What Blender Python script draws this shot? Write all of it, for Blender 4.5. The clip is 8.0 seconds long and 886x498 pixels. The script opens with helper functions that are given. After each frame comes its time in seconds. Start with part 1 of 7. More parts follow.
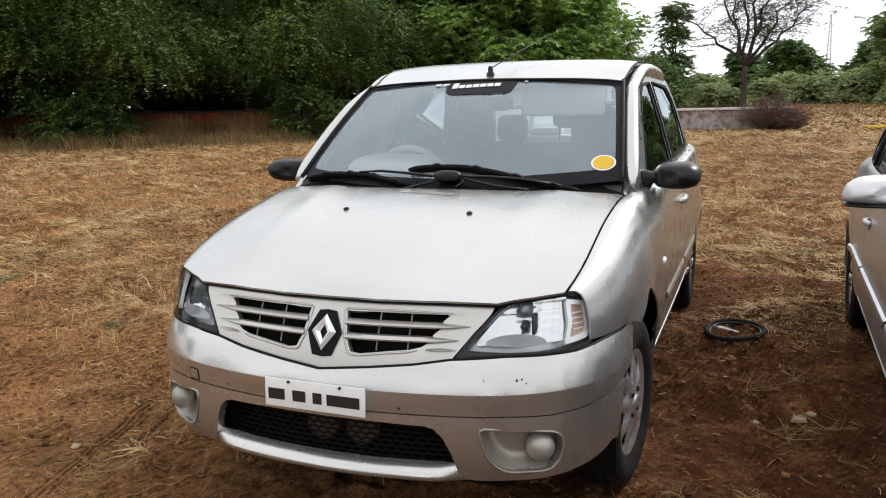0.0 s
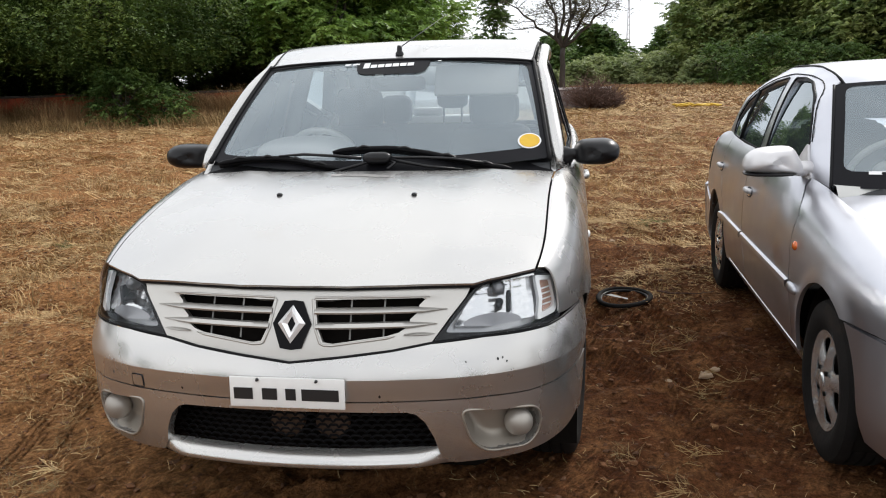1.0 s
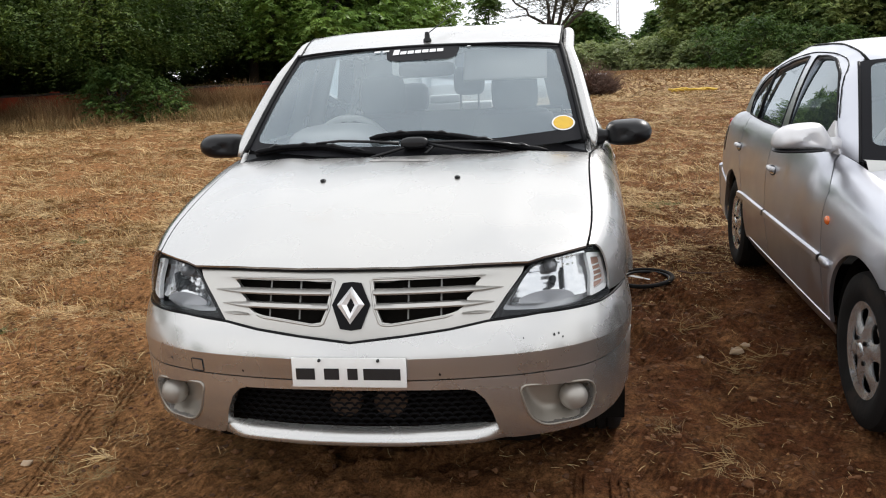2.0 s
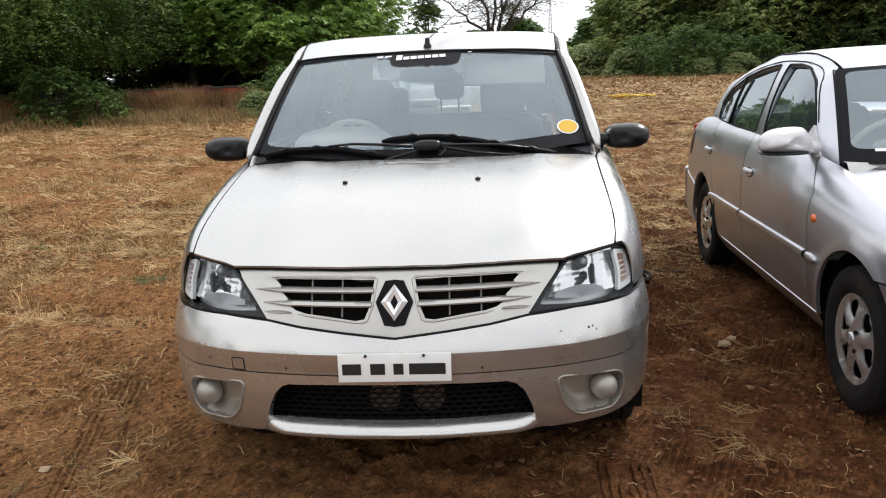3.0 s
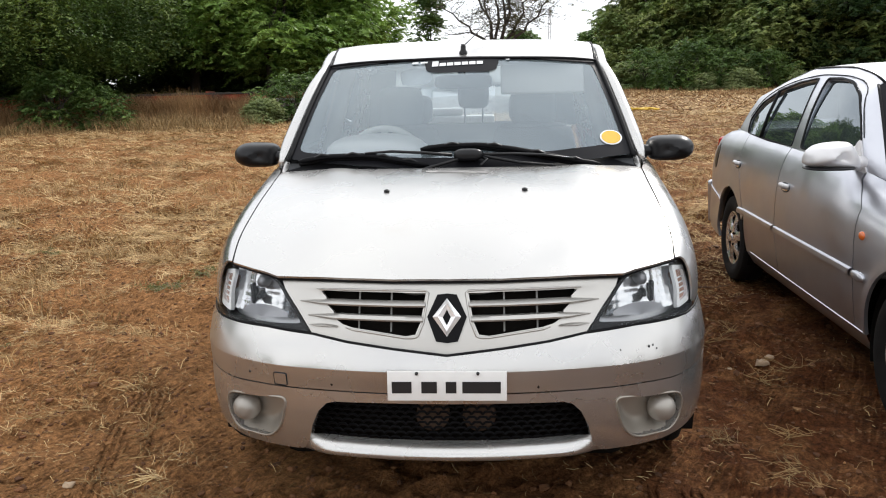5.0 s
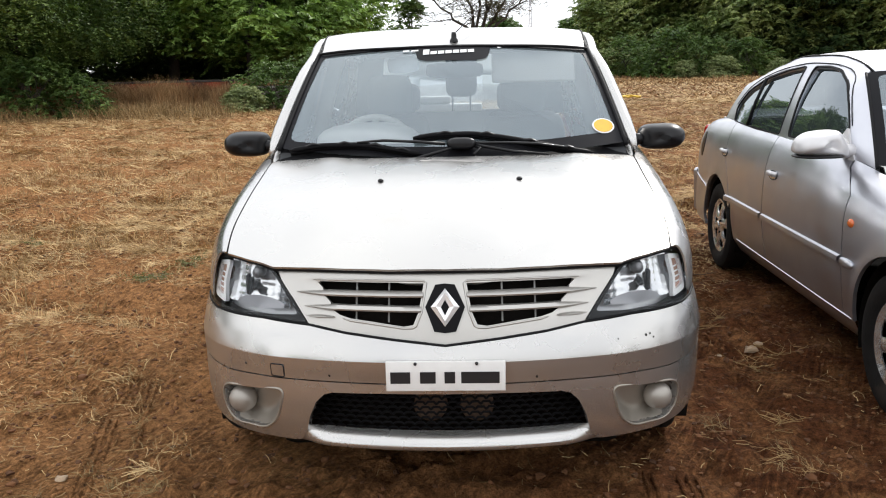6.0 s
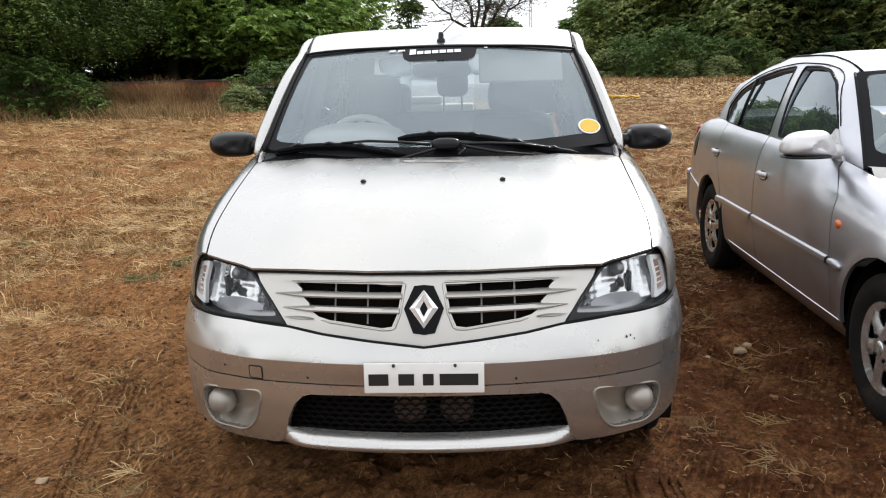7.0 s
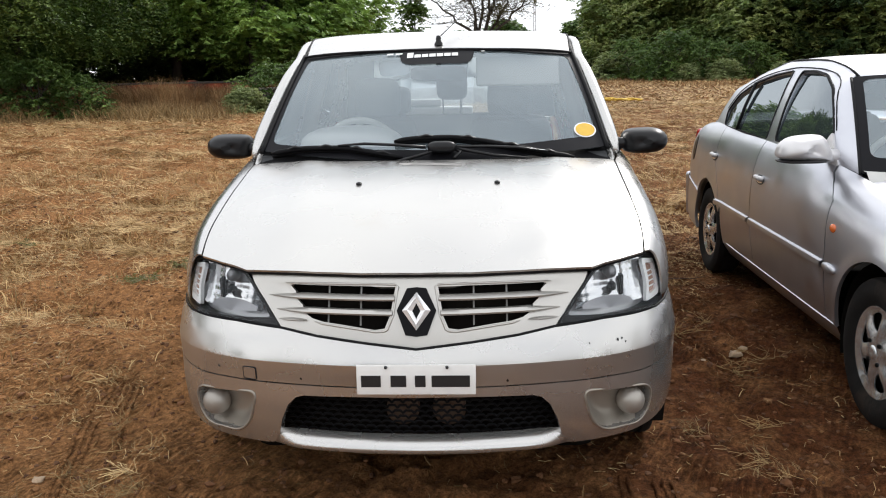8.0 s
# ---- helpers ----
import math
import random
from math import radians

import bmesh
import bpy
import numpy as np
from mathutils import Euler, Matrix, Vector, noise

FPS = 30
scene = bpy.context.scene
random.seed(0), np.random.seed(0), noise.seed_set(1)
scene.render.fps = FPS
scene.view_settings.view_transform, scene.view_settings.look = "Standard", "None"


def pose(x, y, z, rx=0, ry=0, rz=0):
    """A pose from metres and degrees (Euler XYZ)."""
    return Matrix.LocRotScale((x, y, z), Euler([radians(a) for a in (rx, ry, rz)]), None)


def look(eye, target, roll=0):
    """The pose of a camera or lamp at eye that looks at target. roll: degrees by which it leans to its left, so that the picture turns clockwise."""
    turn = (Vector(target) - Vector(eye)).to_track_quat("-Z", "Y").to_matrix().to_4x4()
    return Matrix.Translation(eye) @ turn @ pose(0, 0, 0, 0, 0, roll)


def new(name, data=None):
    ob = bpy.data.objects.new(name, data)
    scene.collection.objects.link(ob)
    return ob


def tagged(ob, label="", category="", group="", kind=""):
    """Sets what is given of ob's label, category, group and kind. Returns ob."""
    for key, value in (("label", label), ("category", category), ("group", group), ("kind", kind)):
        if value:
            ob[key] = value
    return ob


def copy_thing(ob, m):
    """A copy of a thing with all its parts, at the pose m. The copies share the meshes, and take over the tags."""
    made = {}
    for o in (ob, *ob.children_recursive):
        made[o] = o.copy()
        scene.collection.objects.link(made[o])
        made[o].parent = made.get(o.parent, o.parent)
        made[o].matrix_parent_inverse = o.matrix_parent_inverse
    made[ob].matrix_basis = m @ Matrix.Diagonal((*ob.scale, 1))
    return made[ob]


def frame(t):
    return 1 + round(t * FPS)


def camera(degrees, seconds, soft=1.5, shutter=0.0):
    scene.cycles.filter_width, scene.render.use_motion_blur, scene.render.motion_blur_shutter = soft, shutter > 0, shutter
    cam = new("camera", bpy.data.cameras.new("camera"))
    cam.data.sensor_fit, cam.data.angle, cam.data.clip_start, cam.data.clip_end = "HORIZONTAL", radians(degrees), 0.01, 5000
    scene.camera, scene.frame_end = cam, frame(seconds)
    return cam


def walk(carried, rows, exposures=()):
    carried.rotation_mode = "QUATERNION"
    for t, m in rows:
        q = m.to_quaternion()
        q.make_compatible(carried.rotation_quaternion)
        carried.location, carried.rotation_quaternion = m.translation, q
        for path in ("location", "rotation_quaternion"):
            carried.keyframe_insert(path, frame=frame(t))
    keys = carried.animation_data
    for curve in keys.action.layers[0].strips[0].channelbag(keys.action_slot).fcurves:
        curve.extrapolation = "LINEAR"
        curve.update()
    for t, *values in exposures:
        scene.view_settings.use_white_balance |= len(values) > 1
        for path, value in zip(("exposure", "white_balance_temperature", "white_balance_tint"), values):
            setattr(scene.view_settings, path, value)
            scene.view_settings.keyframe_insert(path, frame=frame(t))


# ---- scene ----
from mathutils.geometry import delaunay_2d_cdt as cdt

cam = camera(58.2, 8.0, soft=1.1)
PATH = [
    (0, (1.185, -1.945, 1.356), (0.465, -0.115, 0.993), -1.1),
    (0.5, (0.969, -1.962, 1.34), (0.502, -0.057, 0.95), -1.1),
    (1, (0.776, -2.018, 1.354), (0.47, -0.086, 0.94), -1.5),
    (1.2, (0.734, -2.031, 1.337), (0.461, -0.092, 0.931), -1.8),
    (1.5, (0.692, -2.085, 1.344), (0.405, -0.151, 0.922), -2.5),
    (1.7, (0.658, -2.088, 1.337), (0.362, -0.159, 0.901), -2.7),
    (2.8, (0.389, -2.179, 1.337), (0.211, -0.235, 0.903), -2.6),
    (3, (0.308, -2.213, 1.349), (0.176, -0.264, 0.918), -2.3),
    (3.5, (0.25, -2.212, 1.364), (0.135, -0.257, 0.954), -1.8),
    (4, (0.283, -2.158, 1.345), (0.139, -0.204, 0.94), -1.3),
    (4.5, (0.237, -2.127, 1.346), (0.098, -0.173, 0.945), -1.1),
    (4.7, (0.189, -2.116, 1.337), (0.053, -0.161, 0.937), -1.2),
    (5.8, (0.071, -2.128, 1.350), (-0.003, -0.178, 0.913), -1.2),
    (6, (0.082, -2.111, 1.344), (0.007, -0.161, 0.907), -1.3),
    (6.5, (0.122, -2.092, 1.34), (0.045, -0.143, 0.901), -1.3),
    (7, (0.143, -2.095, 1.343), (0.067, -0.145, 0.906), -1.3),
    (7.5, (0.157, -2.112, 1.35), (0.083, -0.161, 0.917), -1.2),
    (8, (0.174, -2.11, 1.348), (0.09, -0.159, 0.916), -1.1),
]
walk(cam, [(t, look(eye, target, roll)) for t, eye, target, roll in PATH], ((0, 0.06), (1, 0.08), (3, 0.13), (4, 0.17), (6, 0.27), (6.5, 0.26), (7, 0.20), (7.5, 0.13), (8, 0.16)))

# ---- world, sun, exposure ----
world = bpy.data.worlds.new("overcast_sky")
scene.world = world
world.use_nodes = True
wn, wl = world.node_tree.nodes, world.node_tree.links
wn.clear()
SUN_EL, SUN_AZ = radians(37), radians(30)
sky = wn.new("ShaderNodeTexSky")
sky.sky_type = "NISHITA"
sky.sun_disc = False
sky.sun_elevation, sky.sun_rotation = SUN_EL, SUN_AZ
coord = wn.new("ShaderNodeTexCoord")
stretch = wn.new("ShaderNodeMapping")
stretch.inputs["Scale"].default_value = (1.0, 1.0, 2.2)
cloud = wn.new("ShaderNodeTexNoise")
cloud.inputs["Scale"].default_value = 2.1
cloud.inputs["Detail"].default_value = 5.0
ramp = wn.new("ShaderNodeValToRGB")
ramp.color_ramp.elements[0].position, ramp.color_ramp.elements[0].color = 0.33, (10.6, 11.0, 11.8, 1)
ramp.color_ramp.elements[1].position, ramp.color_ramp.elements[1].color = 0.62, (15.0, 15.1, 15.2, 1)
mixer = wn.new("ShaderNodeMix")
mixer.data_type = "RGBA"
mixer.inputs[0].default_value = 0.9
back = wn.new("ShaderNodeBackground")
back.inputs["Strength"].default_value = 0.108
outw = wn.new("ShaderNodeOutputWorld")
wl.new(coord.outputs["Generated"], stretch.inputs["Vector"])
wl.new(stretch.outputs["Vector"], cloud.inputs["Vector"])
wl.new(cloud.outputs["Fac"], ramp.inputs["Fac"])
wl.new(sky.outputs["Color"], mixer.inputs["A"])
wl.new(ramp.outputs["Color"], mixer.inputs["B"])
wl.new(mixer.outputs["Result"], back.inputs["Color"])
wl.new(back.outputs["Background"], outw.inputs["Surface"])

sun_data = bpy.data.lights.new("sun", "SUN")
sun_data.energy, sun_data.angle, sun_data.color = 2.0, radians(11), (1.0, 0.96, 0.92)
sun = new("sun", sun_data)
sun.matrix_world = look((9, 15.6, 13.6), (0, 0, 0))

# ---- materials ----


def material(name, colour, rough=0.6, metal=0.0, vary=0.15, scale=6.0, bump=0.0, bscale=40.0, coat=0.0, second=None, mask=(0.45, 0.6), mscale=3.0, spec=0.5, detail=6.0, island=0.0):
    """A principled material with two scales of colour change, an optional second colour in patches, and relief."""
    m = bpy.data.materials.new(name)
    m.use_nodes = True
    n, l = m.node_tree.nodes, m.node_tree.links
    p = n["Principled BSDF"]
    tc = n.new("ShaderNodeTexCoord")
    big = n.new("ShaderNodeTexNoise")
    big.inputs["Scale"].default_value, big.inputs["Detail"].default_value = scale, detail
    l.new(tc.outputs["Object"], big.inputs["Vector"])
    hsv = n.new("ShaderNodeHueSaturation")
    rng = n.new("ShaderNodeMapRange")
    rng.inputs["To Min"].default_value, rng.inputs["To Max"].default_value = 1 - vary * 1.6, 1 + vary * 1.6
    l.new(big.outputs["Fac"], rng.inputs["Value"])
    col = hsv.inputs["Color"]
    col.default_value = (*colour, 1)
    if second:
        two = n.new("ShaderNodeMix")
        two.data_type = "RGBA"
        two.inputs["A"].default_value, two.inputs["B"].default_value = (*colour, 1), (*second, 1)
        pat = n.new("ShaderNodeTexNoise")
        pat.inputs["Scale"].default_value, pat.inputs["Detail"].default_value = mscale, 9.0
        pat.inputs["Roughness"].default_value = 0.62
        cut = n.new("ShaderNodeMapRange")
        cut.inputs["From Min"].default_value, cut.inputs["From Max"].default_value = mask
        l.new(tc.outputs["Object"], pat.inputs["Vector"])
        l.new(pat.outputs["Fac"], cut.inputs["Value"])
        l.new(cut.outputs["Result"], two.inputs["Factor"])
        l.new(two.outputs["Result"], col)
    if island:
        geo = n.new("ShaderNodeNewGeometry")
        isl = n.new("ShaderNodeMapRange")
        isl.inputs["To Min"].default_value, isl.inputs["To Max"].default_value = 1 - island, 1 + island
        both = n.new("ShaderNodeMath")
        both.operation = "MULTIPLY"
        l.new(geo.outputs["Random Per Island"], isl.inputs["Value"])
        l.new(isl.outputs["Result"], both.inputs[0])
        l.new(rng.outputs["Result"], both.inputs[1])
        l.new(both.outputs["Value"], hsv.inputs["Value"])
    else:
        l.new(rng.outputs["Result"], hsv.inputs["Value"])
    l.new(hsv.outputs["Color"], p.inputs["Base Color"])
    p.inputs["Roughness"].default_value, p.inputs["Metallic"].default_value = rough, metal
    p.inputs["Coat Weight"].default_value, p.inputs["Coat Roughness"].default_value = coat, 0.04
    p.inputs["Specular IOR Level"].default_value = spec
    if bump:
        fine = n.new("ShaderNodeTexNoise")
        fine.inputs["Scale"].default_value, fine.inputs["Detail"].default_value = bscale, 8.0
        b = n.new("ShaderNodeBump")
        b.inputs["Strength"].default_value, b.inputs["Distance"].default_value = bump, 0.6 / bscale
        l.new(tc.outputs["Object"], fine.inputs["Vector"])
        l.new(fine.outputs["Fac"], b.inputs["Height"])
        l.new(b.outputs["Normal"], p.inputs["Normal"])
    return m


def paint(name, colour, rough, dust_haze, metal=0.86):
    """Metallic car paint: flake base under a clear coat, with a dusty reddish film that gets thicker in blotches."""
    m = material(name, colour, rough, metal, 0.03, 2.0, 0.0, 40, 0.5, dust_haze, (0.60, 0.98), 2.4)
    n, l = m.node_tree.nodes, m.node_tree.links
    p = n["Principled BSDF"]
    tc = n.new("ShaderNodeTexCoord")
    smear = n.new("ShaderNodeTexNoise")
    smear.inputs["Scale"].default_value, smear.inputs["Detail"].default_value = 5.0, 7.0
    rr = n.new("ShaderNodeMapRange")
    rr.inputs["From Min"].default_value, rr.inputs["From Max"].default_value = 0.35, 0.75
    rr.inputs["To Min"].default_value, rr.inputs["To Max"].default_value = rough * 0.85, rough * 1.35
    l.new(tc.outputs["Object"], smear.inputs["Vector"])
    l.new(smear.outputs["Fac"], rr.inputs["Value"])
    l.new(rr.outputs["Result"], p.inputs["Roughness"])
    p.inputs["Coat Roughness"].default_value = 0.14
    return m


def pane(name, tint, ior, rough=0.0, dust_haze=0.0):
    """Thin glass: tinted see-through with gloss by Fresnel, and a thin dusty film whose blue paints in sky haze."""
    m = bpy.data.materials.new(name)
    m.use_nodes = True
    n, l = m.node_tree.nodes, m.node_tree.links
    n.remove(n["Principled BSDF"])
    o = n["Material Output"]
    t, g, f, x = n.new("ShaderNodeBsdfTransparent"), n.new("ShaderNodeBsdfGlossy"), n.new("ShaderNodeFresnel"), n.new("ShaderNodeMixShader")
    t.inputs["Color"].default_value = (*tint, 1)
    g.inputs["Roughness"].default_value = rough
    g.inputs["Color"].default_value = (0.86, 0.94, 1.0, 1)
    f.inputs["IOR"].default_value = ior
    l.new(f.outputs["Fac"], x.inputs["Fac"])
    if dust_haze:
        d, y, tc, no, mr = n.new("ShaderNodeBsdfDiffuse"), n.new("ShaderNodeMixShader"), n.new("ShaderNodeTexCoord"), n.new("ShaderNodeTexNoise"), n.new("ShaderNodeMapRange")
        # pale blue stands in for the hazy sky reflection on the glass
        d.inputs["Color"].default_value = (0.60, 0.74, 0.80, 1)
        no.inputs["Scale"].default_value, no.inputs["Detail"].default_value = 3.0, 6.0
        mr.inputs["To Min"].default_value, mr.inputs["To Max"].default_value = dust_haze * 0.5, dust_haze * 1.5
        l.new(tc.outputs["Object"], no.inputs["Vector"])
        l.new(no.outputs["Fac"], mr.inputs["Value"])
        l.new(mr.outputs["Result"], y.inputs["Fac"])
        l.new(t.outputs["BSDF"], y.inputs[1])
        l.new(d.outputs["BSDF"], y.inputs[2])
        l.new(y.outputs["Shader"], x.inputs[1])
    else:
        l.new(t.outputs["BSDF"], x.inputs[1])
    l.new(g.outputs["BSDF"], x.inputs[2])
    l.new(x.outputs["Shader"], o.inputs["Surface"])
    return m


def leafy(name, colour, second, island=0.45):
    """Foliage: two greens by noise, each leaf a shade of its own, some light through the leaf."""
    m = material(name, colour, 0.55, 0, 0.25, 0.8, 0, 10, 0, second, (0.42, 0.62), 0.55, 0.35, 3.0, island)
    n, l = m.node_tree.nodes, m.node_tree.links
    p, o = n["Principled BSDF"], n["Material Output"]
    tr, mx = n.new("ShaderNodeBsdfTranslucent"), n.new("ShaderNodeMixShader")
    tr.inputs["Color"].default_value = (colour[0] * 1.5, colour[1] * 1.5, colour[2], 1)
    mx.inputs["Fac"].default_value = 0.3
    l.new(p.outputs["BSDF"], mx.inputs[1])
    l.new(tr.outputs["BSDF"], mx.inputs[2])
    l.new(mx.outputs["Shader"], o.inputs["Surface"])
    return m


champagne = paint("champagne_silver_paint", (0.542, 0.534, 0.518), 0.265, (0.50, 0.46, 0.41), 0.85)
silver = paint("silver_paint", (0.535, 0.545, 0.590), 0.345, (0.44, 0.42, 0.42), 0.92)
black_plastic = material("black_plastic", (0.009, 0.009, 0.010), 0.33, 0, 0.2, 9, 0.1, 300, spec=0.28)
matt_black = material("matt_black_plastic", (0.006, 0.006, 0.007), 0.5, 0, 0.2, 9, 0, 40, spec=0.10)
rubber = material("tyre_rubber", (0.009, 0.008, 0.0075), 0.85, 0, 0.3, 14, 0.3, 120, 0, (0.030, 0.021, 0.015), (0.55, 0.8), 8, 0.2)
seal = material("rubber_seal", (0.009, 0.009, 0.010), 0.6, 0, 0.2, 20, spec=0.15)
# near-black base colour that carries the shade of hollows and deep gaps
dark_void = material("shade_black", (0.008, 0.007, 0.006), 0.95, 0, 0.3, 10, 0.2, 60, spec=0.05)
emblem_silver = material("emblem_silver", (0.92, 0.92, 0.92), 0.22, 0.4, 0.05, 30)
matt_champagne = material("champagne_plastic", (0.37, 0.345, 0.310), 0.42, 0.5, 0.08, 8, 0.05, 200)
# satin copy of the champagne, darkened to hold the recess's tan shading
satin_champagne = material("champagne_shaded_satin", (0.37, 0.338, 0.292), 0.46, 0.7, 0.06, 8, 0.03, 200)
mirror_shell = material("satin_silver_plastic", (0.62, 0.61, 0.615), 0.42, 0.55, 0.04, 8, 0, 40, 0.15)
grille_silver = material("satin_grille_silver", (0.50, 0.485, 0.455), 0.36, 0.75, 0.05, 8, 0.03, 200, 0.2)
chrome = material("chrome", (0.86, 0.86, 0.87), 0.08, 1.0, 0.04, 12)
reflector = material("lamp_reflector", (0.66, 0.66, 0.67), 0.16, 0.92, 0.03, 18)
lamp_white = material("lamp_white_surround", (0.9, 0.9, 0.9), 0.25, 0.2, 0.03, 18)
cover_silver = material("wheel_cover_silver", (0.72, 0.72, 0.72), 0.24, 0.8, 0.10, 14, 0.05, 200, 0.3, (0.42, 0.36, 0.30), (0.58, 0.85), 9)
white_plate = material("white_plate", (0.80, 0.80, 0.78), 0.4, 0, 0.04, 25, 0.05, 300, 0, (0.62, 0.55, 0.47), (0.66, 0.85), 14)
plate_black = material("plate_black", (0.015, 0.015, 0.016), 0.5, 0, 0.1, 30)
amber = material("amber_lens", (0.62, 0.13, 0.02), 0.15, 0, 0.1, 30, 0, 40, 0.6)
clear_amber = material("pale_amber_lens", (0.50, 0.31, 0.24), 0.2, 0.2, 0.1, 60, 0.2, 200, 0.6)
red_lens = material("red_lens", (0.35, 0.012, 0.01), 0.12, 0, 0.1, 30, 0, 40, 0.8)
grey_cloth = material("grey_seat_cloth", (0.10, 0.106, 0.118), 0.85, 0, 0.2, 12)
pale_trim = material("pale_grey_trim", (0.50, 0.50, 0.48), 0.6, 0, 0.08, 8)
dark_trim = material("dark_grey_trim", (0.035, 0.037, 0.040), 0.6, 0, 0.15, 8)
yellow_paper = material("yellow_sticker", (0.64, 0.39, 0.010), 0.5, 0, 0.08, 40)
white_paper = material("white_print", (0.8, 0.8, 0.8), 0.5, 0, 0.03, 40)
screen_glass = pane("windscreen_glass", (0.92, 0.95, 0.95), 2.2, 0.0, 0.15)
rear_glass = pane("rear_window_glass", (0.72, 0.78, 0.78), 1.45, 0.0, 0.22)
lamp_glass = pane("lamp_glass", (0.96, 0.97, 0.97), 1.22)
dark_glass = pane("tinted_window_glass", (0.10, 0.11, 0.11), 2.45, 0.015, 0.05)
side_glass = pane("grey_side_glass", (0.075, 0.085, 0.085), 1.35)
frit = material("black_glass_border", (0.010, 0.010, 0.012), 0.35, 0, 0.1, 20, spec=0.10)
soil = material("red_soil", (0.092, 0.0340, 0.0130), 0.95, 0, 0.45, 1.3, 1.0, 26, 0, (0.274, 0.134, 0.055), (0.455, 0.80), 4.0, 0.08, 14)
sn, sl = soil.node_tree.nodes, soil.node_tree.links
# crumbs: pale dry specks, and crevice shade put into the colour, at two small scales
hue = [n for n in sn if n.type == "HUE_SAT"][0]
steady = hue.inputs["Value"].links[0].from_socket
for size, low, high in ((34.0, 0.50, 1.62), (120.0, 0.62, 1.42)):
    crumb, span, mult = sn.new("ShaderNodeTexNoise"), sn.new("ShaderNodeMapRange"), sn.new("ShaderNodeMath")
    crumb.inputs["Scale"].default_value, crumb.inputs["Detail"].default_value = size, 5.0
    span.inputs["From Min"].default_value, span.inputs["From Max"].default_value = 0.34, 0.68
    span.inputs["To Min"].default_value, span.inputs["To Max"].default_value = low, high
    mult.operation = "MULTIPLY"
    grain = sn.new("ShaderNodeTexCoord")
    sl.new(grain.outputs["Object"], crumb.inputs["Vector"])
    sl.new(crumb.outputs["Fac"], span.inputs["Value"])
    sl.new(span.outputs["Result"], mult.inputs[0])
    sl.new(steady, mult.inputs[1])
    steady = mult.outputs["Value"]
sl.new(steady, hue.inputs["Value"])
# harrow marks: fine parallel grooves that come and go
groove, where, cut_in, times_in, rough_up = sn.new("ShaderNodeTexWave"), sn.new("ShaderNodeTexNoise"), sn.new("ShaderNodeMapRange"), sn.new("ShaderNodeMath"), sn.new("ShaderNodeBump")
turned = sn.new("ShaderNodeMapping")
turned.inputs["Rotation"].default_value = (0, 0, radians(28))
groove.inputs["Scale"].default_value, groove.inputs["Distortion"].default_value, groove.inputs["Detail"].default_value = 5.5, 3.0, 3.0
where.inputs["Scale"].default_value, where.inputs["Detail"].default_value = 1.3, 3.0
cut_in.inputs["From Min"].default_value, cut_in.inputs["From Max"].default_value = 0.47, 0.60
times_in.operation = "MULTIPLY"
rough_up.inputs["Strength"].default_value, rough_up.inputs["Distance"].default_value = 1.0, 0.075
spot = sn.new("ShaderNodeTexCoord")
# drier, paler soil away from the trodden strip; shade between the cars is in the colour too
apart, dry, more = sn.new("ShaderNodeSeparateXYZ"), sn.new("ShaderNodeMapRange"), sn.new("ShaderNodeMath")
dry.inputs["From Min"].default_value, dry.inputs["From Max"].default_value = 0.9, -1.3
dry.inputs["To Max"].default_value = 1.0
more.operation, more.use_clamp = "ADD", True
two_tone = [n for n in sn if n.type == "MIX"][0]
patch = two_tone.inputs["Factor"].links[0].from_socket
sl.new(spot.outputs["Object"], apart.inputs["Vector"])
sl.new(apart.outputs["X"], dry.inputs["Value"])
sl.new(dry.outputs["Result"], more.inputs[0])
beyond, farther = sn.new("ShaderNodeMapRange"), sn.new("ShaderNodeMath")
beyond.inputs["From Min"].default_value, beyond.inputs["From Max"].default_value = 2.6, 8.0
beyond.inputs["To Max"].default_value = 0.42
farther.operation = "ADD"
sl.new(apart.outputs["Y"], beyond.inputs["Value"])
sl.new(beyond.outputs["Result"], farther.inputs[0])
sl.new(patch, farther.inputs[1])
sl.new(farther.outputs["Value"], more.inputs[1])
sl.new(more.outputs["Value"], two_tone.inputs["Factor"])
sl.new(spot.outputs["Object"], turned.inputs["Vector"])
sl.new(turned.outputs["Vector"], groove.inputs["Vector"])
sl.new(spot.outputs["Object"], where.inputs["Vector"])
sl.new(where.outputs["Fac"], cut_in.inputs["Value"])
sl.new(cut_in.outputs["Result"], times_in.inputs[0])
sl.new(groove.outputs["Fac"], times_in.inputs[1])
sl.new(times_in.outputs["Value"], rough_up.inputs["Height"])
old_bump = sn["Principled BSDF"].inputs["Normal"].links[0].from_node
sl.new(rough_up.outputs["Normal"], old_bump.inputs["Normal"])
old_bump.inputs["Distance"].default_value = 0.034
for node in sn:
    if node.type == "TEX_NOISE" and node != where:
        node.inputs["Roughness"].default_value = 0.70
straw_mat = material("dry_straw", (0.53, 0.375, 0.185), 0.75, 0, 0.2, 0.7, 0, 10, 0, (0.31, 0.192, 0.075), (0.4, 0.6), 2.5, 0.3, 4, 0.45)
dry_mat = material("dry_grass", (0.33, 0.205, 0.09), 0.8, 0, 0.2, 0.8, 0, 10, 0, (0.20, 0.14, 0.06), (0.4, 0.6), 0.9, 0.3, 4, 0.4)
weed_mat = leafy("weed_green", (0.115, 0.115, 0.035), (0.16, 0.14, 0.055))
stone_mat = material("pale_pebble", (0.36, 0.26, 0.17), 0.8, 0, 0.3, 9, 0.3, 60, island=0.4)
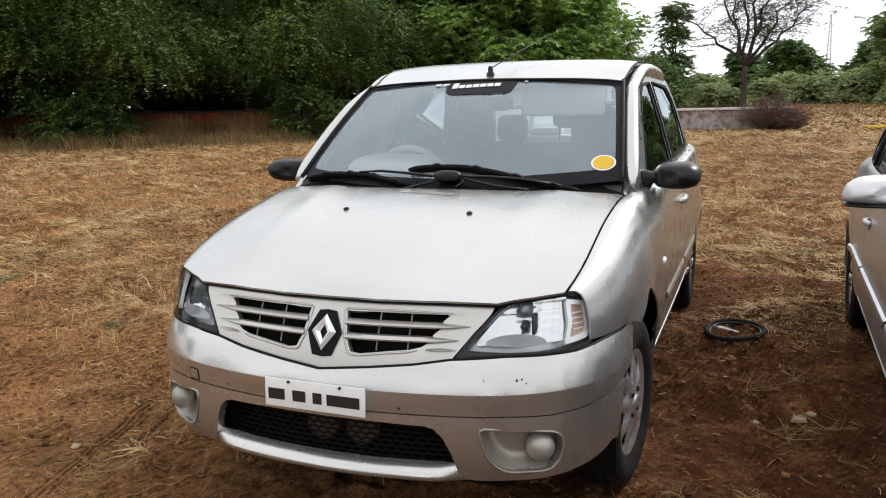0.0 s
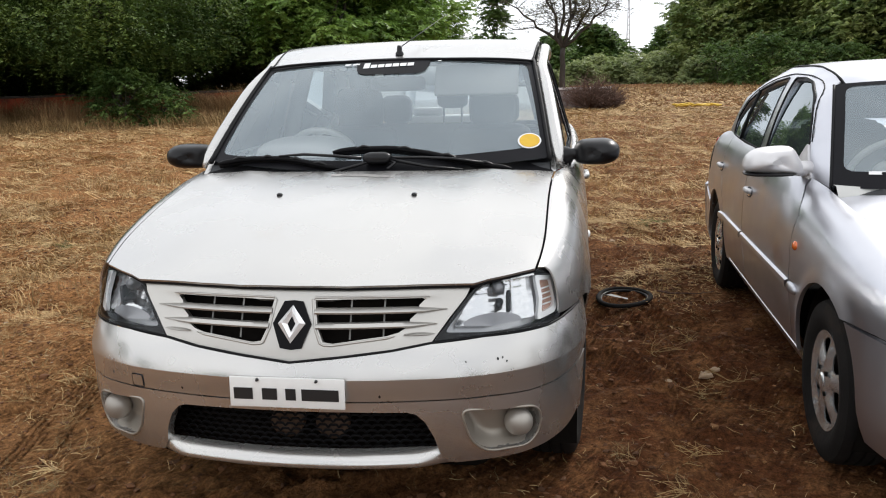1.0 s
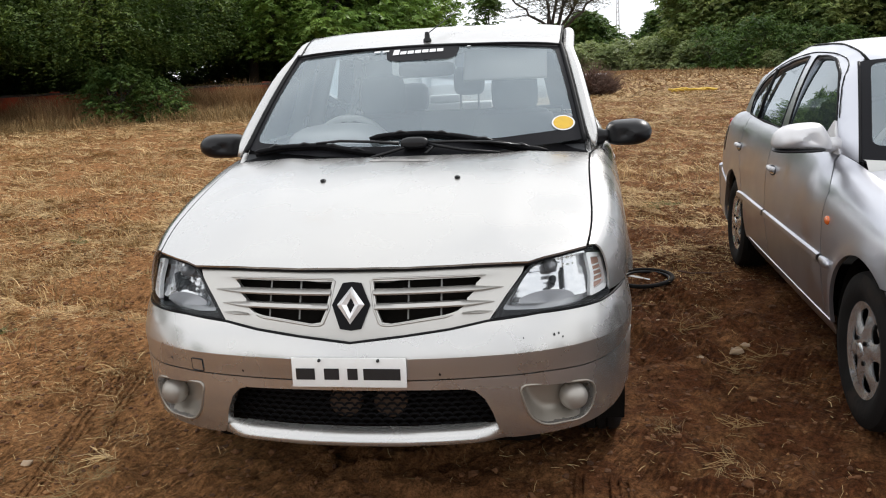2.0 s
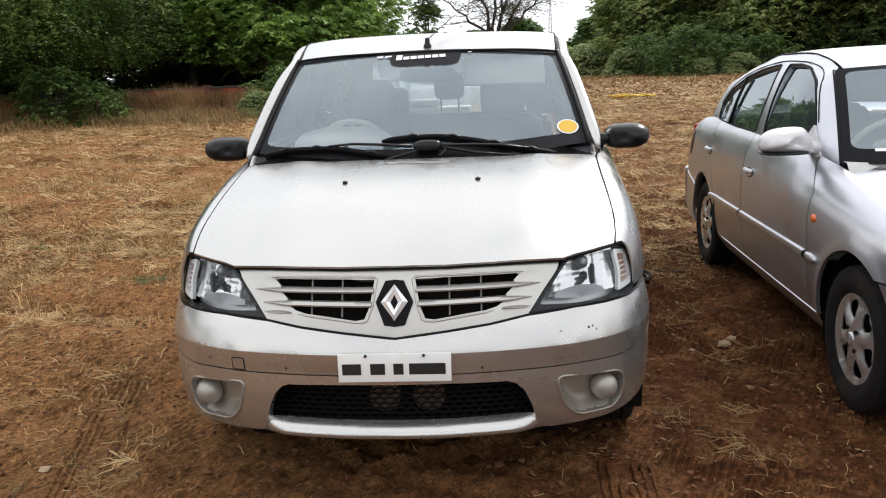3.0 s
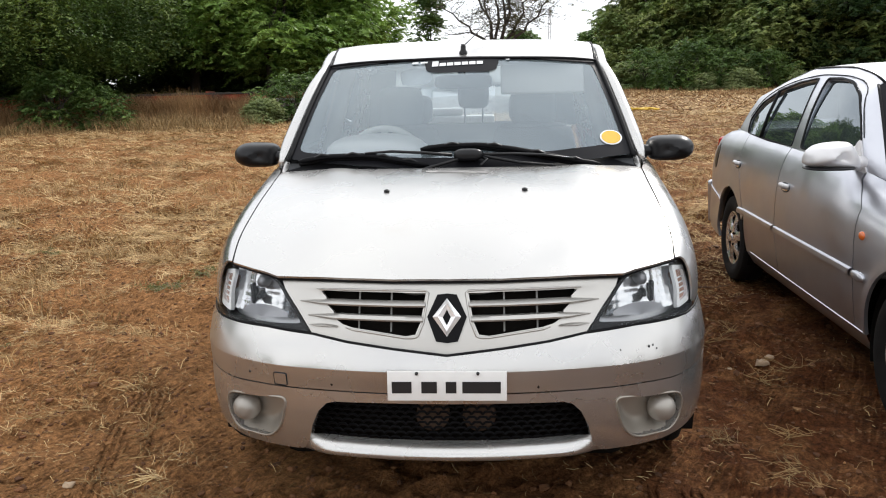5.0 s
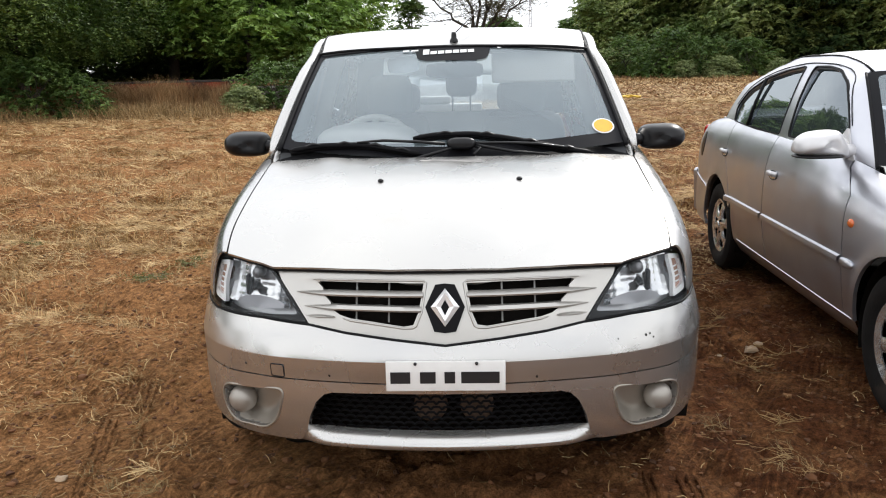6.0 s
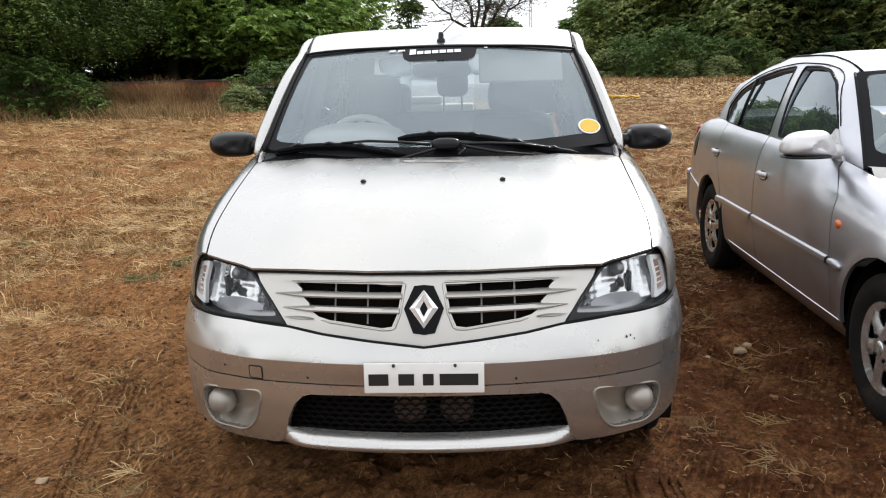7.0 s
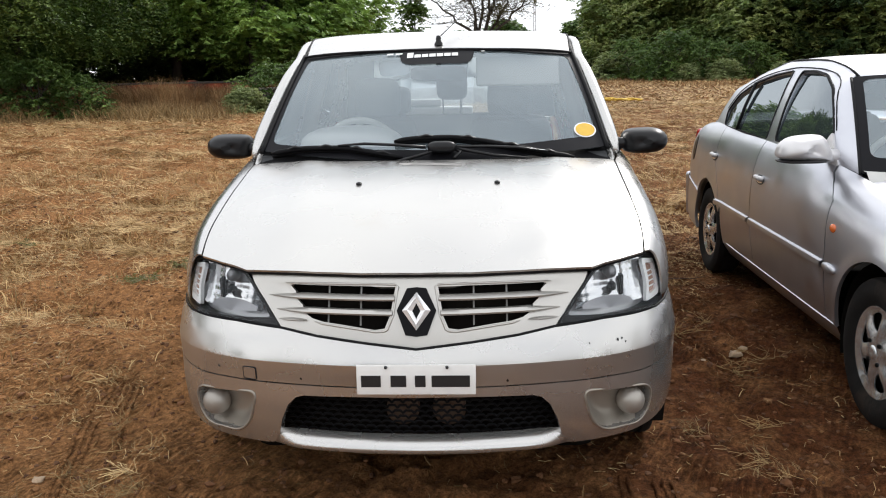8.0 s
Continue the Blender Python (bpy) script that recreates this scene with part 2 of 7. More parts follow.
crumb_mat = material("dry_soil_crumb", (0.21, 0.100, 0.036), 0.95, 0, 0.3, 7, 0.5, 60, island=0.35)
clod_mat = material("soil_clod", (0.125, 0.052, 0.019), 0.95, 0, 0.3, 7, 0.7, 50, island=0.4)
leaf_dark = leafy("leaf_dark_green", (0.062, 0.114, 0.030), (0.142, 0.210, 0.052))
# darkened green: the shade of gaps between trees, put into the leaf colour
leaf_shaded = leafy("leaf_shaded_green", (0.026, 0.052, 0.016), (0.058, 0.088, 0.026))
leaf_mid = leafy("leaf_mid_green", (0.165, 0.270, 0.066), (0.25, 0.355, 0.090))
leaf_weep = leafy("leaf_weeping_green", (0.060, 0.105, 0.026), (0.150, 0.205, 0.045))
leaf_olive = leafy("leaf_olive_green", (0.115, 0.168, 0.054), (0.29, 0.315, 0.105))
leaf_scrub = leafy("leaf_scrub_grey_green", (0.21, 0.26, 0.115), (0.31, 0.34, 0.16))
leaf_dry = leafy("leaf_sparse_grey_green", (0.085, 0.085, 0.045), (0.12, 0.10, 0.06))
bark = material("grey_brown_bark", (0.055, 0.045, 0.038), 0.9, 0, 0.3, 6, 0.8, 30)
twig_mat = material("dry_twigs", (0.105, 0.058, 0.040), 0.85, 0, 0.25, 3, 0, 10, island=0.35)
red_wall_mat = material("red_painted_masonry", (0.38, 0.062, 0.026), 0.85, 0, 0.3, 2.2, 0.3, 30, 0, (0.055, 0.035, 0.028), (0.42, 0.62), 1.2)
white_wall_mat = material("whitewashed_masonry", (0.36, 0.315, 0.30), 0.9, 0, 0.3, 3.0, 0.6, 12, 0, (0.17, 0.115, 0.105), (0.44, 0.60), 3.6)
white_coping_mat = material("pale_worn_coping", (0.62, 0.57, 0.55), 0.9, 0, 0.2, 3, 0.4, 25, 0, (0.3, 0.25, 0.23), (0.55, 0.7), 3)
# dark because the shadow band along the wall top is put into the colour
coping_mat = material("shadow_dark_coping", (0.06, 0.05, 0.045), 0.9, 0, 0.3, 3, 0.4, 25)
yellow_cloth = material("yellow_rope", (0.62, 0.40, 0.05), 0.7, 0, 0.2, 20, 0.3, 80)
torn_mat = material("grey_torn_plastic", (0.30, 0.29, 0.28), 0.6, 0, 0.15, 30)
mast_mat = material("galvanised_steel", (0.5, 0.5, 0.52), 0.5, 0.4, 0.1, 2)

# ---- building helpers ----


def obj_from(name, verts, faces, mat, smooth=True):
    me = bpy.data.meshes.new(name)
    me.from_pydata([tuple(v) for v in verts], [], [tuple(f) for f in faces])
    me.materials.append(mat)
    me.polygons.foreach_set("use_smooth", [smooth] * len(me.polygons))
    me.update()
    return new(name, me)


def part(name, geo, mat, parent, label="", smooth=True):
    """One mesh object under a thing or a part. geo: a Geo, or a bmesh."""
    if isinstance(geo, Geo):
        ob = obj_from(name, geo.v, geo.f, mat, smooth)
        if geo.sharp:
            sharpen(ob.data, geo.sharp)
    else:
        me = bpy.data.meshes.new(name)
        geo.to_mesh(me)
        geo.free()
        me.materials.append(mat)
        me.polygons.foreach_set("use_smooth", [smooth] * len(me.polygons))
        ob = new(name, me)
    ob.parent = parent
    if label:
        ob["label"] = label
    return ob


def sharpen(me, degrees):
    """Mark edges between faces that meet at more than this angle as sharp."""
    bm = bmesh.new()
    bm.from_mesh(me)
    for e in bm.edges:
        if len(e.link_faces) == 2 and e.calc_face_angle(0) > radians(degrees):
            e.smooth = False
    bm.to_mesh(me)
    bm.free()


def thing(name, m, label, category, group="", kind=""):
    e = new(name)
    e.empty_display_size = 0.1
    e.matrix_world = m
    return tagged(e, label, category, group, kind)


class Geo:
    """Vertices and faces, gathered piece by piece."""

    def __init__(self, sharp=0):
        self.v, self.f, self.sharp = [], [], sharp

    def add(self, verts, faces):
        o = len(self.v)
        self.v += [tuple(p) for p in verts]
        self.f += [tuple(i + o for i in f) for f in faces]
        return self

    def grid(self, fn, us, vs, flip=False, wrap=False):
        nu, nv = len(us), len(vs)
        verts = [fn(u, v) for u in us for v in vs]
        faces = []
        for i in range(nu if wrap else nu - 1):
            for j in range(nv - 1):
                a, b = i * nv + j, ((i + 1) % nu) * nv + j
                q = (a, b, b + 1, a + 1)
                faces.append(q[::-1] if flip else q)
        return self.add(verts, faces)

    def tube(self, pts, radii, sides=8, squash=1.0, caps=True):
        pts = [Vector(p) for p in pts]
        if not isinstance(radii, (list, tuple)):
            radii = [radii] * len(pts)
        verts, faces, side = [], [], None
        for i, p in enumerate(pts):
            d = (pts[min(i + 1, len(pts) - 1)] - pts[max(i - 1, 0)]).normalized()
            ref = side if side else (Vector((0, 0, 1)) if abs(d.z) < 0.9 else Vector((1, 0, 0)).cross(d))
            nrm = (ref - d * ref.dot(d)).normalized()
            side = nrm
            bi = d.cross(nrm)
            for k in range(sides):
                a = 2 * math.pi * k / sides
                verts.append(p + (nrm * math.cos(a) * squash + bi * math.sin(a)) * radii[i])
        for i in range(len(pts) - 1):
            for k in range(sides):
                a, b = i * sides + k, i * sides + (k + 1) % sides
                faces.append((a, b, b + sides, a + sides))
        if caps:
            faces.append(tuple(range(sides))[::-1])
            faces.append(tuple(range((len(pts) - 1) * sides, len(pts) * sides)))
        return self.add(verts, faces)

    def lathe(self, profile, centre, axis="x", n=32):
        """Turn (along, radius) pairs about an axis through the centre."""
        cx, cy, cz = centre
        verts, faces = [], []
        for i in range(n):
            a = 2 * math.pi * i / n
            c, s = math.cos(a), math.sin(a)
            for h, r in profile:
                verts.append({"x": (cx + h, cy + r * c, cz + r * s), "y": (cx + r * c, cy + h, cz + r * s), "z": (cx + r * c, cy + r * s, cz + h)}[axis])
        k = len(profile)
        for i in range(n):
            for j in range(k - 1):
                a, b = i * k + j, ((i + 1) % n) * k + j
                faces.append((a, b, b + 1, a + 1))
        return self.add(verts, faces)

    def ball(self, c, r, n=12, m=8, power=1.0):
        """An ellipsoid; power under 1 makes it boxier."""
        def sp(t):
            return math.copysign(abs(t) ** power, t)
        def fn(u, v):
            return (c[0] + r[0] * sp(math.cos(v)) * sp(math.cos(u)), c[1] + r[1] * sp(math.cos(v)) * sp(math.sin(u)), c[2] + r[2] * sp(math.sin(v)))
        return self.grid(fn, [2 * math.pi * i / n for i in range(n)], [-math.pi / 2 + math.pi * j / m for j in range(m + 1)], False, True)

    def box(self, c, s, bevel=0.0, turn=None):
        bm = bmesh.new()
        bmesh.ops.create_cube(bm, size=1)
        bmesh.ops.scale(bm, vec=s, verts=bm.verts)
        if bevel:
            bmesh.ops.bevel(bm, geom=bm.edges[:], offset=bevel, segments=2, affect="EDGES", profile=0.5)
        m = Matrix.Translation(c) @ (turn if turn else Matrix())
        bm.verts.index_update()
        self.add([m @ v.co for v in bm.verts], [[v.index for v in f.verts] for f in bm.faces])
        bm.free()
        return self


def curve(*pts):
    """A smooth, monotone function through (a, b) pairs, straight beyond its ends."""
    xs, ys = [p[0] for p in pts], [p[1] for p in pts]
    k = len(xs)
    d = [(ys[i + 1] - ys[i]) / (xs[i + 1] - xs[i]) for i in range(k - 1)]
    m = [d[0]] + [0 if d[i - 1] * d[i] <= 0 else 2 * d[i - 1] * d[i] / (d[i - 1] + d[i]) for i in range(1, k - 1)] + [d[-1]]

    def f(x):
        if x <= xs[0]:
            return ys[0] + m[0] * (x - xs[0])
        if x >= xs[-1]:
            return ys[-1] + m[-1] * (x - xs[-1])
        i = 0
        while xs[i + 1] < x:
            i += 1
        h = xs[i + 1] - xs[i]
        t = (x - xs[i]) / h
        return (2 * t**3 - 3 * t * t + 1) * ys[i] + (t**3 - 2 * t * t + t) * h * m[i] + (3 * t * t - 2 * t**3) * ys[i + 1] + (t**3 - t * t) * h * m[i + 1]
    return f


def steps(a, b, n):
    return [a + (b - a) * i / n for i in range(n + 1)]


def rounded(pts, r, seg=4):
    """A closed outline with its corners rounded."""
    out = []
    for i, p in enumerate(pts):
        p, a, b = Vector(p), Vector(pts[i - 1]), Vector(pts[(i + 1) % len(pts)])
        ra = min(r, (a - p).length * 0.45)
        rb = min(r, (b - p).length * 0.45)
        s, e = p + (a - p).normalized() * ra, p + (b - p).normalized() * rb
        for j in range(seg + 1):
            t = j / seg
            out.append(tuple(s * (1 - t) ** 2 + p * 2 * t * (1 - t) + e * t * t))
    return out


def mirrored(half):
    """A closed outline from its half with positive first coordinate, given from axis to axis."""
    return list(half) + [(-u, v) for u, v in reversed(half) if abs(u) > 1e-6]


def inside(p, loop):
    hit = False
    x, y = p
    for i in range(len(loop)):
        (x1, y1), (x2, y2) = loop[i - 1], loop[i]
        if (y1 > y) != (y2 > y) and x < (x2 - x1) * (y - y1) / (y2 - y1) + x1:
            hit = not hit
    return hit


def densify(loop, step):
    out = []
    for i in range(len(loop)):
        a, b = Vector(loop[i]), Vector(loop[(i + 1) % len(loop)])
        k = max(1, int((b - a).length / step + 0.5))
        out += [tuple(a.lerp(b, j / k)) for j in range(k)]
    return out


def panel(outline, fn, out, step=0.035, holes=(), depth=0.012, hole_depth=None, into=None):
    """A sheet cut to an outline in the parameters of a surface, with holes, and with edges turned inwards."""
    loops = [densify(l, step) for l in (outline, *holes)]
    pts, edges = [], []
    for l in loops:
        o = len(pts)
        pts += l
        edges += [(o + i, o + (i + 1) % len(l)) for i in range(len(l))]
    nb = len(pts)
    b = np.array(pts)
    lo, hi = b.min(axis=0), b.max(axis=0)
    for i in range(int((hi[0] - lo[0]) / step) + 1):
        for j in range(int((hi[1] - lo[1]) / step) + 1):
            p = (lo[0] + (i + 0.5 + 0.25 * (j % 2)) * step, lo[1] + (j + 0.5) * step)
            if inside(p, loops[0]) and not any(inside(p, h) for h in loops[1:]):
                if np.min((b[:nb, 0] - p[0]) ** 2 + (b[:nb, 1] - p[1]) ** 2) > (0.45 * step) ** 2:
                    pts.append(p)
    vs, _, fs, ov, _, _ = cdt([Vector(p) for p in pts], edges, [], 2, 1e-6)
    verts = [Vector(fn(v[0], v[1])) for v in vs]
    faces = []
    for f in fs:
        c = (vs[f[0]] + vs[f[1]] + vs[f[2]]) / 3
        if inside((c[0], c[1]), loops[0]) and not any(inside((c[0], c[1]), h) for h in loops[1:]):
            faces.append(tuple(f))
    nrm = [Vector((0, 0, 0)) for _ in verts]
    total = Vector((0, 0, 0))
    for f in faces:
        q = (verts[f[1]] - verts[f[0]]).cross(verts[f[2]] - verts[f[0]])
        total += q
        for i in f:
            nrm[i] += q
    if total.dot(Vector(out)) < 0:
        faces = [f[::-1] for f in faces]
        nrm = [-q for q in nrm]
    g = Geo().add(verts, faces)
    if depth:
        where = {i: j for j, orig in enumerate(ov) for i in orig}
        used = {(f[i], f[(i + 1) % 3]) for f in faces for i in range(3)}
        rim = [e for e in used if (e[1], e[0]) not in used]
        hole_set = set()
        k = len(loops[0])
        for l in loops[1:]:
            hole_set |= {where[i] for i in range(k, k + len(l)) if i in where}
            k += len(l)
        for a, c in rim:
            d = hole_depth if hole_depth and a in hole_set and c in hole_set else depth
            ends = []
            for i in (a, c):
                n = nrm[i].normalized()
                ends.append(verts[i] + (Vector(into) * d if into else -n * d))
            g.add([verts[a], verts[c], ends[1], ends[0]], [(1, 0, 3, 2)])
    return g


def lifted(fn, d, ref):
    """The surface fn moved by d along its normal, towards ref."""
    def f(u, v):
        e = 0.004
        p = Vector(fn(u, v))
        n = (Vector(fn(u + e, v)) - Vector(fn(u - e, v))).cross(Vector(fn(u, v + e)) - Vector(fn(u, v - e))).normalized()
        if n.dot(Vector(ref)) < 0:
            n = -n
        return p + n * d
    return f


def arc(cy, cz, r, a0, a1, n=14):
    return [(cy + r * math.cos(radians(a0 + (a1 - a0) * i / n)), cz + r * math.sin(radians(a0 + (a1 - a0) * i / n))) for i in range(n + 1)]

# ---- parts that both cars share ----
dark_rib = material("grey_rib", (0.22, 0.22, 0.21), 0.6)
grey_rim = material("pale_grey_wheel_rim", (0.55, 0.56, 0.53), 0.5, 0, 0.1, 8)


def wheel(car, cx, cy, cz, side, r, rim, spokes, width=0.185, steer=0):
    """A road wheel: tyre with tread grooves, pressed steel disc, silver cover with openings."""
    w = new("wheel")
    w.parent = car
    w.location = (cx, cy, cz)
    w.rotation_euler = (0, 0, radians(steer))
    s = side
    t = Geo(40)
    hw = width / 2
    prof = [(-hw * 0.72 * s, rim), (-hw * 0.98 * s, rim + (r - rim) * 0.35), (-hw * s, rim + (r - rim) * 0.62), (-hw * 0.86 * s, r * 0.965), (-hw * 0.70 * s, r * 0.992)]
    for g in (-0.42, 0.0, 0.42):
        prof += [((g * hw - 0.006) * s, r), ((g * hw - 0.004) * s, r - 0.008), ((g * hw + 0.004) * s, r - 0.008), ((g * hw + 0.006) * s, r)]
    prof += [(hw * 0.70 * s, r * 0.992), (hw * 0.86 * s, r * 0.965), (hw * s, rim + (r - rim) * 0.62), (hw * 0.98 * s, rim + (r - rim) * 0.35), (hw * 0.80 * s, rim + 0.004), (hw * 0.72 * s, rim - 0.006)]
    t.lathe(prof, (0, 0, 0), "x", 56)
    if s < 0:
        t.f = [f[::-1] for f in t.f]
    part("tyre", t, rubber, w)
    disc = Geo().lathe([(hw * 0.42 * s, 0.0), (hw * 0.42 * s, rim * 0.93), (-hw * 0.6 * s, rim * 0.96)], (0, 0, 0), "x", 32)
    part("steel_disc", disc, dark_void, w)

    def dish(u, v):
        q = math.hypot(u, v) / rim
        h = hw * (0.80 + 0.16 * math.cos(min(q, 1.0) * 2.9) * (1 - 0.25 * q)) + (0.012 if q > 0.93 else 0)
        if 0.28 < q < 0.93:
            # each spoke is pressed to a shallow roof
            h += 0.011 * math.cos((math.atan2(v, u) * spokes - math.pi * 1.5)) * math.sin((q - 0.28) / 0.65 * math.pi)
        return (h * s, u, v)
    outer = [(rim * 1.01 * math.cos(2 * math.pi * i / 56), rim * 1.01 * math.sin(2 * math.pi * i / 56)) for i in range(56)]
    holes = []
    for k in range(spokes):
        a = 2 * math.pi * (k + 0.25) / spokes
        ca, sa = math.cos(a), math.sin(a)
        half = math.pi / spokes
        shape = [(0.46, -0.20 * half), (0.60, -0.46 * half), (0.76, -0.56 * half), (0.85, -0.48 * half), (0.88, 0), (0.85, 0.48 * half), (0.76, 0.56 * half), (0.60, 0.46 * half), (0.46, 0.20 * half)]
        holes.append(rounded([(rim * q * math.cos(a + b), rim * q * math.sin(a + b)) for q, b in shape], 0.02, 2))
    cover = part("wheel_cover", panel(outer, dish, (s, 0, 0), 0.016, holes, 0.012, 0.005, (-s, 0, 0)), cover_silver, w)
    cap = Geo().lathe([(0.0, 0.0001), (0.004, 0.012), (0.003, 0.026), (-0.006, 0.030)], (0, 0, 0), "x", 20)
    cap.v = [((hw * 0.965 + p[0]) * s, p[1], p[2]) for p in cap.v]
    part("centre_cap", cap, cover_silver, cover)
    for k in range(4):
        a = 2 * math.pi * (k + 0.5) / 4
        nut = Geo().lathe([(hw * 0.97 * s, 0.0001), (hw * 0.97 * s, 0.008), (hw * 0.8 * s, 0.009)], (0, 0.052 * math.cos(a), 0.052 * math.sin(a)), "x", 6)
        part("wheel_nut", nut, dark_void, cover)
    return w


def window_pane(car, name, outline, fn, ref, glass, gap=0.012, label="", sheet=None):
    """A glass sheet with its rubber seal."""
    c = Vector((sum(p[0] for p in outline), sum(p[1] for p in outline))) / len(outline)
    wide = [tuple(Vector(p) + (Vector(p) - c).normalized() * 0.006) for p in outline]
    slim = [tuple(Vector(p) + (c - Vector(p)).normalized() * gap) for p in outline]
    g = part(name, panel(wide, lifted(sheet or fn, -0.008, ref), ref, 0.06, (), 0), glass, car, label)
    g.visible_shadow = False
    part("rubber_seal", panel(wide, lifted(fn, 0.003, ref), ref, 0.03, [slim], 0.008), seal, g)
    return g


def wing_mirror(car, c, size, side, mat, outline, label):
    """A domed shell on an outline seen from ahead (first coordinate towards the car), with its glass."""
    x0, y0, z0 = c
    a, b, h = size
    ring = densify(rounded(outline, 0.42, 5), 0.16)
    n = len(ring)

    def shell(i, v):
        u, w = ring[i % n]
        k = math.sin(v * math.pi / 2) ** 0.62
        return (x0 - side * u * a * k, y0 - b * math.cos(v * math.pi / 2) + 0.018 * u, z0 + w * h * k)
    m = Geo()
    m.grid(shell, list(range(n)), steps(0.04, 1.0, 12), side > 0, True)
    nose_cap = [shell(i, 0.04) for i in range(n)]
    m.add(nose_cap, [tuple(range(n))])
    back = [shell(i, 1.0) for i in range(n)]
    m.add([(x0 + (p[0] - x0) * 0.97, p[1] + 0.045, z0 + (p[2] - z0) * 0.97) for p in back] + back, [(i, (i + 1) % n, n + (i + 1) % n, n + i) for i in range(n)])
    house = part("mirror_housing", m, mat, car, label)
    gl = Geo().add([(x0 + (p[0] - x0) * 0.93, p[1] + 0.04, z0 + (p[2] - z0) * 0.93) for p in back], [tuple(range(n))])
    part("mirror_glass", gl, chrome, house)
    return house


def seat(car, x, y, z, w=0.25, head=True):
    """Cushion, leaning backrest, headrest on two posts."""
    s = Geo().ball((x, y, z + 0.05), (w, 0.27, 0.085), 18, 10, 0.5)
    base = part("seat_cushion", s, grey_cloth, car)
    b = Geo()
    b.grid(lambda u, v: (x + math.copysign(abs(math.cos(u)) ** 0.5, math.cos(u)) * w * (1 - 0.22 * v * v), y + 0.26 + v * 0.17 + math.copysign(abs(math.sin(u)) ** 0.7, math.sin(u)) * 0.075 * (1 - 0.3 * v), z + 0.06 + 0.60 * math.sin(v * math.pi / 2)), [2 * math.pi * i / 22 for i in range(22)], steps(0, 1, 10), False, True)
    b.ball((x, y + 0.43, z + 0.655), (w * 0.76, 0.05, 0.03), 16, 6, 0.6)
    part("seat_backrest", b, grey_cloth, base)
    if head:
        h = Geo().ball((x, y + 0.45, z + 0.775), (0.128, 0.055, 0.118), 18, 10, 0.5)
        part("headrest", h, grey_cloth, base)
        for k in (-0.05, 0.05):
            part("headrest_post", Geo().tube([(x + k, y + 0.45, z + 0.62), (x + k, y + 0.45, z + 0.74)], 0.006, 6), chrome, base)


def steering(car, x, y, z, tilt, r, hub_mat):
    ring = Geo()
    turn = Matrix.Translation((x, y, z)) @ Matrix.Rotation(radians(tilt), 4, "X")
    pts = [turn @ Vector((r * math.cos(2 * math.pi * i / 36), r * math.sin(2 * math.pi * i / 36), 0)) for i in range(37)]
    ring.tube(pts, 0.0155, 8, 1, False)
    wheel_rim = part("steering_wheel", ring, grey_rim, car)
    hub = Geo().ball((0, 0, 0), (0.085, 0.075, 0.03), 16, 8, 0.7)
    hub.v = [tuple(turn @ Vector(p)) for p in hub.v]
    part("steering_hub", hub, hub_mat, wheel_rim)
    for a in (0, 180, 270):
        c, s = math.cos(radians(a)), math.sin(radians(a))
        part("steering_spoke", Geo().tube([turn @ Vector((0.06 * c, 0.06 * s, 0)), turn @ Vector((r * c, r * s, 0))], 0.018, 6, 0.4), grey_rim, wheel_rim)


# ---- the champagne saloon: surfaces ----
# x across, y from the nose to the tail, z up; its nose is at y = 0
PLAN = [(0, 0.012), (0.12, 0.0155), (0.25, 0.028), (0.38, 0.05), (0.5, 0.08), (0.62, 0.135), (0.72, 0.215), (0.79, 0.32), (0.828, 0.44), (0.846, 0.58), (0.852, 0.72)]
LEN = [0.0]
for (xa, ya), (xb, yb) in zip(PLAN, PLAN[1:]):
    LEN.append(LEN[-1] + math.hypot(xa - xb, ya - yb))
plan_x = curve(*[(s, p[0]) for s, p in zip(LEN, PLAN)])
plan_y = curve(*[(s, p[1]) for s, p in zip(LEN, PLAN)])
bumper_lean = curve((0.16, 0.11), (0.19, 0.085), (0.23, 0.056), (0.28, 0.030), (0.32, 0.0165), (0.36, 0.009), (0.41, 0.005), (0.47, 0.006), (0.50, 0.003), (0.532, 0.0002), (0.538, 0.0006), (0.56, 0.0090), (0.58, 0.0170), (0.60, 0.0262), (0.62, 0.038), (0.64, 0.053), (0.675, 0.09))
grille_lean = curve((0.46, 0.0), (0.56, 0.026), (0.61, 0.041), (0.66, 0.060), (0.71, 0.083), (0.76, 0.111), (0.81, 0.142), (0.86, 0.172))


def nose(lean):
    def f(u, v):
        a, s = abs(u), (1 if u >= 0 else -1)
        if a > 0.01:
            tx, ty = plan_x(a + 0.01) - plan_x(a - 0.01), plan_y(a + 0.01) - plan_y(a - 0.01)
        else:
            tx, ty = 1, 0
        k = math.hypot(tx, ty)
        d = lean(v)
        return (s * (plan_x(a) - d * 0.45 * (ty / k) ** 2), plan_y(a) + d * (0.9 * tx / k + 0.1), v)
    return f


bumper_face, grille_face = nose(bumper_lean), nose(grille_lean)


def u_at(y):
    lo, hi = 0.0, 1.5
    for _ in range(40):
        mid = (lo + hi) / 2
        lo, hi = (mid, hi) if plan_y(mid) < y else (lo, mid)
    return lo


hood_z = curve((0.05, 0.75), (0.10, 0.779), (0.2, 0.826), (0.4, 0.895), (0.7, 0.972), (1.0, 1.024), (1.2, 1.052))


edge_x = curve((0.25, 0.675), (0.29, 0.69), (0.5, 0.712), (0.8, 0.716), (1.1, 0.730), (1.35, 0.772), (1.6, 0.795), (2.2, 0.802), (3.0, 0.795), (3.4, 0.775), (3.8, 0.745), (4.15, 0.69))
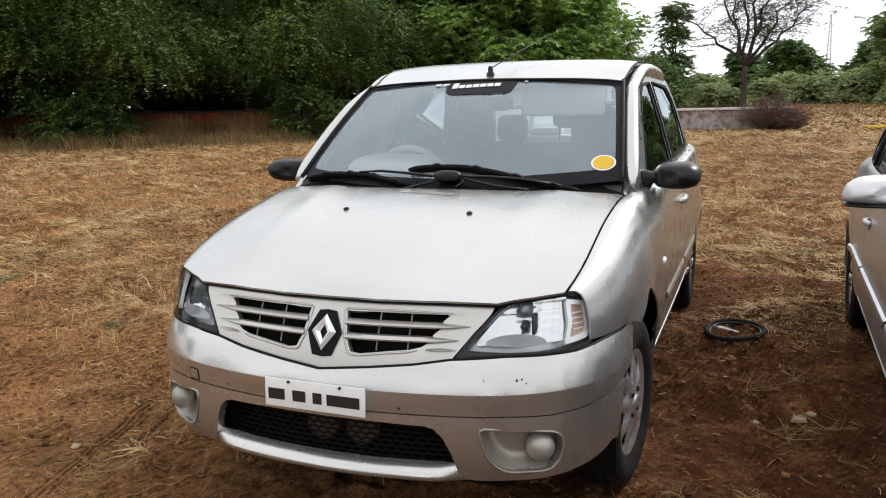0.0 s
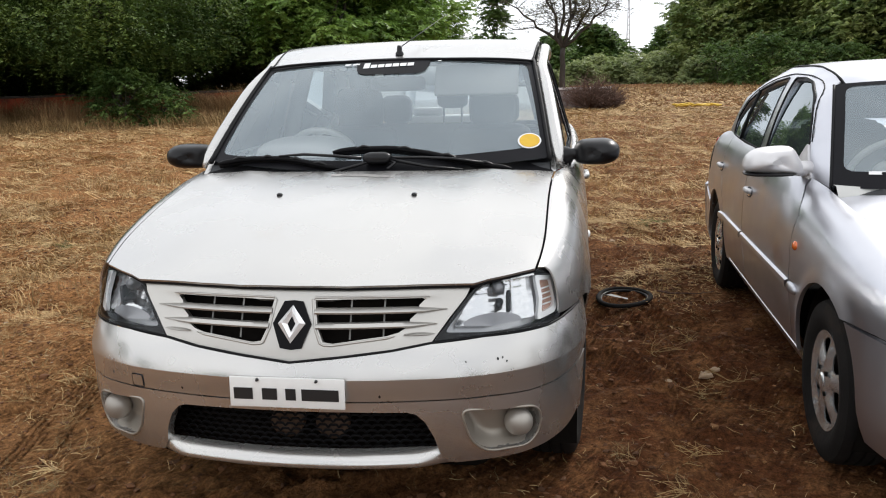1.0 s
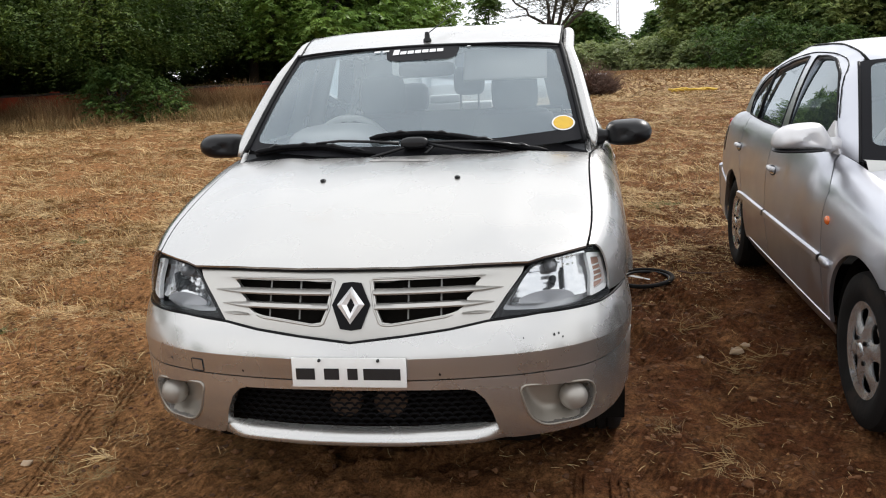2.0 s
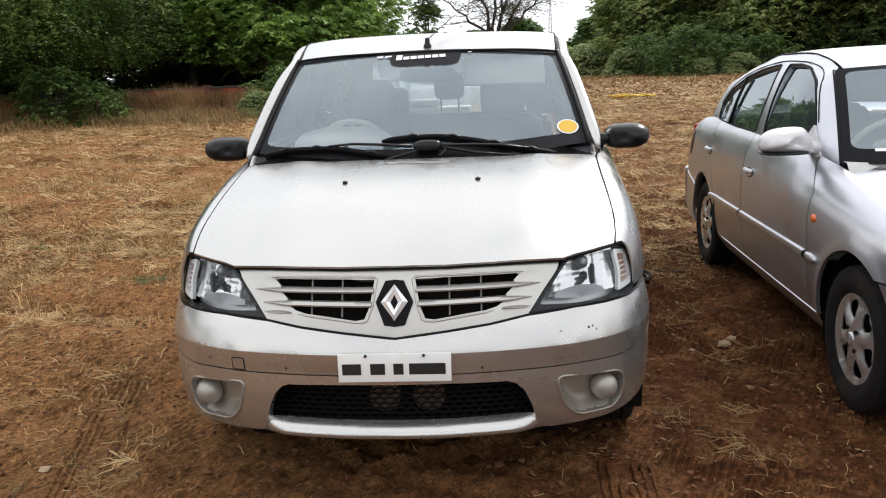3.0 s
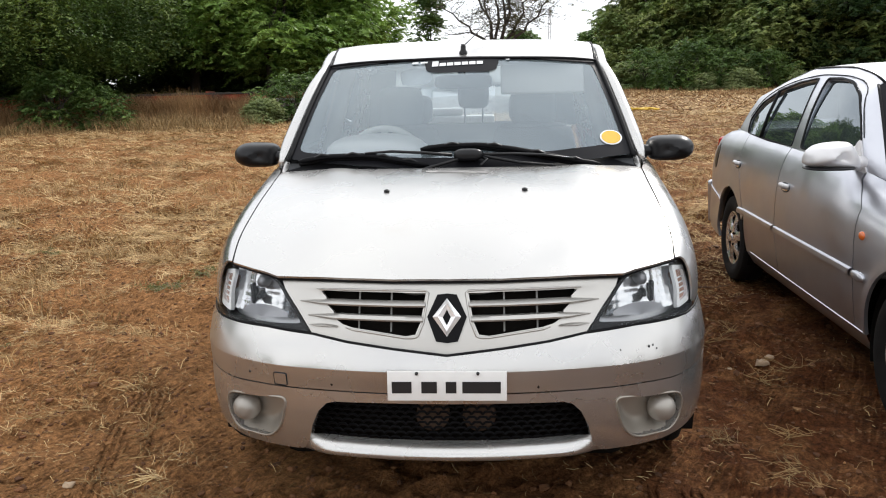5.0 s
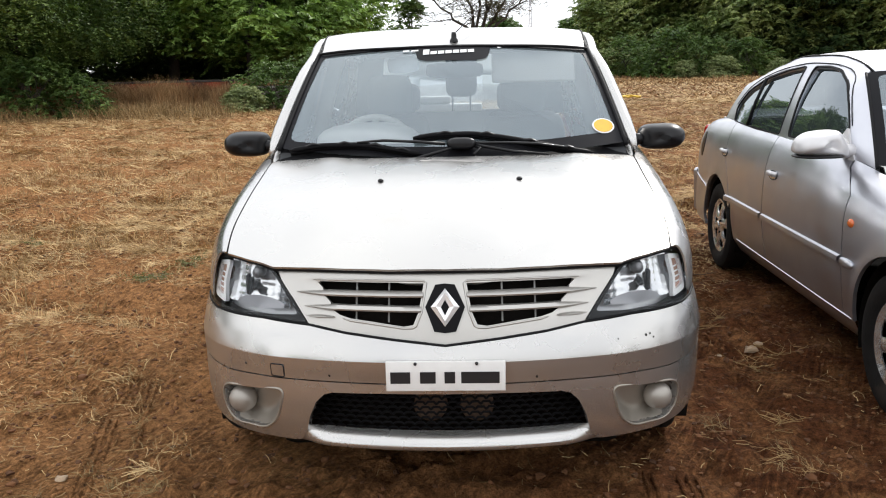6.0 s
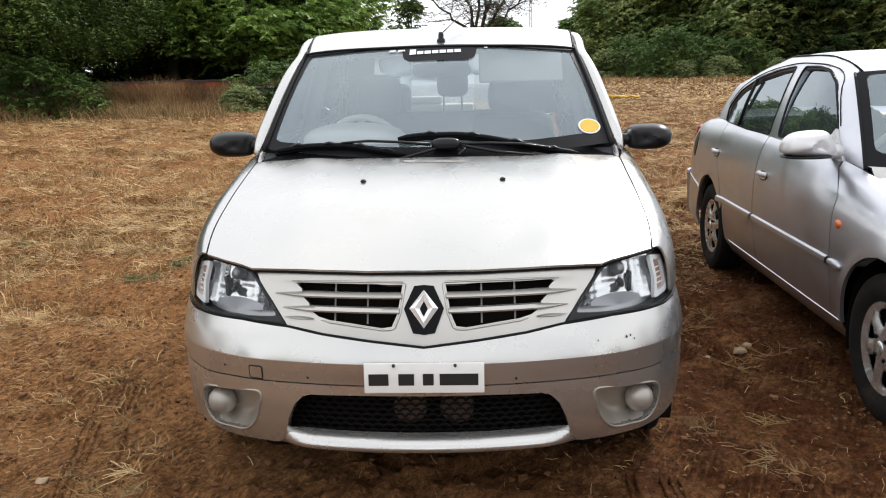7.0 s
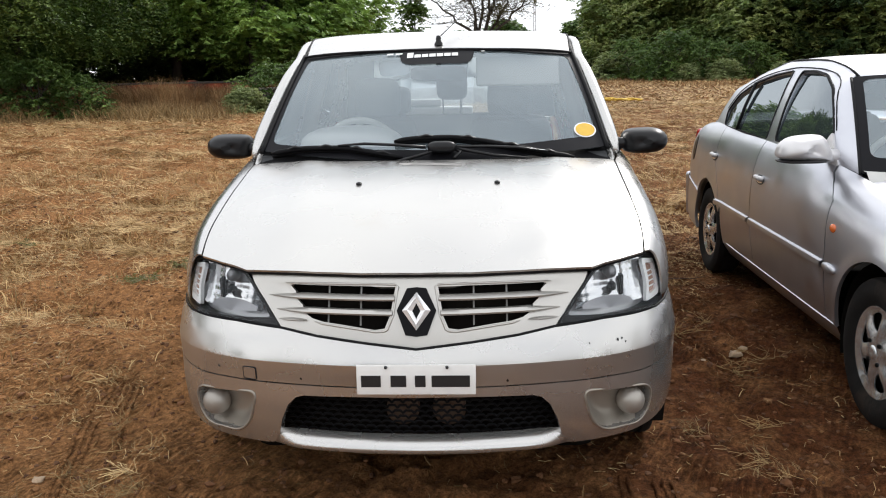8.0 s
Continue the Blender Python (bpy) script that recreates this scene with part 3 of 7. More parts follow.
edge_z = curve((0.25, 0.785), (0.29, 0.798), (0.5, 0.868), (0.8, 0.947), (1.1, 0.994), (1.35, 1.005), (2.0, 1.022), (3.2, 1.045), (3.6, 1.05), (4.0, 1.02), (4.2, 0.98))


def hood_face(x, y):
    c = 0.125 - 0.065 * min(max((y - 0.28) / 0.8, 0), 1)
    rib = 0.006 * math.exp(-(((abs(x) - 0.36 - 0.12 * y) / 0.07) ** 2)) * min(1, max(0, (y - 0.12) * 4))
    z = hood_z(y) - c * x * x + rib
    if y > 0.30:
        xe = edge_x(y)
        k = min(1.0, (y - 0.30) / 0.12) * min(1.2, abs(x) / xe) ** 9
        z += k * (edge_z(y) + 0.002 - (hood_z(y) - c * xe * xe))
    return (x, y, z)


def screen_face(a, s):
    w = 0.72 - 0.09 * s
    yb, zb = 1.04 + 0.14 * a * a, 1.030 + 0.014 * a * a
    yt, zt = 1.62 + 0.11 * a * a, 1.462 - 0.028 * a * a
    return (a * w, yb + (yt - yb) * s, zb + (zt - zb) * s + 0.072 * s * (1 - s))


roof_z = curve((1.55, 1.436), (1.60, 1.449), (1.70, 1.474), (1.80, 1.506), (1.95, 1.541), (2.05, 1.553), (2.3, 1.561), (2.7, 1.548), (3.0, 1.515), (3.2, 1.475), (3.3, 1.445))
roof_w = curve((1.55, 0.636), (1.73, 0.648), (2.06, 0.660), (2.6, 0.658), (3.0, 0.632), (3.25, 0.60))
roof_drop = curve((1.55, 0.02), (1.75, 0.03), (2.1, 0.030), (2.8, 0.032), (3.25, 0.03))


def roof_face(a, y):
    q = abs(a)
    return (a * roof_w(y), y + 0.11 * q * q * max(0, min(1, (2.1 - y) / 0.5)), roof_z(y) - roof_drop(y) * (0.45 * q**2 + 0.55 * q**6))


side_x = curve((0.25, 0.715), (0.32, 0.750), (0.41, 0.789), (0.55, 0.826), (0.75, 0.850), (1.0, 0.861), (1.4, 0.867), (2.5, 0.869), (3.4, 0.862), (3.9, 0.83), (4.12, 0.77), (4.24, 0.69))
full = curve((0.3, 2.0), (1.0, 2.2), (1.4, 2.7), (3.2, 2.8), (4.2, 2.2))
Z_MID, HUB_F, HUB_R, HUB_Z = 0.66, 0.82, 3.45, 0.290


def smooth01(t):
    t = min(1.0, max(0.0, t))
    return t * t * (3 - 2 * t)


def side_face(y, v):
    xe, xm, ze = edge_x(y), side_x(y), edge_z(y)
    if v >= Z_MID:
        t = min(1.0, (v - Z_MID) / (1.0 - Z_MID)) * math.pi / 2
        k = 2 / full(y)
        x, z = xe + (xm - xe) * max(0, math.cos(t)) ** k, Z_MID + (ze - Z_MID) * math.sin(t) ** k
    else:
        x, z = xm - 0.075 * ((Z_MID - v) / 0.44) ** 2, v
    for hub in (HUB_F, HUB_R):
        x += 0.014 * math.exp(-(((math.hypot(y - hub, z - HUB_Z) - 0.36) / 0.045) ** 2))
    return (x, y, z)


def cabin_face(y, z):
    return (edge_x(y) - 0.30 * (z - edge_z(y)) - 0.10 * max(0, z - 1.30) ** 1.5, y, z)


def flip_x(fn):
    return lambda u, v: (lambda p: (-p[0], p[1], p[2]))(fn(u, v))


# ---- the champagne saloon: parts ----


def champagne_saloon():
    car = thing("saloon_car", Matrix(), "dusty champagne silver four-door saloon with black wing mirrors", "car", "parked cars")
    ahead = (0, -1, 0.15)
    # bumper, upper and lower half with a joint between them
    arch = [(u_at(y), z) for y, z in arc(HUB_F, HUB_Z, 0.362, 118, 142, 5)]
    arch2 = [(u_at(y), z) for y, z in arc(HUB_F, HUB_Z, 0.362, 148, 178, 6)]
    top = [(0, 0.579), (0.157, 0.595), (0.292, 0.609), (0.401, 0.625), (0.557, 0.634), (0.675, 0.633), (0.796, 0.633), (0.87, 0.638), (0.966, 0.642), (1.09, 0.637), (arch[0][0] - 0.01, 0.634)]
    joint = [(1.0, 0.484), (0.93, 0.482), (0.812, 0.471), (0.70, 0.467), (0.58, 0.472), (0.42, 0.472), (0, 0.472)]
    crease = [(arch[2][0] - 0.02, 0.537), (1.0, 0.537), (0.8, 0.537), (0.4, 0.537), (0, 0.537)]
    skin = panel(mirrored(top + arch[:2] + crease), bumper_face, ahead, 0.02, (), 0.006)
    below = panel(mirrored(list(reversed(crease)) + arch[3:] + joint), bumper_face, ahead, 0.02, (), 0.010)
    skin.add(below.v, below.f)
    upper = part("bumper_upper", skin, champagne, car)
    rim_line = [(-u, v) for u, v in reversed(top[1:-1])] + top[:-1]
    part("bumper_seal", Geo().tube([(lambda p: (p[0], p[1] + 0.006, p[2]))(bumper_face(u, v + 0.0015)) for u, v in rim_line], 0.0042, 6), seal, upper)
    low_top = [(u, v - 0.004) for u, v in reversed(joint)]
    bottom = [(0.985, 0.315), (0.93, 0.296), (0.86, 0.283), (0.77, 0.27), (0.68, 0.262), (0.57, 0.262), (0.47, 0.262), (0.446, 0.266), (0.424, 0.302), (0.41, 0.355), (0.387, 0.404), (0.36, 0.430), (0.335, 0.437), (0.16, 0.441), (0, 0.441)]
    fog_hole = rounded([(0.492, 0.435), (0.715, 0.414), (0.745, 0.385), (0.735, 0.325), (0.70, 0.291), (0.565, 0.296), (0.52, 0.338)], 0.03)
    lower_loop = mirrored(low_top + arch2 + bottom)
    lower = part("bumper_lower", panel(lower_loop, bumper_face, ahead, 0.026, [fog_hole, [(-u, v) for u, v in fog_hole]], 0.03, 0.045), champagne, car)
    # bright lip below the air intake
    lip = Geo()
    ease_end = lambda t: t * (2 - t)
    rows = [(0.308, 0.032), (0.302, 0.008), (0.291, -0.010), (0.278, -0.024), (0.267, -0.030), (0.258, -0.022), (0.252, 0.0), (0.250, 0.03)]
    lip.grid(lambda u, k: (lambda p, d, e: (p[0], p[1] + d * e + 0.012 * (1 - e), p[2]))(bumper_face(u, rows[k][0] + 0.006 * (abs(u) / 0.44) ** 2), rows[k][1], ease_end(min(1.0, (0.450 - abs(u)) / 0.11))), steps(-0.448, 0.448, 60), list(range(len(rows))), True)
    part("bumper_lip", lip, champagne, lower)
    # honeycomb in the intake, two horns behind it
    backing = nose(lambda v: 0.085)
    # near-black sheet in place of the unlit depth behind the intake
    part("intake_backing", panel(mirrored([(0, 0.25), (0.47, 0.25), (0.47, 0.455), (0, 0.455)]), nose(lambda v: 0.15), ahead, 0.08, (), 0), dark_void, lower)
    mesh = Geo()
    cell, rise = 0.033, 0.0165
    for r in range(9):
        for c in range(-14, 15):
            cu, cv = (c + 0.5 * (r % 2)) * cell, 0.292 + r * rise
            if abs(cu) > 0.425 or cv > 0.445:
                continue
            ring = [backing(cu + cell * 0.52 * math.cos(radians(60 * k)), cv + rise * 0.62 * math.sin(radians(60 * k))) for k in range(4)]
            mesh.tube(ring, 0.0026, 4, 1.6, False)
    part("intake_mesh", mesh, matt_black, lower, "black plastic honeycomb mesh")
    for hx in (-0.052, 0.088):
        horn = Geo().lathe([(0.0, 0.0001), (0.0, 0.02), (-0.006, 0.03), (0.0, 0.042), (-0.004, 0.050), (0.03, 0.05)], (hx, 0.125, 0.362), "y", 24)
        part("horn", horn, material("rusty_horn", (0.12, 0.075, 0.05), 0.6, 0.3, 0.3, 30, 0.3, 150), lower)
    # covers of the missing fog lamps
    for s in (-1, 1):
        fn = lambda u, v: bumper_face(s * u, v)
        ahead = (0.7 * s, -1, 0.15)
        edge_pts = [Vector(p) for p in densify(fog_hole, 0.006)]

        def pocket(u, v):
            # a dished pocket: steep under its top edge, a long slope up to its lower edge
            p = fn(u, v)
            near = min((Vector((u, v)) - q).length for q in edge_pts)
            low_side = min(1.0, max(0.0, (v - 0.29) / 0.13))
            k = min(1.0, near / (0.055 - 0.038 * low_side))
            d = 0.004 + 0.056 * k * (2 - k)
            return (p[0] - s * 0.25 * d, p[1] + d, p[2])
        rec = part("fog_lamp_recess", panel([(u, v) for u, v in fog_hole], pocket, ahead, 0.010, (), 0), satin_champagne, lower)
        cover = Geo().ball((s * 0.640, 0.187, 0.362), (0.043, 0.038, 0.043), 28, 18)
        part("fog_lamp_cover", cover, matt_champagne, rec)
        cen = Vector((0.63, 0.36))
        lip_line = [tuple(cen + (Vector(p) - cen) * 1.035) for p in fog_hole]
        part("fog_lamp_bezel", Geo().tube([lifted(fn, 0.001, ahead)(u, v) for u, v in lip_line + lip_line[:1]], 0.0034, 8, 1, False), satin_champagne, rec)
    ahead = (0, -1, 0.15)
    # towing cover, chips in the paint
    part("towing_cover", panel(rounded([(-0.525, 0.478), (-0.485, 0.478), (-0.485, 0.512), (-0.525, 0.512)], 0.006, 2), lifted(bumper_face, 0.0025, ahead), ahead, 0.02, (), 0.004), champagne, upper)
    seam = rounded([(-0.527, 0.474), (-0.483, 0.474), (-0.483, 0.514), (-0.527, 0.514)], 0.006, 2)
    part("towing_cover_seam", Geo().tube([lifted(bumper_face, 0.001, ahead)(u, v) for u, v in seam + seam[:1]], 0.0014, 5, 1, False), seal, upper)
    chips = random.Random(4)
    for cu, cv in ((0.505, 0.576), (0.60, 0.575), (0.615, 0.577), (0.628, 0.566), (-0.34, 0.49), (-0.62, 0.50), (0.26, 0.488)):
        k = chips.uniform(0.0018, 0.0042)
        chip = Geo().add([lifted(bumper_face, 0.001, ahead)(cu + k * math.cos(a) * chips.uniform(0.6, 1.2), cv + 1.3 * k * math.sin(a) * chips.uniform(0.6, 1.2)) for a in [radians(45 * j) for j in range(8)]], [tuple(range(8))])
        part("paint_chip", chip, plate_black, upper, "", False)
    # number plate with unreadable bars
    tilt = Matrix.Translation((0.0, 0.0, 0.504)) @ Matrix.Rotation(radians(-3), 4, "X")
    pl = part("number_plate", Geo(30).box((0, 0, 0.0), (0.338, 0.006, 0.088), 0.0025, tilt), white_plate, car, "white plate with dark bars")
    for bx, bw in ((-0.128, 0.056), (-0.050, 0.044), (0.012, 0.030), (0.098, 0.108)):
        part("plate_bar", Geo().box(tilt @ Vector((bx, -0.0042, -0.004)), (bw, 0.0015, 0.034)), plate_black, pl, "", False)
    for sx in (-0.085, 0.088):
        part("plate_screw", Geo().lathe([(-0.006, 0.0001), (-0.006, 0.004), (0, 0.005)], (sx, -0.001, 0.541), "y", 8), plate_black, pl)
    # grille with clawed openings and slats
    half = [(0.062, 0.744), (0.372, 0.745), (0.382, 0.741), (0.365, 0.727), (0.362, 0.708), (0.340, 0.690), (0.336, 0.672), (0.309, 0.657), (0.276, 0.649), (0.212, 0.642), (0.12, 0.630), (0.092, 0.634), (0.076, 0.669)]
    gr_top = [(0, 0.777), (0.30, 0.776), (0.517, 0.771)]
    gr_low = [(0.503, 0.746), (0.457, 0.696), (0.418, 0.647), (0.404, 0.629), (0.294, 0.611), (0.16, 0.592), (0.061, 0.578), (0, 0.572)]
    ease = lambda t: (lambda k: k * k * (3 - 2 * k))(min(1.0, max(0.0, t)))

    def grille_plate(u, v):
        # sunk where the claws lie
        k = ease((v - 0.640) / 0.05) * ease((0.752 - v) / 0.012) * ease((0.470 - abs(u) + 0.45 * (v - 0.70)) / 0.10) * ease((abs(u) - 0.10) / 0.05)
        p = grille_face(u, v)
        return (p[0], p[1] + 0.007 * k, p[2])
    grille = part("grille", panel(mirrored(gr_top + gr_low), grille_plate, ahead, 0.010, [half, [(-u, v) for u, v in half]], 0.02, 0.022), grille_silver, car)
    # near-black sheet in place of the shaded hollow behind the grille
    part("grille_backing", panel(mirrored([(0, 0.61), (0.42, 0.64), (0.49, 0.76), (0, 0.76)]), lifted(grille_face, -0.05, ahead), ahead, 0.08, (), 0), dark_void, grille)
    for s in (-1, 1):
        frame_run = [(0.395, 0.749), (0.30, 0.7505), (0.062, 0.7495), (0.054, 0.744), (0.068, 0.668), (0.084, 0.630), (0.094, 0.6255), (0.12, 0.6245), (0.212, 0.636), (0.276, 0.643), (0.300, 0.648)]
        part("grille_lip", Geo().tube([lifted(grille_plate, 0.0005, ahead)(s * u, v) for u, v in frame_run], [0.0012] + [0.0036] * (len(frame_run) - 2) + [0.0012], 6), grille_silver, grille)
        for u0, v0, u1, v1 in ((0.448, 0.716, 0.064, 0.715), (0.420, 0.679, 0.070, 0.676), (0.415, 0.653, 0.325, 0.653)):
            slat = Geo(35)
            prof = [(0.5, 0.012), (0.45, -0.001), (-0.15, -0.008), (-0.5, -0.004), (-0.42, 0.02)]

            def bar(t, k):
                u, v, h = s * (u0 + (u1 - u0) * t), v0 + (v1 - v0) * t, 0.0140 * min(1.0, 0.03 + (3.6 * t if u1 < 0.1 else 1.1 * t * (1 - t) * 4 * 0.45))
                p = grille_face(u, v + prof[k][0] * h)
                return (p[0], p[1] + prof[k][1] * min(1.0, 0.2 + 4 * t) - 0.001, p[2])
            slat.grid(bar, steps(0, 1, 30), list(range(5)), s > 0)
            part("grille_slat", slat, grille_silver, grille)
        for u in (0.165, 0.262):
            rib = Geo().grid(lambda a, b: (lambda p: (p[0] + 0.0025 * (a - 0.5) * 2, p[1] + 0.022, p[2]))(grille_face(s * u, b)), [0, 1], steps(0.635, 0.746, 5))
            part("grille_rib", rib, dark_rib, grille)
    hexa = mirrored([(0, 0.742), (0.028, 0.739), (0.057, 0.681), (0.031, 0.616), (0, 0.612)])
    badge = part("badge", panel(hexa, lifted(grille_face, 0.006, ahead), ahead, 0.02, (), 0.02), matt_black, grille, "black hexagonal badge with a plain chrome rhombus")
    facet = Geo(20)
    lift0, lift1 = lifted(grille_face, 0.008, ahead), lifted(grille_face, 0.018, ahead)
    outer = [(0, 0.729), (0.041, 0.681), (0, 0.629), (-0.041, 0.681)]
    middle = [(0, 0.715), (0.0255, 0.681), (0, 0.643), (-0.0255, 0.681)]
    inner = [(0, 0.700), (0.0115, 0.680), (0, 0.659), (-0.0115, 0.680)]
    for ring_a, fa, ring_b, fb in ((outer, lift0, middle, lift1), (middle, lift1, inner, lift0)):
        for k in range(4):
            q = [fa(*ring_a[k]), fa(*ring_a[(k + 1) % 4]), fb(*ring_b[(k + 1) % 4]), fb(*ring_b[k])]
            facet.add(q, [(0, 3, 2, 1)])
    part("badge_emblem", facet, emblem_silver, badge, "", False)
    # headlamps
    lamp_loop = rounded([(0.900, 0.770), (0.848, 0.789), (0.775, 0.800), (0.656, 0.794), (0.580, 0.785), (0.537, 0.772), (0.509, 0.746), (0.463, 0.696), (0.424, 0.647), (0.410, 0.632), (0.45, 0.634), (0.557, 0.640), (0.675, 0.639), (0.796, 0.640), (0.872, 0.645), (0.902, 0.69)], 0.012, 2)
    for s in (-1, 1):
        fn = lambda u, v: grille_face(s * u, v)
        ahead = (0.7 * s, -1, 0.2)
        house = part("headlamp", panel(lamp_loop, lifted(fn, -0.06, ahead), ahead, 0.03, (), 0), material("lamp_housing", (0.62, 0.62, 0.64), 0.25, 0.4, 0.1, 20), car, "clear-lens headlamp with chrome reflectors")
        lens = part("lamp_lens", panel(lamp_loop, lifted(fn, 0.002, ahead), ahead, 0.025, (), 0), lamp_glass, house)
        lens.visible_shadow = False
        slim = [(0.884, 0.764), (0.775, 0.794), (0.66, 0.789), (0.588, 0.780), (0.546, 0.767), (0.517, 0.741), (0.471, 0.690), (0.442, 0.654), (0.50, 0.651), (0.56, 0.648), (0.68, 0.646), (0.79, 0.648), (0.862, 0.655), (0.882, 0.69)]
        part("lamp_rim", panel(lamp_loop, lifted(fn, -0.006, ahead), ahead, 0.025, [rounded(slim, 0.012, 2)], 0.006, 0.05), black_plastic, house)
        # fluted dished reflector, bulb caps
        bowl_loop = rounded([(0.462, 0.662), (0.50, 0.715), (0.548, 0.762), (0.60, 0.776), (0.66, 0.782), (0.748, 0.782), (0.752, 0.70), (0.735, 0.660)], 0.015, 2)

        def bowl(u, v):
            # two dishes side by side, each with upright flutes
            p = fn(u, v)
            c = 0.565 if u < 0.642 else 0.700
            d = 0.058 - 3.0 * (u - c) ** 2 - 3.6 * (v - 0.735) ** 2
            d += 0.0009 * abs(math.sin((u - c) * math.pi / 0.030)) + 0.0012 * math.sin(v * 2 * math.pi / 0.021)
            return (p[0], p[1] + d, p[2])
        part("lamp_reflector", panel(bowl_loop, bowl, ahead, 0.0055, (), 0), reflector, house)
        part("lamp_divider", Geo().box(Vector(fn(0.637, 0.716)) + Vector((0, 0.03, 0)), (0.012, 0.03, 0.060), 0.003), dark_trim, house)
        c0 = Vector(fn(0.600, 0.752)) + Vector((0, 0.03, 0))
        part("lamp_bulb", Geo().lathe([(-0.022, 0.0001), (-0.022, 0.008), (-0.012, 0.010), (-0.012, 0.017), (0.02, 0.021)], c0, "y", 20), material("bulb_cap_grey", (0.22, 0.22, 0.23), 0.3, 0.4, 0.1, 20), house)
        c1 = Vector(fn(0.604, 0.712)) + Vector((0, 0.028, 0))
        part("lamp_bulb", Geo().lathe([(-0.02, 0.0001), (-0.02, 0.007), (-0.006, 0.009), (0.02, 0.012)], c1, "y", 16), dark_trim, house)
        shelf = Geo()
        shelf.grid(lambda a, q: tuple(Vector(fn(0.585 + 0.098 * math.cos(a) * q, 0.660 + 0.030 * math.sin(a) * q)) + Vector((0, 0.006 + 0.02 * q, 0))), steps(0, math.pi, 14), steps(0, 1, 4))
        part("lamp_shelf", shelf, material("lamp_shelf_grey", (0.30, 0.30, 0.315), 0.3, 0.4, 0.1, 20), house)
        # turn signal with a bright surround
        turn_loop = rounded([(0.768, 0.782), (0.876, 0.768), (0.884, 0.690), (0.860, 0.664), (0.756, 0.656), (0.778, 0.715)], 0.012, 2)
        slot = rounded([(0.790, 0.766), (0.860, 0.757), (0.866, 0.698), (0.848, 0.682), (0.782, 0.674), (0.796, 0.715)], 0.008, 2)
        part("signal_surround", panel(turn_loop, lifted(fn, -0.012, ahead), ahead, 0.02, [slot], 0.012), lamp_white, house)
        part("signal_lens", panel(slot, lifted(fn, -0.022, ahead), ahead, 0.02, (), 0), clear_amber, house)
        for k in range(4):
            v = 0.695 + 0.015 * k
            part("signal_rib", Geo().tube([lifted(fn, -0.016, ahead)(0.798, v), lifted(fn, -0.016, ahead)(0.850, v)], 0.0026, 5), lamp_white, house)
    ahead = (0, -1, 0.15)
    # bonnet
    hood_half = [(0, 0.113), (0.16, 0.118), (0.295, 0.135), (0.43, 0.159), (0.515, 0.178), (0.553, 0.205), (0.61, 0.240), (0.684, 0.292)] + [(edge_x(y) - 0.0050, y) for y in (0.36, 0.42, 0.5, 0.6, 0.7, 0.8, 0.9, 1.0, 1.095)] + [ (0.55, 1.04), (0.363, 1.0), (0.18, 0.976), (0, 0.968)]
    hood = part("bonnet", panel(mirrored(hood_half), hood_face, (0, 0, 1), 0.032, (), 0.007), champagne, car)
    front = [(x * s, y) for s, run in ((-1, reversed(hood_half[1:8])), (1, hood_half[:8])) for x, y in run]
    part("bonnet_seal", Geo().tube([(x, y + 0.012, hood_face(x, y)[2] - 0.008) for x, y in front], 0.008, 6), seal, hood)
    for x in (-0.242, 0.250):
        z = hood_face(x, 0.695)[2]
        part("washer_nozzle", Geo().ball((x, 0.695, z + 0.002), (0.011, 0.014, 0.007), 10, 6), black_plastic, hood)
    worn = Geo().add([lifted(hood_face, 0.0015, (0, 0, 1))(a, b) for a, b in ((-0.12, 0.928), (0.0, 0.924), (0.122, 0.912), (0.122, 0.882), (0.02, 0.892), (-0.11, 0.905))], [tuple(range(6))])
    part("bonnet_patch", worn, material("worn_patch", (0.20, 0.195, 0.19), 0.7, 0.1, 0.2, 12, second=(0.34, 0.33, 0.32), mscale=9), hood, "dull worn patch")
    liner = Geo().grid(lambda x, y: (lambda p: (p[0], p[1], p[2] - 0.04))(hood_face(x, y)), steps(-0.64, 0.64, 10), steps(0.36, 1.15, 8))
    part("engine_bay_liner", liner, dark_void, car)
    # scuttle below the windscreen, wipers
    cowl = Geo().grid(lambda x, t: (x, (0.955 + 0.13 * (x / 0.72) ** 2) + t * (1.10 + 0.13 * (x / 0.72) ** 2 - 0.955 - 0.13 * (x / 0.72) ** 2), 1.000 - 0.014 * (x / 0.72) ** 2 + 0.062 * t * t), steps(-0.725, 0.725, 30), steps(0, 1, 5))
    scuttle = part("scuttle_panel", cowl, matt_black, car)
    on_glass, under_blade, high = [lifted(screen_face, d, (0, -1, 1)) for d in (0.022, 0.008, 0.034)]
    left_run = ((-0.905, -0.040), (-0.710, 0.010), (-0.504, 0.022), (-0.333, -0.003), (-0.152, -0.041))
    right_run = ((-0.210, 0.075), (-0.047, 0.098), (0.100, 0.099), (0.246, 0.076), (0.467, 0.014), (0.651, -0.048), (0.772, -0.085))
    for run in (left_run, right_run):
        path = curve(*run)
        along = steps(run[0][0], run[-1][0], 22)
        blade = part("wiper_blade", Geo().tube([on_glass(a, path(a)) for a in along], [0.003] + [0.0078] * 21 + [0.003], 6, 1.4), matt_black, scuttle)
        part("wiper_rubber", Geo().tube([under_blade(a, path(a)) for a in along], 0.0055, 4, 2.0), seal, blade)
        # short yokes that carry the blade
        for t in (0.18, 0.42, 0.66, 0.86):
            a = run[0][0] + (run[-1][0] - run[0][0]) * t
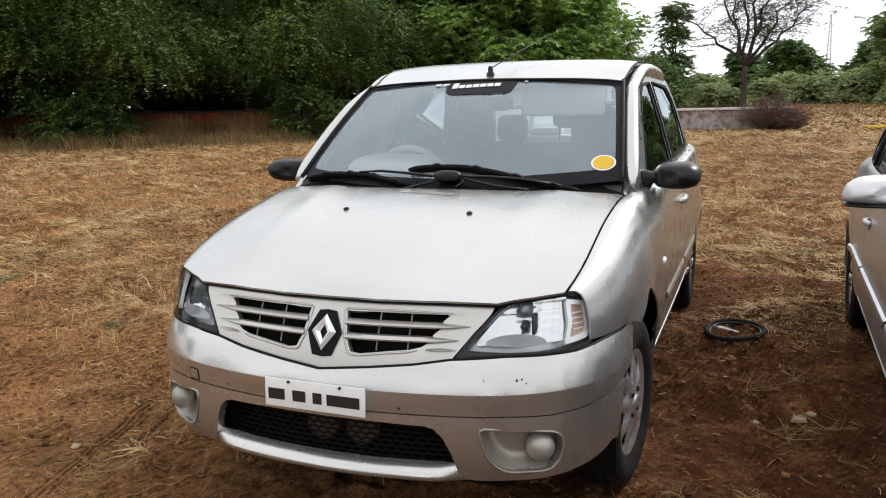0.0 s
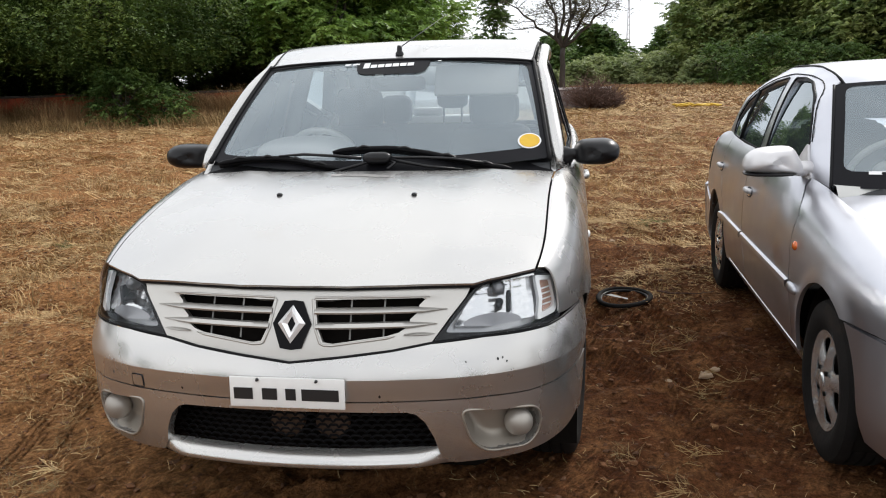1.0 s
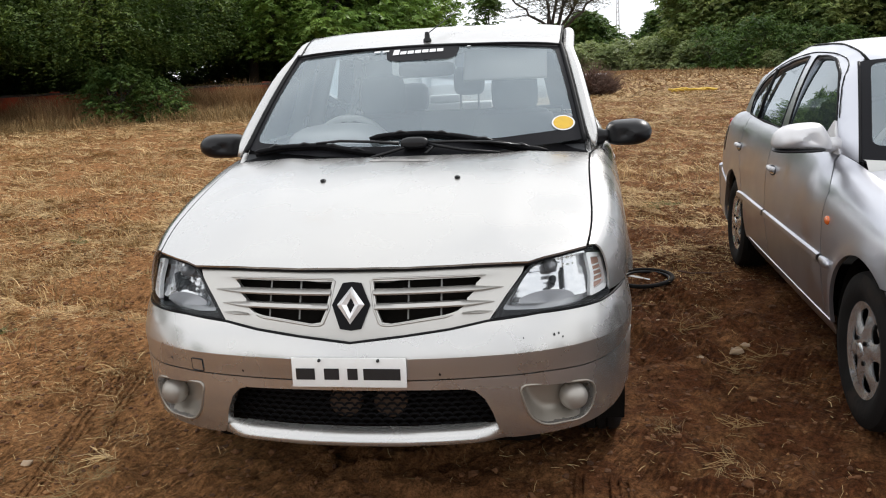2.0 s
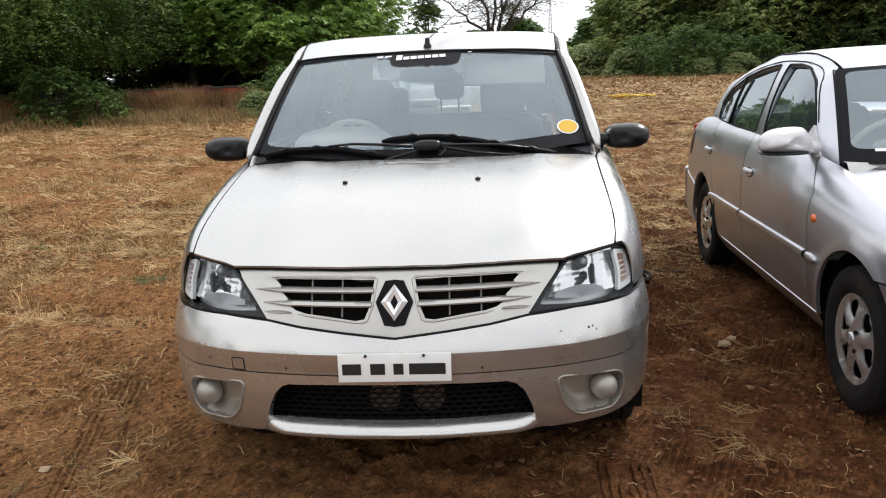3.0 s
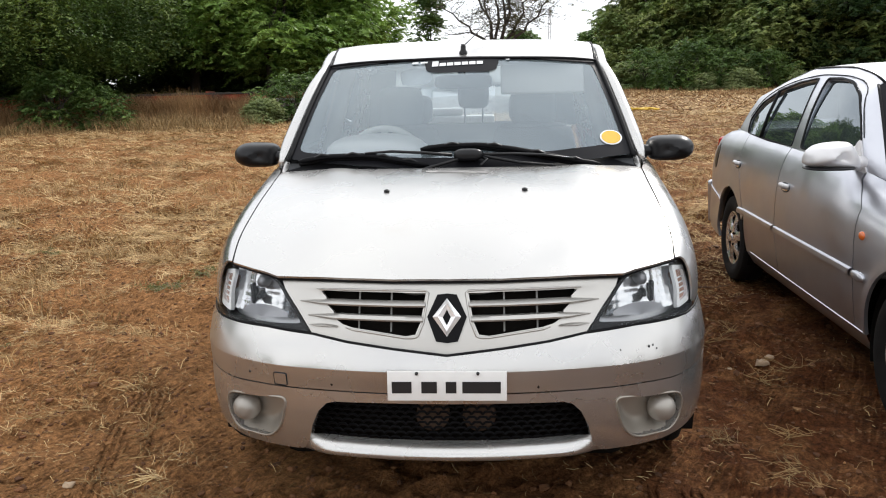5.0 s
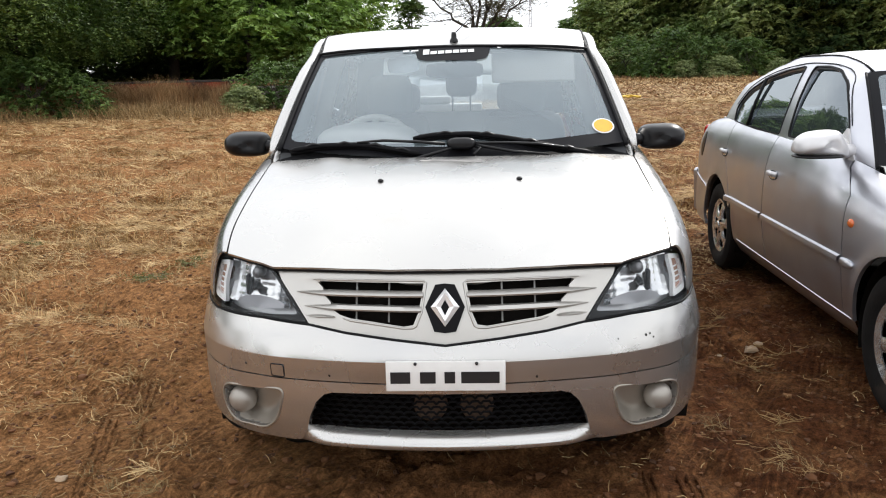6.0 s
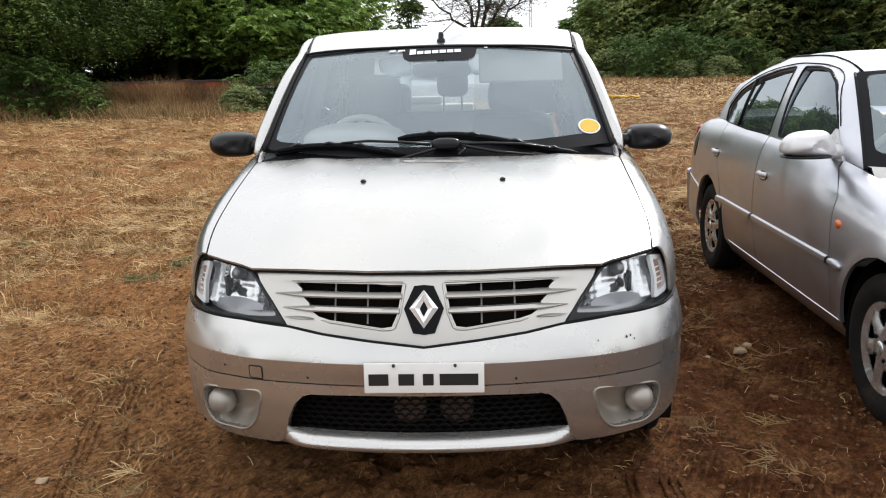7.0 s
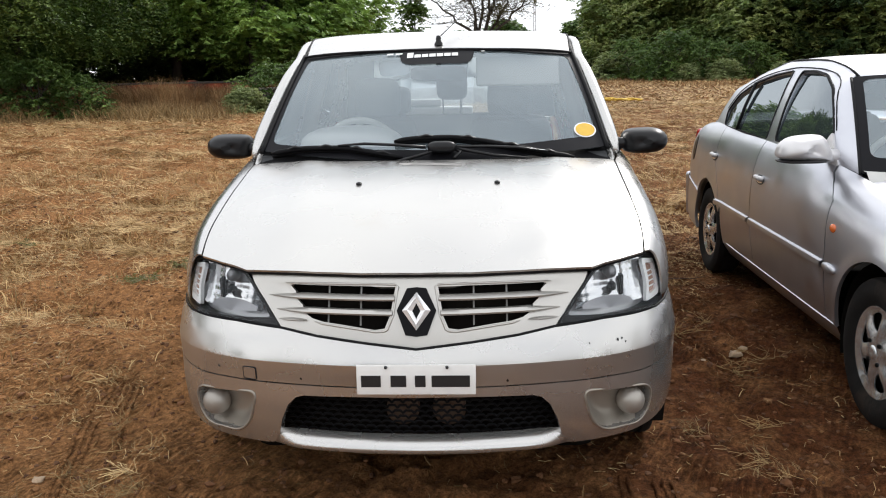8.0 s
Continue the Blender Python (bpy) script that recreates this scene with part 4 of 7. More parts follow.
            part("blade_yoke", Geo().tube([on_glass(a - 0.07, path(a - 0.07)), high(a, path(a) + 0.004), on_glass(a + 0.07, path(a + 0.07))], [0.003, 0.0065, 0.003], 5), black_plastic, blade)
    for route in (((-0.030, 0.016), (-0.171, 0.032), (-0.368, 0.042), (-0.516, 0.025)), ((0.100, 0.016), (0.307, 0.012), (0.464, -0.004), (0.630, -0.045)), ((0.130, 0.006), (0.335, -0.050), (0.519, -0.082)), ((-0.171, -0.080), (-0.025, -0.026), (0.060, 0.012)), ((0.125, -0.062), (0.160, -0.020), (0.100, 0.016))):
        part("wiper_arm", Geo().tube([high(*q) for q in route], [0.009] + [0.0072] * (len(route) - 2) + [0.0050], 6, 0.8), black_plastic, scuttle)
    part("wiper_pivot", Geo().ball(high(0.058, 0.016), (0.058, 0.03, 0.024), 14, 8, 0.7), black_plastic, scuttle)
    # windscreen, its black border, stickers
    full_screen = rounded([(-0.985, 0.0), (-0.5, -0.03), (0, -0.04), (0.5, -0.03), (0.985, 0.0), (0.985, 0.5), (0.985, 0.975), (0.5, 0.985), (0, 0.985), (-0.5, 0.985), (-0.985, 0.975), (-0.985, 0.5)], 0.03, 3)
    glass = part("windscreen", panel(full_screen, screen_face, (0, -1, 0.6), 0.07, (), 0), screen_glass, car, "clear curved windscreen")
    glass.visible_shadow = False
    view = rounded([(-0.945, 0.060), (-0.5, 0.040), (0, 0.036), (0.5, 0.060), (0.948, 0.094), (0.945, 0.5), (0.935, 0.93), (0.5, 0.945), (0, 0.945), (-0.5, 0.945), (-0.935, 0.93), (-0.945, 0.5)], 0.06, 4)
    part("screen_border", panel(full_screen, lifted(screen_face, 0.0025, (0, -1, 1)), (0, -1, 0.6), 0.05, [view], 0), frit, glass)
    band = rounded([(-0.265, 0.95), (0.275, 0.95), (0.245, 0.82), (0.19, 0.795), (-0.18, 0.795), (-0.235, 0.82)], 0.03, 3)
    part("sun_strip", panel(band, lifted(screen_face, 0.004, (0, -1, 1)), (0, -1, 0.6), 0.05, (), 0), frit, glass)
    print_face = lifted(screen_face, 0.0065, (0, -1, 1))
    word = [(-0.20 + 0.052 * k, -0.156 + 0.052 * k, 0.862 + 0.003 * k, (0.925 if k == 0 else 0.900) + 0.003 * k) for k in range(7)]
    for a0, a1, s0, s1 in word + [(-0.345, -0.30, 0.905, 0.925), (-0.285, -0.235, 0.905, 0.925), (0.32, 0.345, 0.93, 0.942)]:
        part("print_bar", Geo().add([print_face(a, s) for a, s in ((a0, s0), (a1, s0 + 0.002), (a1, s1), (a0, s1 - 0.002))], [(0, 1, 2, 3)]), white_paper, glass)
    for r, lift, mt, nm in ((1.0, 0.0040, white_paper, "sticker"), (0.86, 0.0052, yellow_paper, "sticker_centre")):
        disc = [lifted(screen_face, lift, (0, -1, 1))(0.885 + 0.066 * r * math.cos(t), 0.140 + 0.062 * r * math.sin(t)) for t in [2 * math.pi * i / 28 for i in range(28)]]
        part(nm, Geo().add(disc, [tuple(range(28))]), mt, glass, "round yellow windscreen sticker with a white edge" if nm == "sticker" else "")
    # roof
    roof_loop = [(-0.955, 1.605), (-0.5, 1.603), (0, 1.602), (0.5, 1.603), (0.955, 1.605), (0.955, 2.4), (0.955, 3.2), (0, 3.24), (-0.955, 3.2), (-0.955, 2.4)]
    roof = part("roof", panel(roof_loop, roof_face, (0, 0, 1), 0.05, (), 0.02), champagne, car)
    part("roof_lining", Geo().grid(lambda a, y: (lambda p: (p[0], p[1], p[2] - 0.035))(roof_face(a, y)), steps(-0.94, 0.94, 10), steps(1.64, 3.18, 12), True), pale_trim, roof)
    part("screen_top_seal", Geo().tube([(lambda p: (p[0], p[1] - 0.004, p[2] + 0.002))(roof_face(a, 1.598)) for a in steps(-0.97, 0.97, 24)], 0.0055, 6), seal, roof)
    for s in (-1, 1):
        part("roof_gutter", Geo().tube([roof_face(0.964 * s, y) for y in steps(1.62, 3.2, 20)], 0.0042, 6), seal, roof)
    mast = part("aerial", Geo().lathe([(-0.014, 0.020), (-0.004, 0.019), (0.004, 0.013), (0.018, 0.012), (0.030, 0.010), (0.031, 0.0001)], (0.008, 1.70, 1.487), "z", 14), black_plastic, roof, "black aerial base with a thin whip")
    part("aerial_whip", Geo().tube([(0.008, 1.705, 1.508), (0.090, 1.95, 1.60), (0.165, 2.19, 1.688)], [0.0028, 0.0022, 0.0014], 5), dark_trim, mast)
    # sides
    for s in (-1, 1):
        out = (s, 0, 0.2)
        fn = side_face if s > 0 else flip_x(side_face)
        cab = cabin_face if s > 0 else flip_x(cabin_face)
        # the front arch stands well clear of the tyre
        high_arch = [(HUB_F + 0.358 * math.cos(a), HUB_Z + 0.358 * math.sin(a) * (1 + 0.115 * smooth01((radians(114) - a) / radians(40)))) for a in steps(radians(5), radians(112), 20)]
        fender = [(0.331, 0.88), (0.325, 0.92), (0.312, 0.965), (0.306, 0.998), (0.36, 0.998), (0.5, 0.998), (0.8, 0.998), (1.09, 0.998), (1.20, 0.985), (1.29, 0.93), (1.325, 0.85), (1.325, 0.5), (1.325, 0.328), (1.182, 0.322)] + high_arch + [(0.62, 0.642), (0.52, 0.648), (0.44, 0.650), (0.36, 0.652), (0.330, 0.655), (0.331, 0.70), (0.332, 0.76), (0.333, 0.82)]
        wing = part("front_wing", panel(fender, fn, out, 0.03, (), 0.006), champagne, car)
        blink = side_face(1.235, 0.72)
        part("side_indicator", Geo().ball((s * (blink[0] + 0.003), 1.29, 0.715), (0.010, 0.028, 0.016), 12, 8), lamp_white, wing)
        fd = part("front_door", panel(rounded([(1.332, 0.328), (1.332, 0.85), (1.30, 0.94), (1.22, 0.988), (1.5, 0.998), (2.27, 0.998), (2.275, 0.5), (2.27, 0.328)], 0.015, 2), fn, out, 0.045, (), 0.012), champagne, car)
        rd = part("rear_door", panel([(2.283, 0.328), (2.283, 0.998), (3.22, 0.998), (3.22, 0.74), (3.14, 0.60), (3.078, 0.45), (3.075, 0.328)], fn, out, 0.045, (), 0.012), champagne, car)
        part("rear_quarter", panel([(3.228, 0.998), (3.6, 0.998), (4.14, 0.998), (4.15, 0.66), (4.12, 0.55), (3.86, 0.50)] + arc(HUB_R, HUB_Z, 0.355, 36, 150, 18) + [(3.15, 0.60), (3.228, 0.74)], fn, out, 0.045, (), 0.015), champagne, car)
        sill = Geo(40).grid(lambda y, k: (s * (side_face(y, 0.328)[0] + (-0.012, 0.002, -0.004, -0.05, -0.12)[k]), y, (0.330, 0.323, 0.292, 0.274, 0.262)[k]), steps(1.175, 3.10, 20), list(range(5)), s > 0)
        part("sill", sill, champagne, car)
        for door, y0, y1 in ((fd, 1.47, 2.25), (rd, 2.31, 3.02)):
            mould = Geo(40).grid(lambda y, k: (s * (side_face(y, 0.53)[0] + (0.0, 0.006, 0.009, 0.0)[k]), y, (0.546, 0.540, 0.520, 0.512)[k]), steps(y0, y1, 16), list(range(4)), s > 0)
            part("side_moulding", mould, satin_champagne, door)
            hx = side_face(y1 - 0.14, 0.82)
            part("door_handle", Geo().tube([(s * (hx[0] - 0.004), y1 - 0.26, 0.868), (s * (hx[0] + 0.022), y1 - 0.23, 0.872), (s * (hx[0] + 0.022), y1 - 0.12, 0.874), (s * (hx[0] - 0.004), y1 - 0.09, 0.872)], 0.013, 8, 1.2), champagne, door)
        # pillars and window frames in one pressing
        frame_loop = [(1.135, 0.995), (1.33, 0.998), (1.7, 1.008), (2.2, 1.018), (3.0, 1.034), (3.62, 1.046), (3.52, 1.13), (3.40, 1.24), (3.28, 1.35), (3.18, 1.415), (3.05, 1.452), (2.8, 1.486), (2.4, 1.498), (2.1, 1.488), (1.93, 1.468), (1.80, 1.438), (1.66, 1.37), (1.5, 1.265), (1.3, 1.115)]
        win_f = rounded([(1.42, 1.045), (2.21, 1.050), (2.20, 1.435), (1.92, 1.420), (1.80, 1.385), (1.62, 1.265)], 0.025, 3)
        win_r = rounded([(2.285, 1.052), (3.10, 1.068), (3.16, 1.18), (3.08, 1.33), (2.92, 1.42), (2.275, 1.437)], 0.03, 3)
        pillar = part("door_frame", panel(frame_loop, cab, out, 0.05, [win_f, win_r], 0.02), champagne, car)
        window_pane(car, "front_door_glass", win_f, cab, out, side_glass)
        window_pane(car, "rear_door_glass", win_r, cab, out, side_glass)
        # windscreen pillar
        pp = []
        for t in steps(-0.03, 1.0, 16):
            p = Vector(screen_face(1.0 * s, t))
            e = max(0.0, (t - 0.6) / 0.4)
            pp.append(p + Vector((s * 0.024, 0.014, -0.009 - 0.024 * e * e)))
        run = []
        for y in [1.70 + 0.1 * k for k in range(15)]:
            e = min(1.0, (y - 1.66) / 0.4)
            run.append(Vector(roof_face(s * 1.0, y)) + Vector((s * (0.012 - 0.010 * e), 0, -0.033)))
        part("screen_pillar", Geo().tube(pp[:-1] + run, [0.012, 0.024, 0.029] + [0.030] * 10 + [0.029] * 6 + [0.028] * 12, 14), champagne, car)
        part("screen_seal", Geo().tube([Vector(screen_face(0.985 * s, t)) + Vector((0, -0.003, 0.004)) for t in steps(-0.02, 0.99, 18)], 0.0095, 6), seal, car)
        shell = wing_mirror(car, (s * 0.898, 1.365, 1.050), (0.094, 0.085, 0.056), s, black_plastic, [(1.0, -0.7), (1.0, 0.35), (0.72, 0.88), (-0.55, 1.0), (-1.0, 0.45), (-0.98, -0.45), (-0.5, -0.95), (0.6, -1.0)], "glossy black wing mirror")
        part("mirror_arm", Geo().tube([(s * 0.765, 1.375, 1.030), (s * 0.782, 1.37, 1.034), (s * 0.800, 1.36, 1.040), (s * 0.83, 1.355, 1.042)], [0.044, 0.038, 0.024, 0.024], 14), black_plastic, shell)
        wheel(car, s * 0.742, HUB_F, HUB_Z, s, 0.302, 0.187, 8, 0.185, -5)
        wheel(car, s * 0.742, HUB_R, HUB_Z, s, 0.302, 0.187, 8)
        for hub in (HUB_F, HUB_R):
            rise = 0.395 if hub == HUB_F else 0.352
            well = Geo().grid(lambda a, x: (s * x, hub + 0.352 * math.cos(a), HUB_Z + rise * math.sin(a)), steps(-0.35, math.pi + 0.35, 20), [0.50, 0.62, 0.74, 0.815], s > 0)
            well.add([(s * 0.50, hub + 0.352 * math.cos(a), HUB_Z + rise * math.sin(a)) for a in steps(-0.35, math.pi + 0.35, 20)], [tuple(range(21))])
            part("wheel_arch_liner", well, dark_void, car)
    # tail
    tail = lambda x, v: (x, 4.23 - 0.16 * (abs(x) / 0.75) ** 2.6 - 0.10 * max(0, v - 0.62) + 0.03 * math.exp(-(((v - 0.5) / 0.09) ** 2)), v)
    part("rear_bumper", panel(rounded([(-0.80, 0.26), (0.80, 0.26), (0.82, 0.60), (-0.82, 0.60)], 0.03), tail, (0, 1, 0), 0.05, (), 0.03), champagne, car)
    part("boot_lid", panel([(-0.62, 0.61), (0.62, 0.61), (0.62, 0.985), (-0.62, 0.985)], tail, (0, 1, 0), 0.05, (), 0.02), champagne, car)
    deck = lambda x, y: (x, y, 1.062 - 0.10 * max(0, (y - 3.6) / 0.6) ** 2 - 0.03 * (x / 0.7) ** 2)
    part("boot_deck", panel([(-0.70, 3.56), (0.70, 3.56), (0.69, 4.20), (-0.69, 4.20)], deck, (0, 0, 1), 0.05, (), 0.02), champagne, car)
    rear = lambda x, t: (x * (0.70 - 0.10 * t), 3.60 - 0.37 * t + 0.03 * (1 - x * x) + 0.02 * math.sin(t * math.pi), 1.058 + 0.40 * t - 0.02 * x * x)
    rw = part("rear_window", panel(rounded([(-0.87, 0.02), (0.87, 0.02), (0.87, 0.98), (-0.87, 0.98)], 0.05), rear, (0, 1, 0.5), 0.08, (), 0), rear_glass, car)
    rw.visible_shadow = False
    back_y = curve((1.04, 3.63), (1.13, 3.53), (1.24, 3.41), (1.35, 3.29), (1.415, 3.19), (1.46, 3.08))

    def rear_post(s, k, t, deep):
        # from the rear window's edge round to the door frame
        a, z = Vector(rear(0.84, t)), 1.046 + 0.40 * t
        b = Vector(cabin_face(back_y(z), z))
        p = a.lerp(b, k) + Vector((0.025, 0.02, 0.0)) * math.sin(k * math.pi) * (1 - k * 0.5)
        return (s * (p.x - deep), p.y - deep, p.z - 0.3 * deep)
    for s in (-1, 1):
        post = part("rear_pillar", Geo().grid(lambda k, t: rear_post(s, k, t, 0.0), steps(0, 1, 6), steps(0, 1, 10), s < 0), champagne, car)
        part("pillar_trim", Geo().grid(lambda k, t: rear_post(s, k, t, 0.025), steps(0, 1, 4), steps(0, 1, 8), s > 0), grey_cloth, post)
        part("tail_lamp", panel(rounded([(s * 0.63, 0.66), (s * 0.79, 0.66), (s * 0.76, 0.96), (s * 0.63, 0.97)], 0.02), tail, (0, 1, 0), 0.04, (), 0.03), red_lens, car)
    # inside
    floor = Geo().box((0, 2.2, 0.255), (1.5, 3.7, 0.06), 0.02).box((0, 0.65, 0.42), (1.1, 0.85, 0.5), 0.05).box((0, 3.85, 0.65), (1.3, 0.55, 0.62), 0.06)
    part("floor_pan", floor, dark_void, car)
    dash = Geo().grid(lambda x, k: (x, (1.10, 1.14, 1.30, 1.42, 1.50, 1.52, 1.50)[k] + 0.03 * (x / 0.7) ** 2, (0.98, 1.025, 1.022, 1.005, 0.96, 0.85, 0.62)[k]), steps(-0.71, 0.71, 20), list(range(7)))
    dashboard = part("dashboard", dash, dark_trim, car)
    part("instrument_hood", Geo().ball((-0.37, 1.42, 1.035), (0.235, 0.13, 0.095), 18, 10, 0.8), white_plate, dashboard)
    part("dashboard_mat", Geo().ball((0.36, 1.33, 1.02), (0.26, 0.10, 0.022), 18, 8, 0.7), dark_trim, dashboard)
    steering(car, -0.355, 1.62, 0.995, -62, 0.170, pale_trim)
    seat(car, -0.37, 1.95, 0.435)
    seat(car, 0.37, 1.95, 0.435)
    bench = Geo().ball((0, 2.95, 0.55), (0.62, 0.27, 0.10), 18, 10, 0.5)
    bench.grid(lambda u, v: (math.copysign(abs(math.cos(u)) ** 0.4, math.cos(u)) * 0.64, 3.17 + v * 0.17 + math.sin(u) * 0.07, 0.58 + 0.50 * v), [2 * math.pi * i / 24 for i in range(24)], steps(0, 1, 8), False, True)
    part("rear_bench", bench, grey_cloth, car)
    part("parcel_shelf", Geo().box((0, 3.45, 1.05), (1.25, 0.36, 0.02), 0.008), pale_trim, car)
    for x in (-0.36, 0.02, 0.36):
        up_z = 1.265 if abs(x) < 0.1 else 1.17
        rest = part("rear_headrest", Geo().ball((x, 3.33, up_z), (0.105, 0.05, 0.095), 16, 8, 0.5), grey_cloth, car)
        for k in (-0.06, 0.06):
            part("headrest_post", Geo().tube([(x + k, 3.33, 1.04), (x + k, 3.33, up_z - 0.07)], 0.007, 6), dark_trim, rest)
    mirror = part("rear_view_mirror", Geo().ball((0.01, 1.62, 1.345), (0.132, 0.022, 0.034), 18, 8, 0.45), dark_trim, car)
    part("mirror_stalk", Geo().tube([(0.01, 1.60, 1.44), (0.01, 1.615, 1.36)], 0.012, 6), dark_trim, mirror)
    part("sun_visor", Geo().box((0.37, 1.645, 1.352), (0.38, 0.018, 0.150), 0.008, Matrix.Rotation(radians(-28), 4, "X")), pale_trim, car, "pale folded-down sun visor")
    part("sun_visor", Geo().box((-0.36, 1.78, 1.44), (0.36, 0.16, 0.018), 0.008), pale_trim, car)
    for s in (-1, 1):
        part("centre_pillar_trim", Geo().tube([(s * 0.76, 2.24, 0.95), (s * 0.70, 2.25, 1.2), (s * 0.62, 2.25, 1.46)], 0.045, 8, 0.5), pale_trim, car)
        part("door_lining", Geo().grid(lambda y, z: (s * (0.775 - 0.03 * (z - 0.3)), y, z), steps(1.3, 3.2, 6), steps(0.3, 1.0, 4)), dark_trim, car)
    return car


champagne_saloon()


def shelf_bundle():
    """Pale folded papers lying on the rear shelf of the champagne saloon."""
    t = thing("paper_bundle", Matrix.Translation((-0.09, 3.50, 1.062)), "white folded papers stacked on a car's rear shelf", "papers")
    part("folded_sheet", Geo().box((0, 0, 0.03), (0.50, 0.20, 0.055), 0.012), white_paper, t)
    part("folded_sheet", Geo().box((-0.08, 0.01, 0.085), (0.22, 0.16, 0.05), 0.014, Matrix.Rotation(radians(8), 4, "Z")), white_paper, t)


shelf_bundle()

# ---- the silver saloon ----


def silver_saloon():
    car = thing("saloon_car", Matrix.Translation((2.46, -0.026, 0)) @ Matrix.Rotation(radians(-1.7), 4, "Z"), "older silver four-door saloon with painted mirrors and side mouldings", "car", "parked cars")
    ex = curve((0.1, 0.56), (0.4, 0.62), (0.85, 0.655), (1.38, 0.675), (1.6, 0.74), (2.0, 0.765), (3.0, 0.755), (3.4, 0.73), (3.8, 0.68), (4.2, 0.60))
    ez = curve((0.1, 0.70), (0.4, 0.752), (0.85, 0.812), (1.38, 0.885), (1.6, 0.935), (2.2, 0.952), (3.0, 0.972), (3.4, 0.985), (3.65, 0.972), (3.9, 0.945), (4.2, 0.885))
    sx = curve((0.1, 0.66), (0.3, 0.765), (0.5, 0.805), (0.85, 0.826), (1.4, 0.834), (2.5, 0.836), (3.3, 0.83), (3.9, 0.795), (4.15, 0.72), (4.24, 0.62))
    n_of = curve((0.2, 2.2), (0.8, 2.3), (1.3, 2.35), (3.2, 2.35), (4.2, 2.2))
    turn_of = curve((0.2, 1.0), (1.25, 1.0), (1.7, 0.68), (3.3, 0.68), (3.7, 1.0), (4.2, 1.0))
    zm, hf, hr, hz = 0.62, 0.82, 3.26, 0.280

    def flank(y, v):
        xe, xm, ze = ex(y), sx(y), ez(y)
        if v >= zm:
            # over the doors the curve breaks off at the window line before it lies flat
            full = math.pi / 2 * turn_of(y)
            t = min(1.0, (v - zm) / (1.0 - zm)) * full
            k = 2 / n_of(y)
            rest = max(0, math.cos(full)) ** k
            x, z = xe + (xm - xe) * (max(0, math.cos(t)) ** k - rest) / (1 - rest), zm + (ze - zm) * (math.sin(t) / math.sin(full)) ** k
        else:
            x, z = xm - 0.045 * ((zm - v) / 0.4) ** 2, v
        for hub in (hf, hr):
            x += 0.012 * math.exp(-(((math.hypot(y - hub, z - hz) - 0.345) / 0.04) ** 2))
        return (x, y, z)

    def cabin(y, z):
        h = z - ez(y)
        return (ex(y) - 0.25 * h - 0.34 * max(0, h) ** 2 - 0.3 * max(0, z - 1.26) ** 1.5, y, z)
    rz = curve((1.70, 1.305), (1.80, 1.345), (1.95, 1.378), (2.2, 1.402), (2.5, 1.405), (2.8, 1.385), (3.0, 1.355), (3.15, 1.315))
    rw = curve((1.70, 0.540), (2.0, 0.562), (2.6, 0.572), (3.1, 0.53))

    def roof_f(a, y):
        q = abs(a)
        return (a * rw(y), y + 0.10 * q * q * max(0, min(1, (2.1 - y) / 0.4)), rz(y) - 0.03 * (0.5 * q * q + 0.5 * q**6))

    def screen_f(a, s):
        w = 0.682 - 0.098 * s
        yb, zb = 1.20 + 0.19 * a * a, 0.915 - 0.03 * a * a
        yt, zt = 1.71 + 0.09 * a * a, 1.318 - 0.02 * a * a
        return (a * w, yb + (yt - yb) * s, zb + (zt - zb) * s + 0.07 * s * (1 - s))
    top_edge = [roof_f(0.97, y) for y in (1.715, 1.80, 1.90, 2.0, 2.1, 2.3, 2.6, 2.9, 3.1)]
    roof_edge_x, roof_edge_z = curve(*[(p[1], p[0]) for p in top_edge]), curve(*[(p[1], p[2]) for p in top_edge])
    screen_edge = [screen_f(0.985, t) for t in steps(0, 1, 10)]
    screen_edge_x, screen_edge_y = curve(*[(p[2], p[0]) for p in screen_edge]), curve(*[(p[2], p[1]) for p in screen_edge])

    def shoulder(y, z):
        x = cabin(y, z)[0]
        d = min(1.0, max(0.0, (y - screen_edge_y(z)) / 0.065))
        e = min(1.0, max(0.0, (roof_edge_z(y) - z) / 0.060))
        k = min(1.0, max(0.0, (y - 1.72) / 0.16))
        w1, w2 = (1 - d) ** 2, (1 - e) ** 2 * k * k * (3 - 2 * k)
        d1 = screen_edge_x(z) - cabin(screen_edge_y(z), z)[0]
        d2 = roof_edge_x(max(y, 1.80)) - cabin(y, roof_edge_z(y))[0] if w2 else 0.0
        return (x + (w1 * d1 + w2 * d2) / max(1.0, w1 + w2), y, z)
    bz = curve((0.08, 0.69), (0.2, 0.735), (0.5, 0.80), (0.9, 0.86), (1.2, 0.90), (1.4, 0.92))

    def hood_f(x, y):
        return (x, y, bz(y) - 0.12 * x * x + 0.008 * math.exp(-(((abs(x) - 0.42) / 0.06) ** 2)))
    up = (0, 0, 1)
    bonnet = part("bonnet", panel(mirrored([(0, 0.10), (0.3, 0.125), (0.52, 0.21), (0.60, 0.33), (0.645, 0.7), (0.665, 1.1), (0.672, 1.36), (0.4, 1.20), (0, 1.13)]), hood_f, up, 0.05, (), 0.02), silver, car)
    part("engine_bay_liner", Geo().grid(lambda x, y: (lambda p: (p[0], p[1], p[2] - 0.04))(hood_f(x, y)), steps(-0.58, 0.58, 8), steps(0.35, 1.35, 6)), dark_void, car)
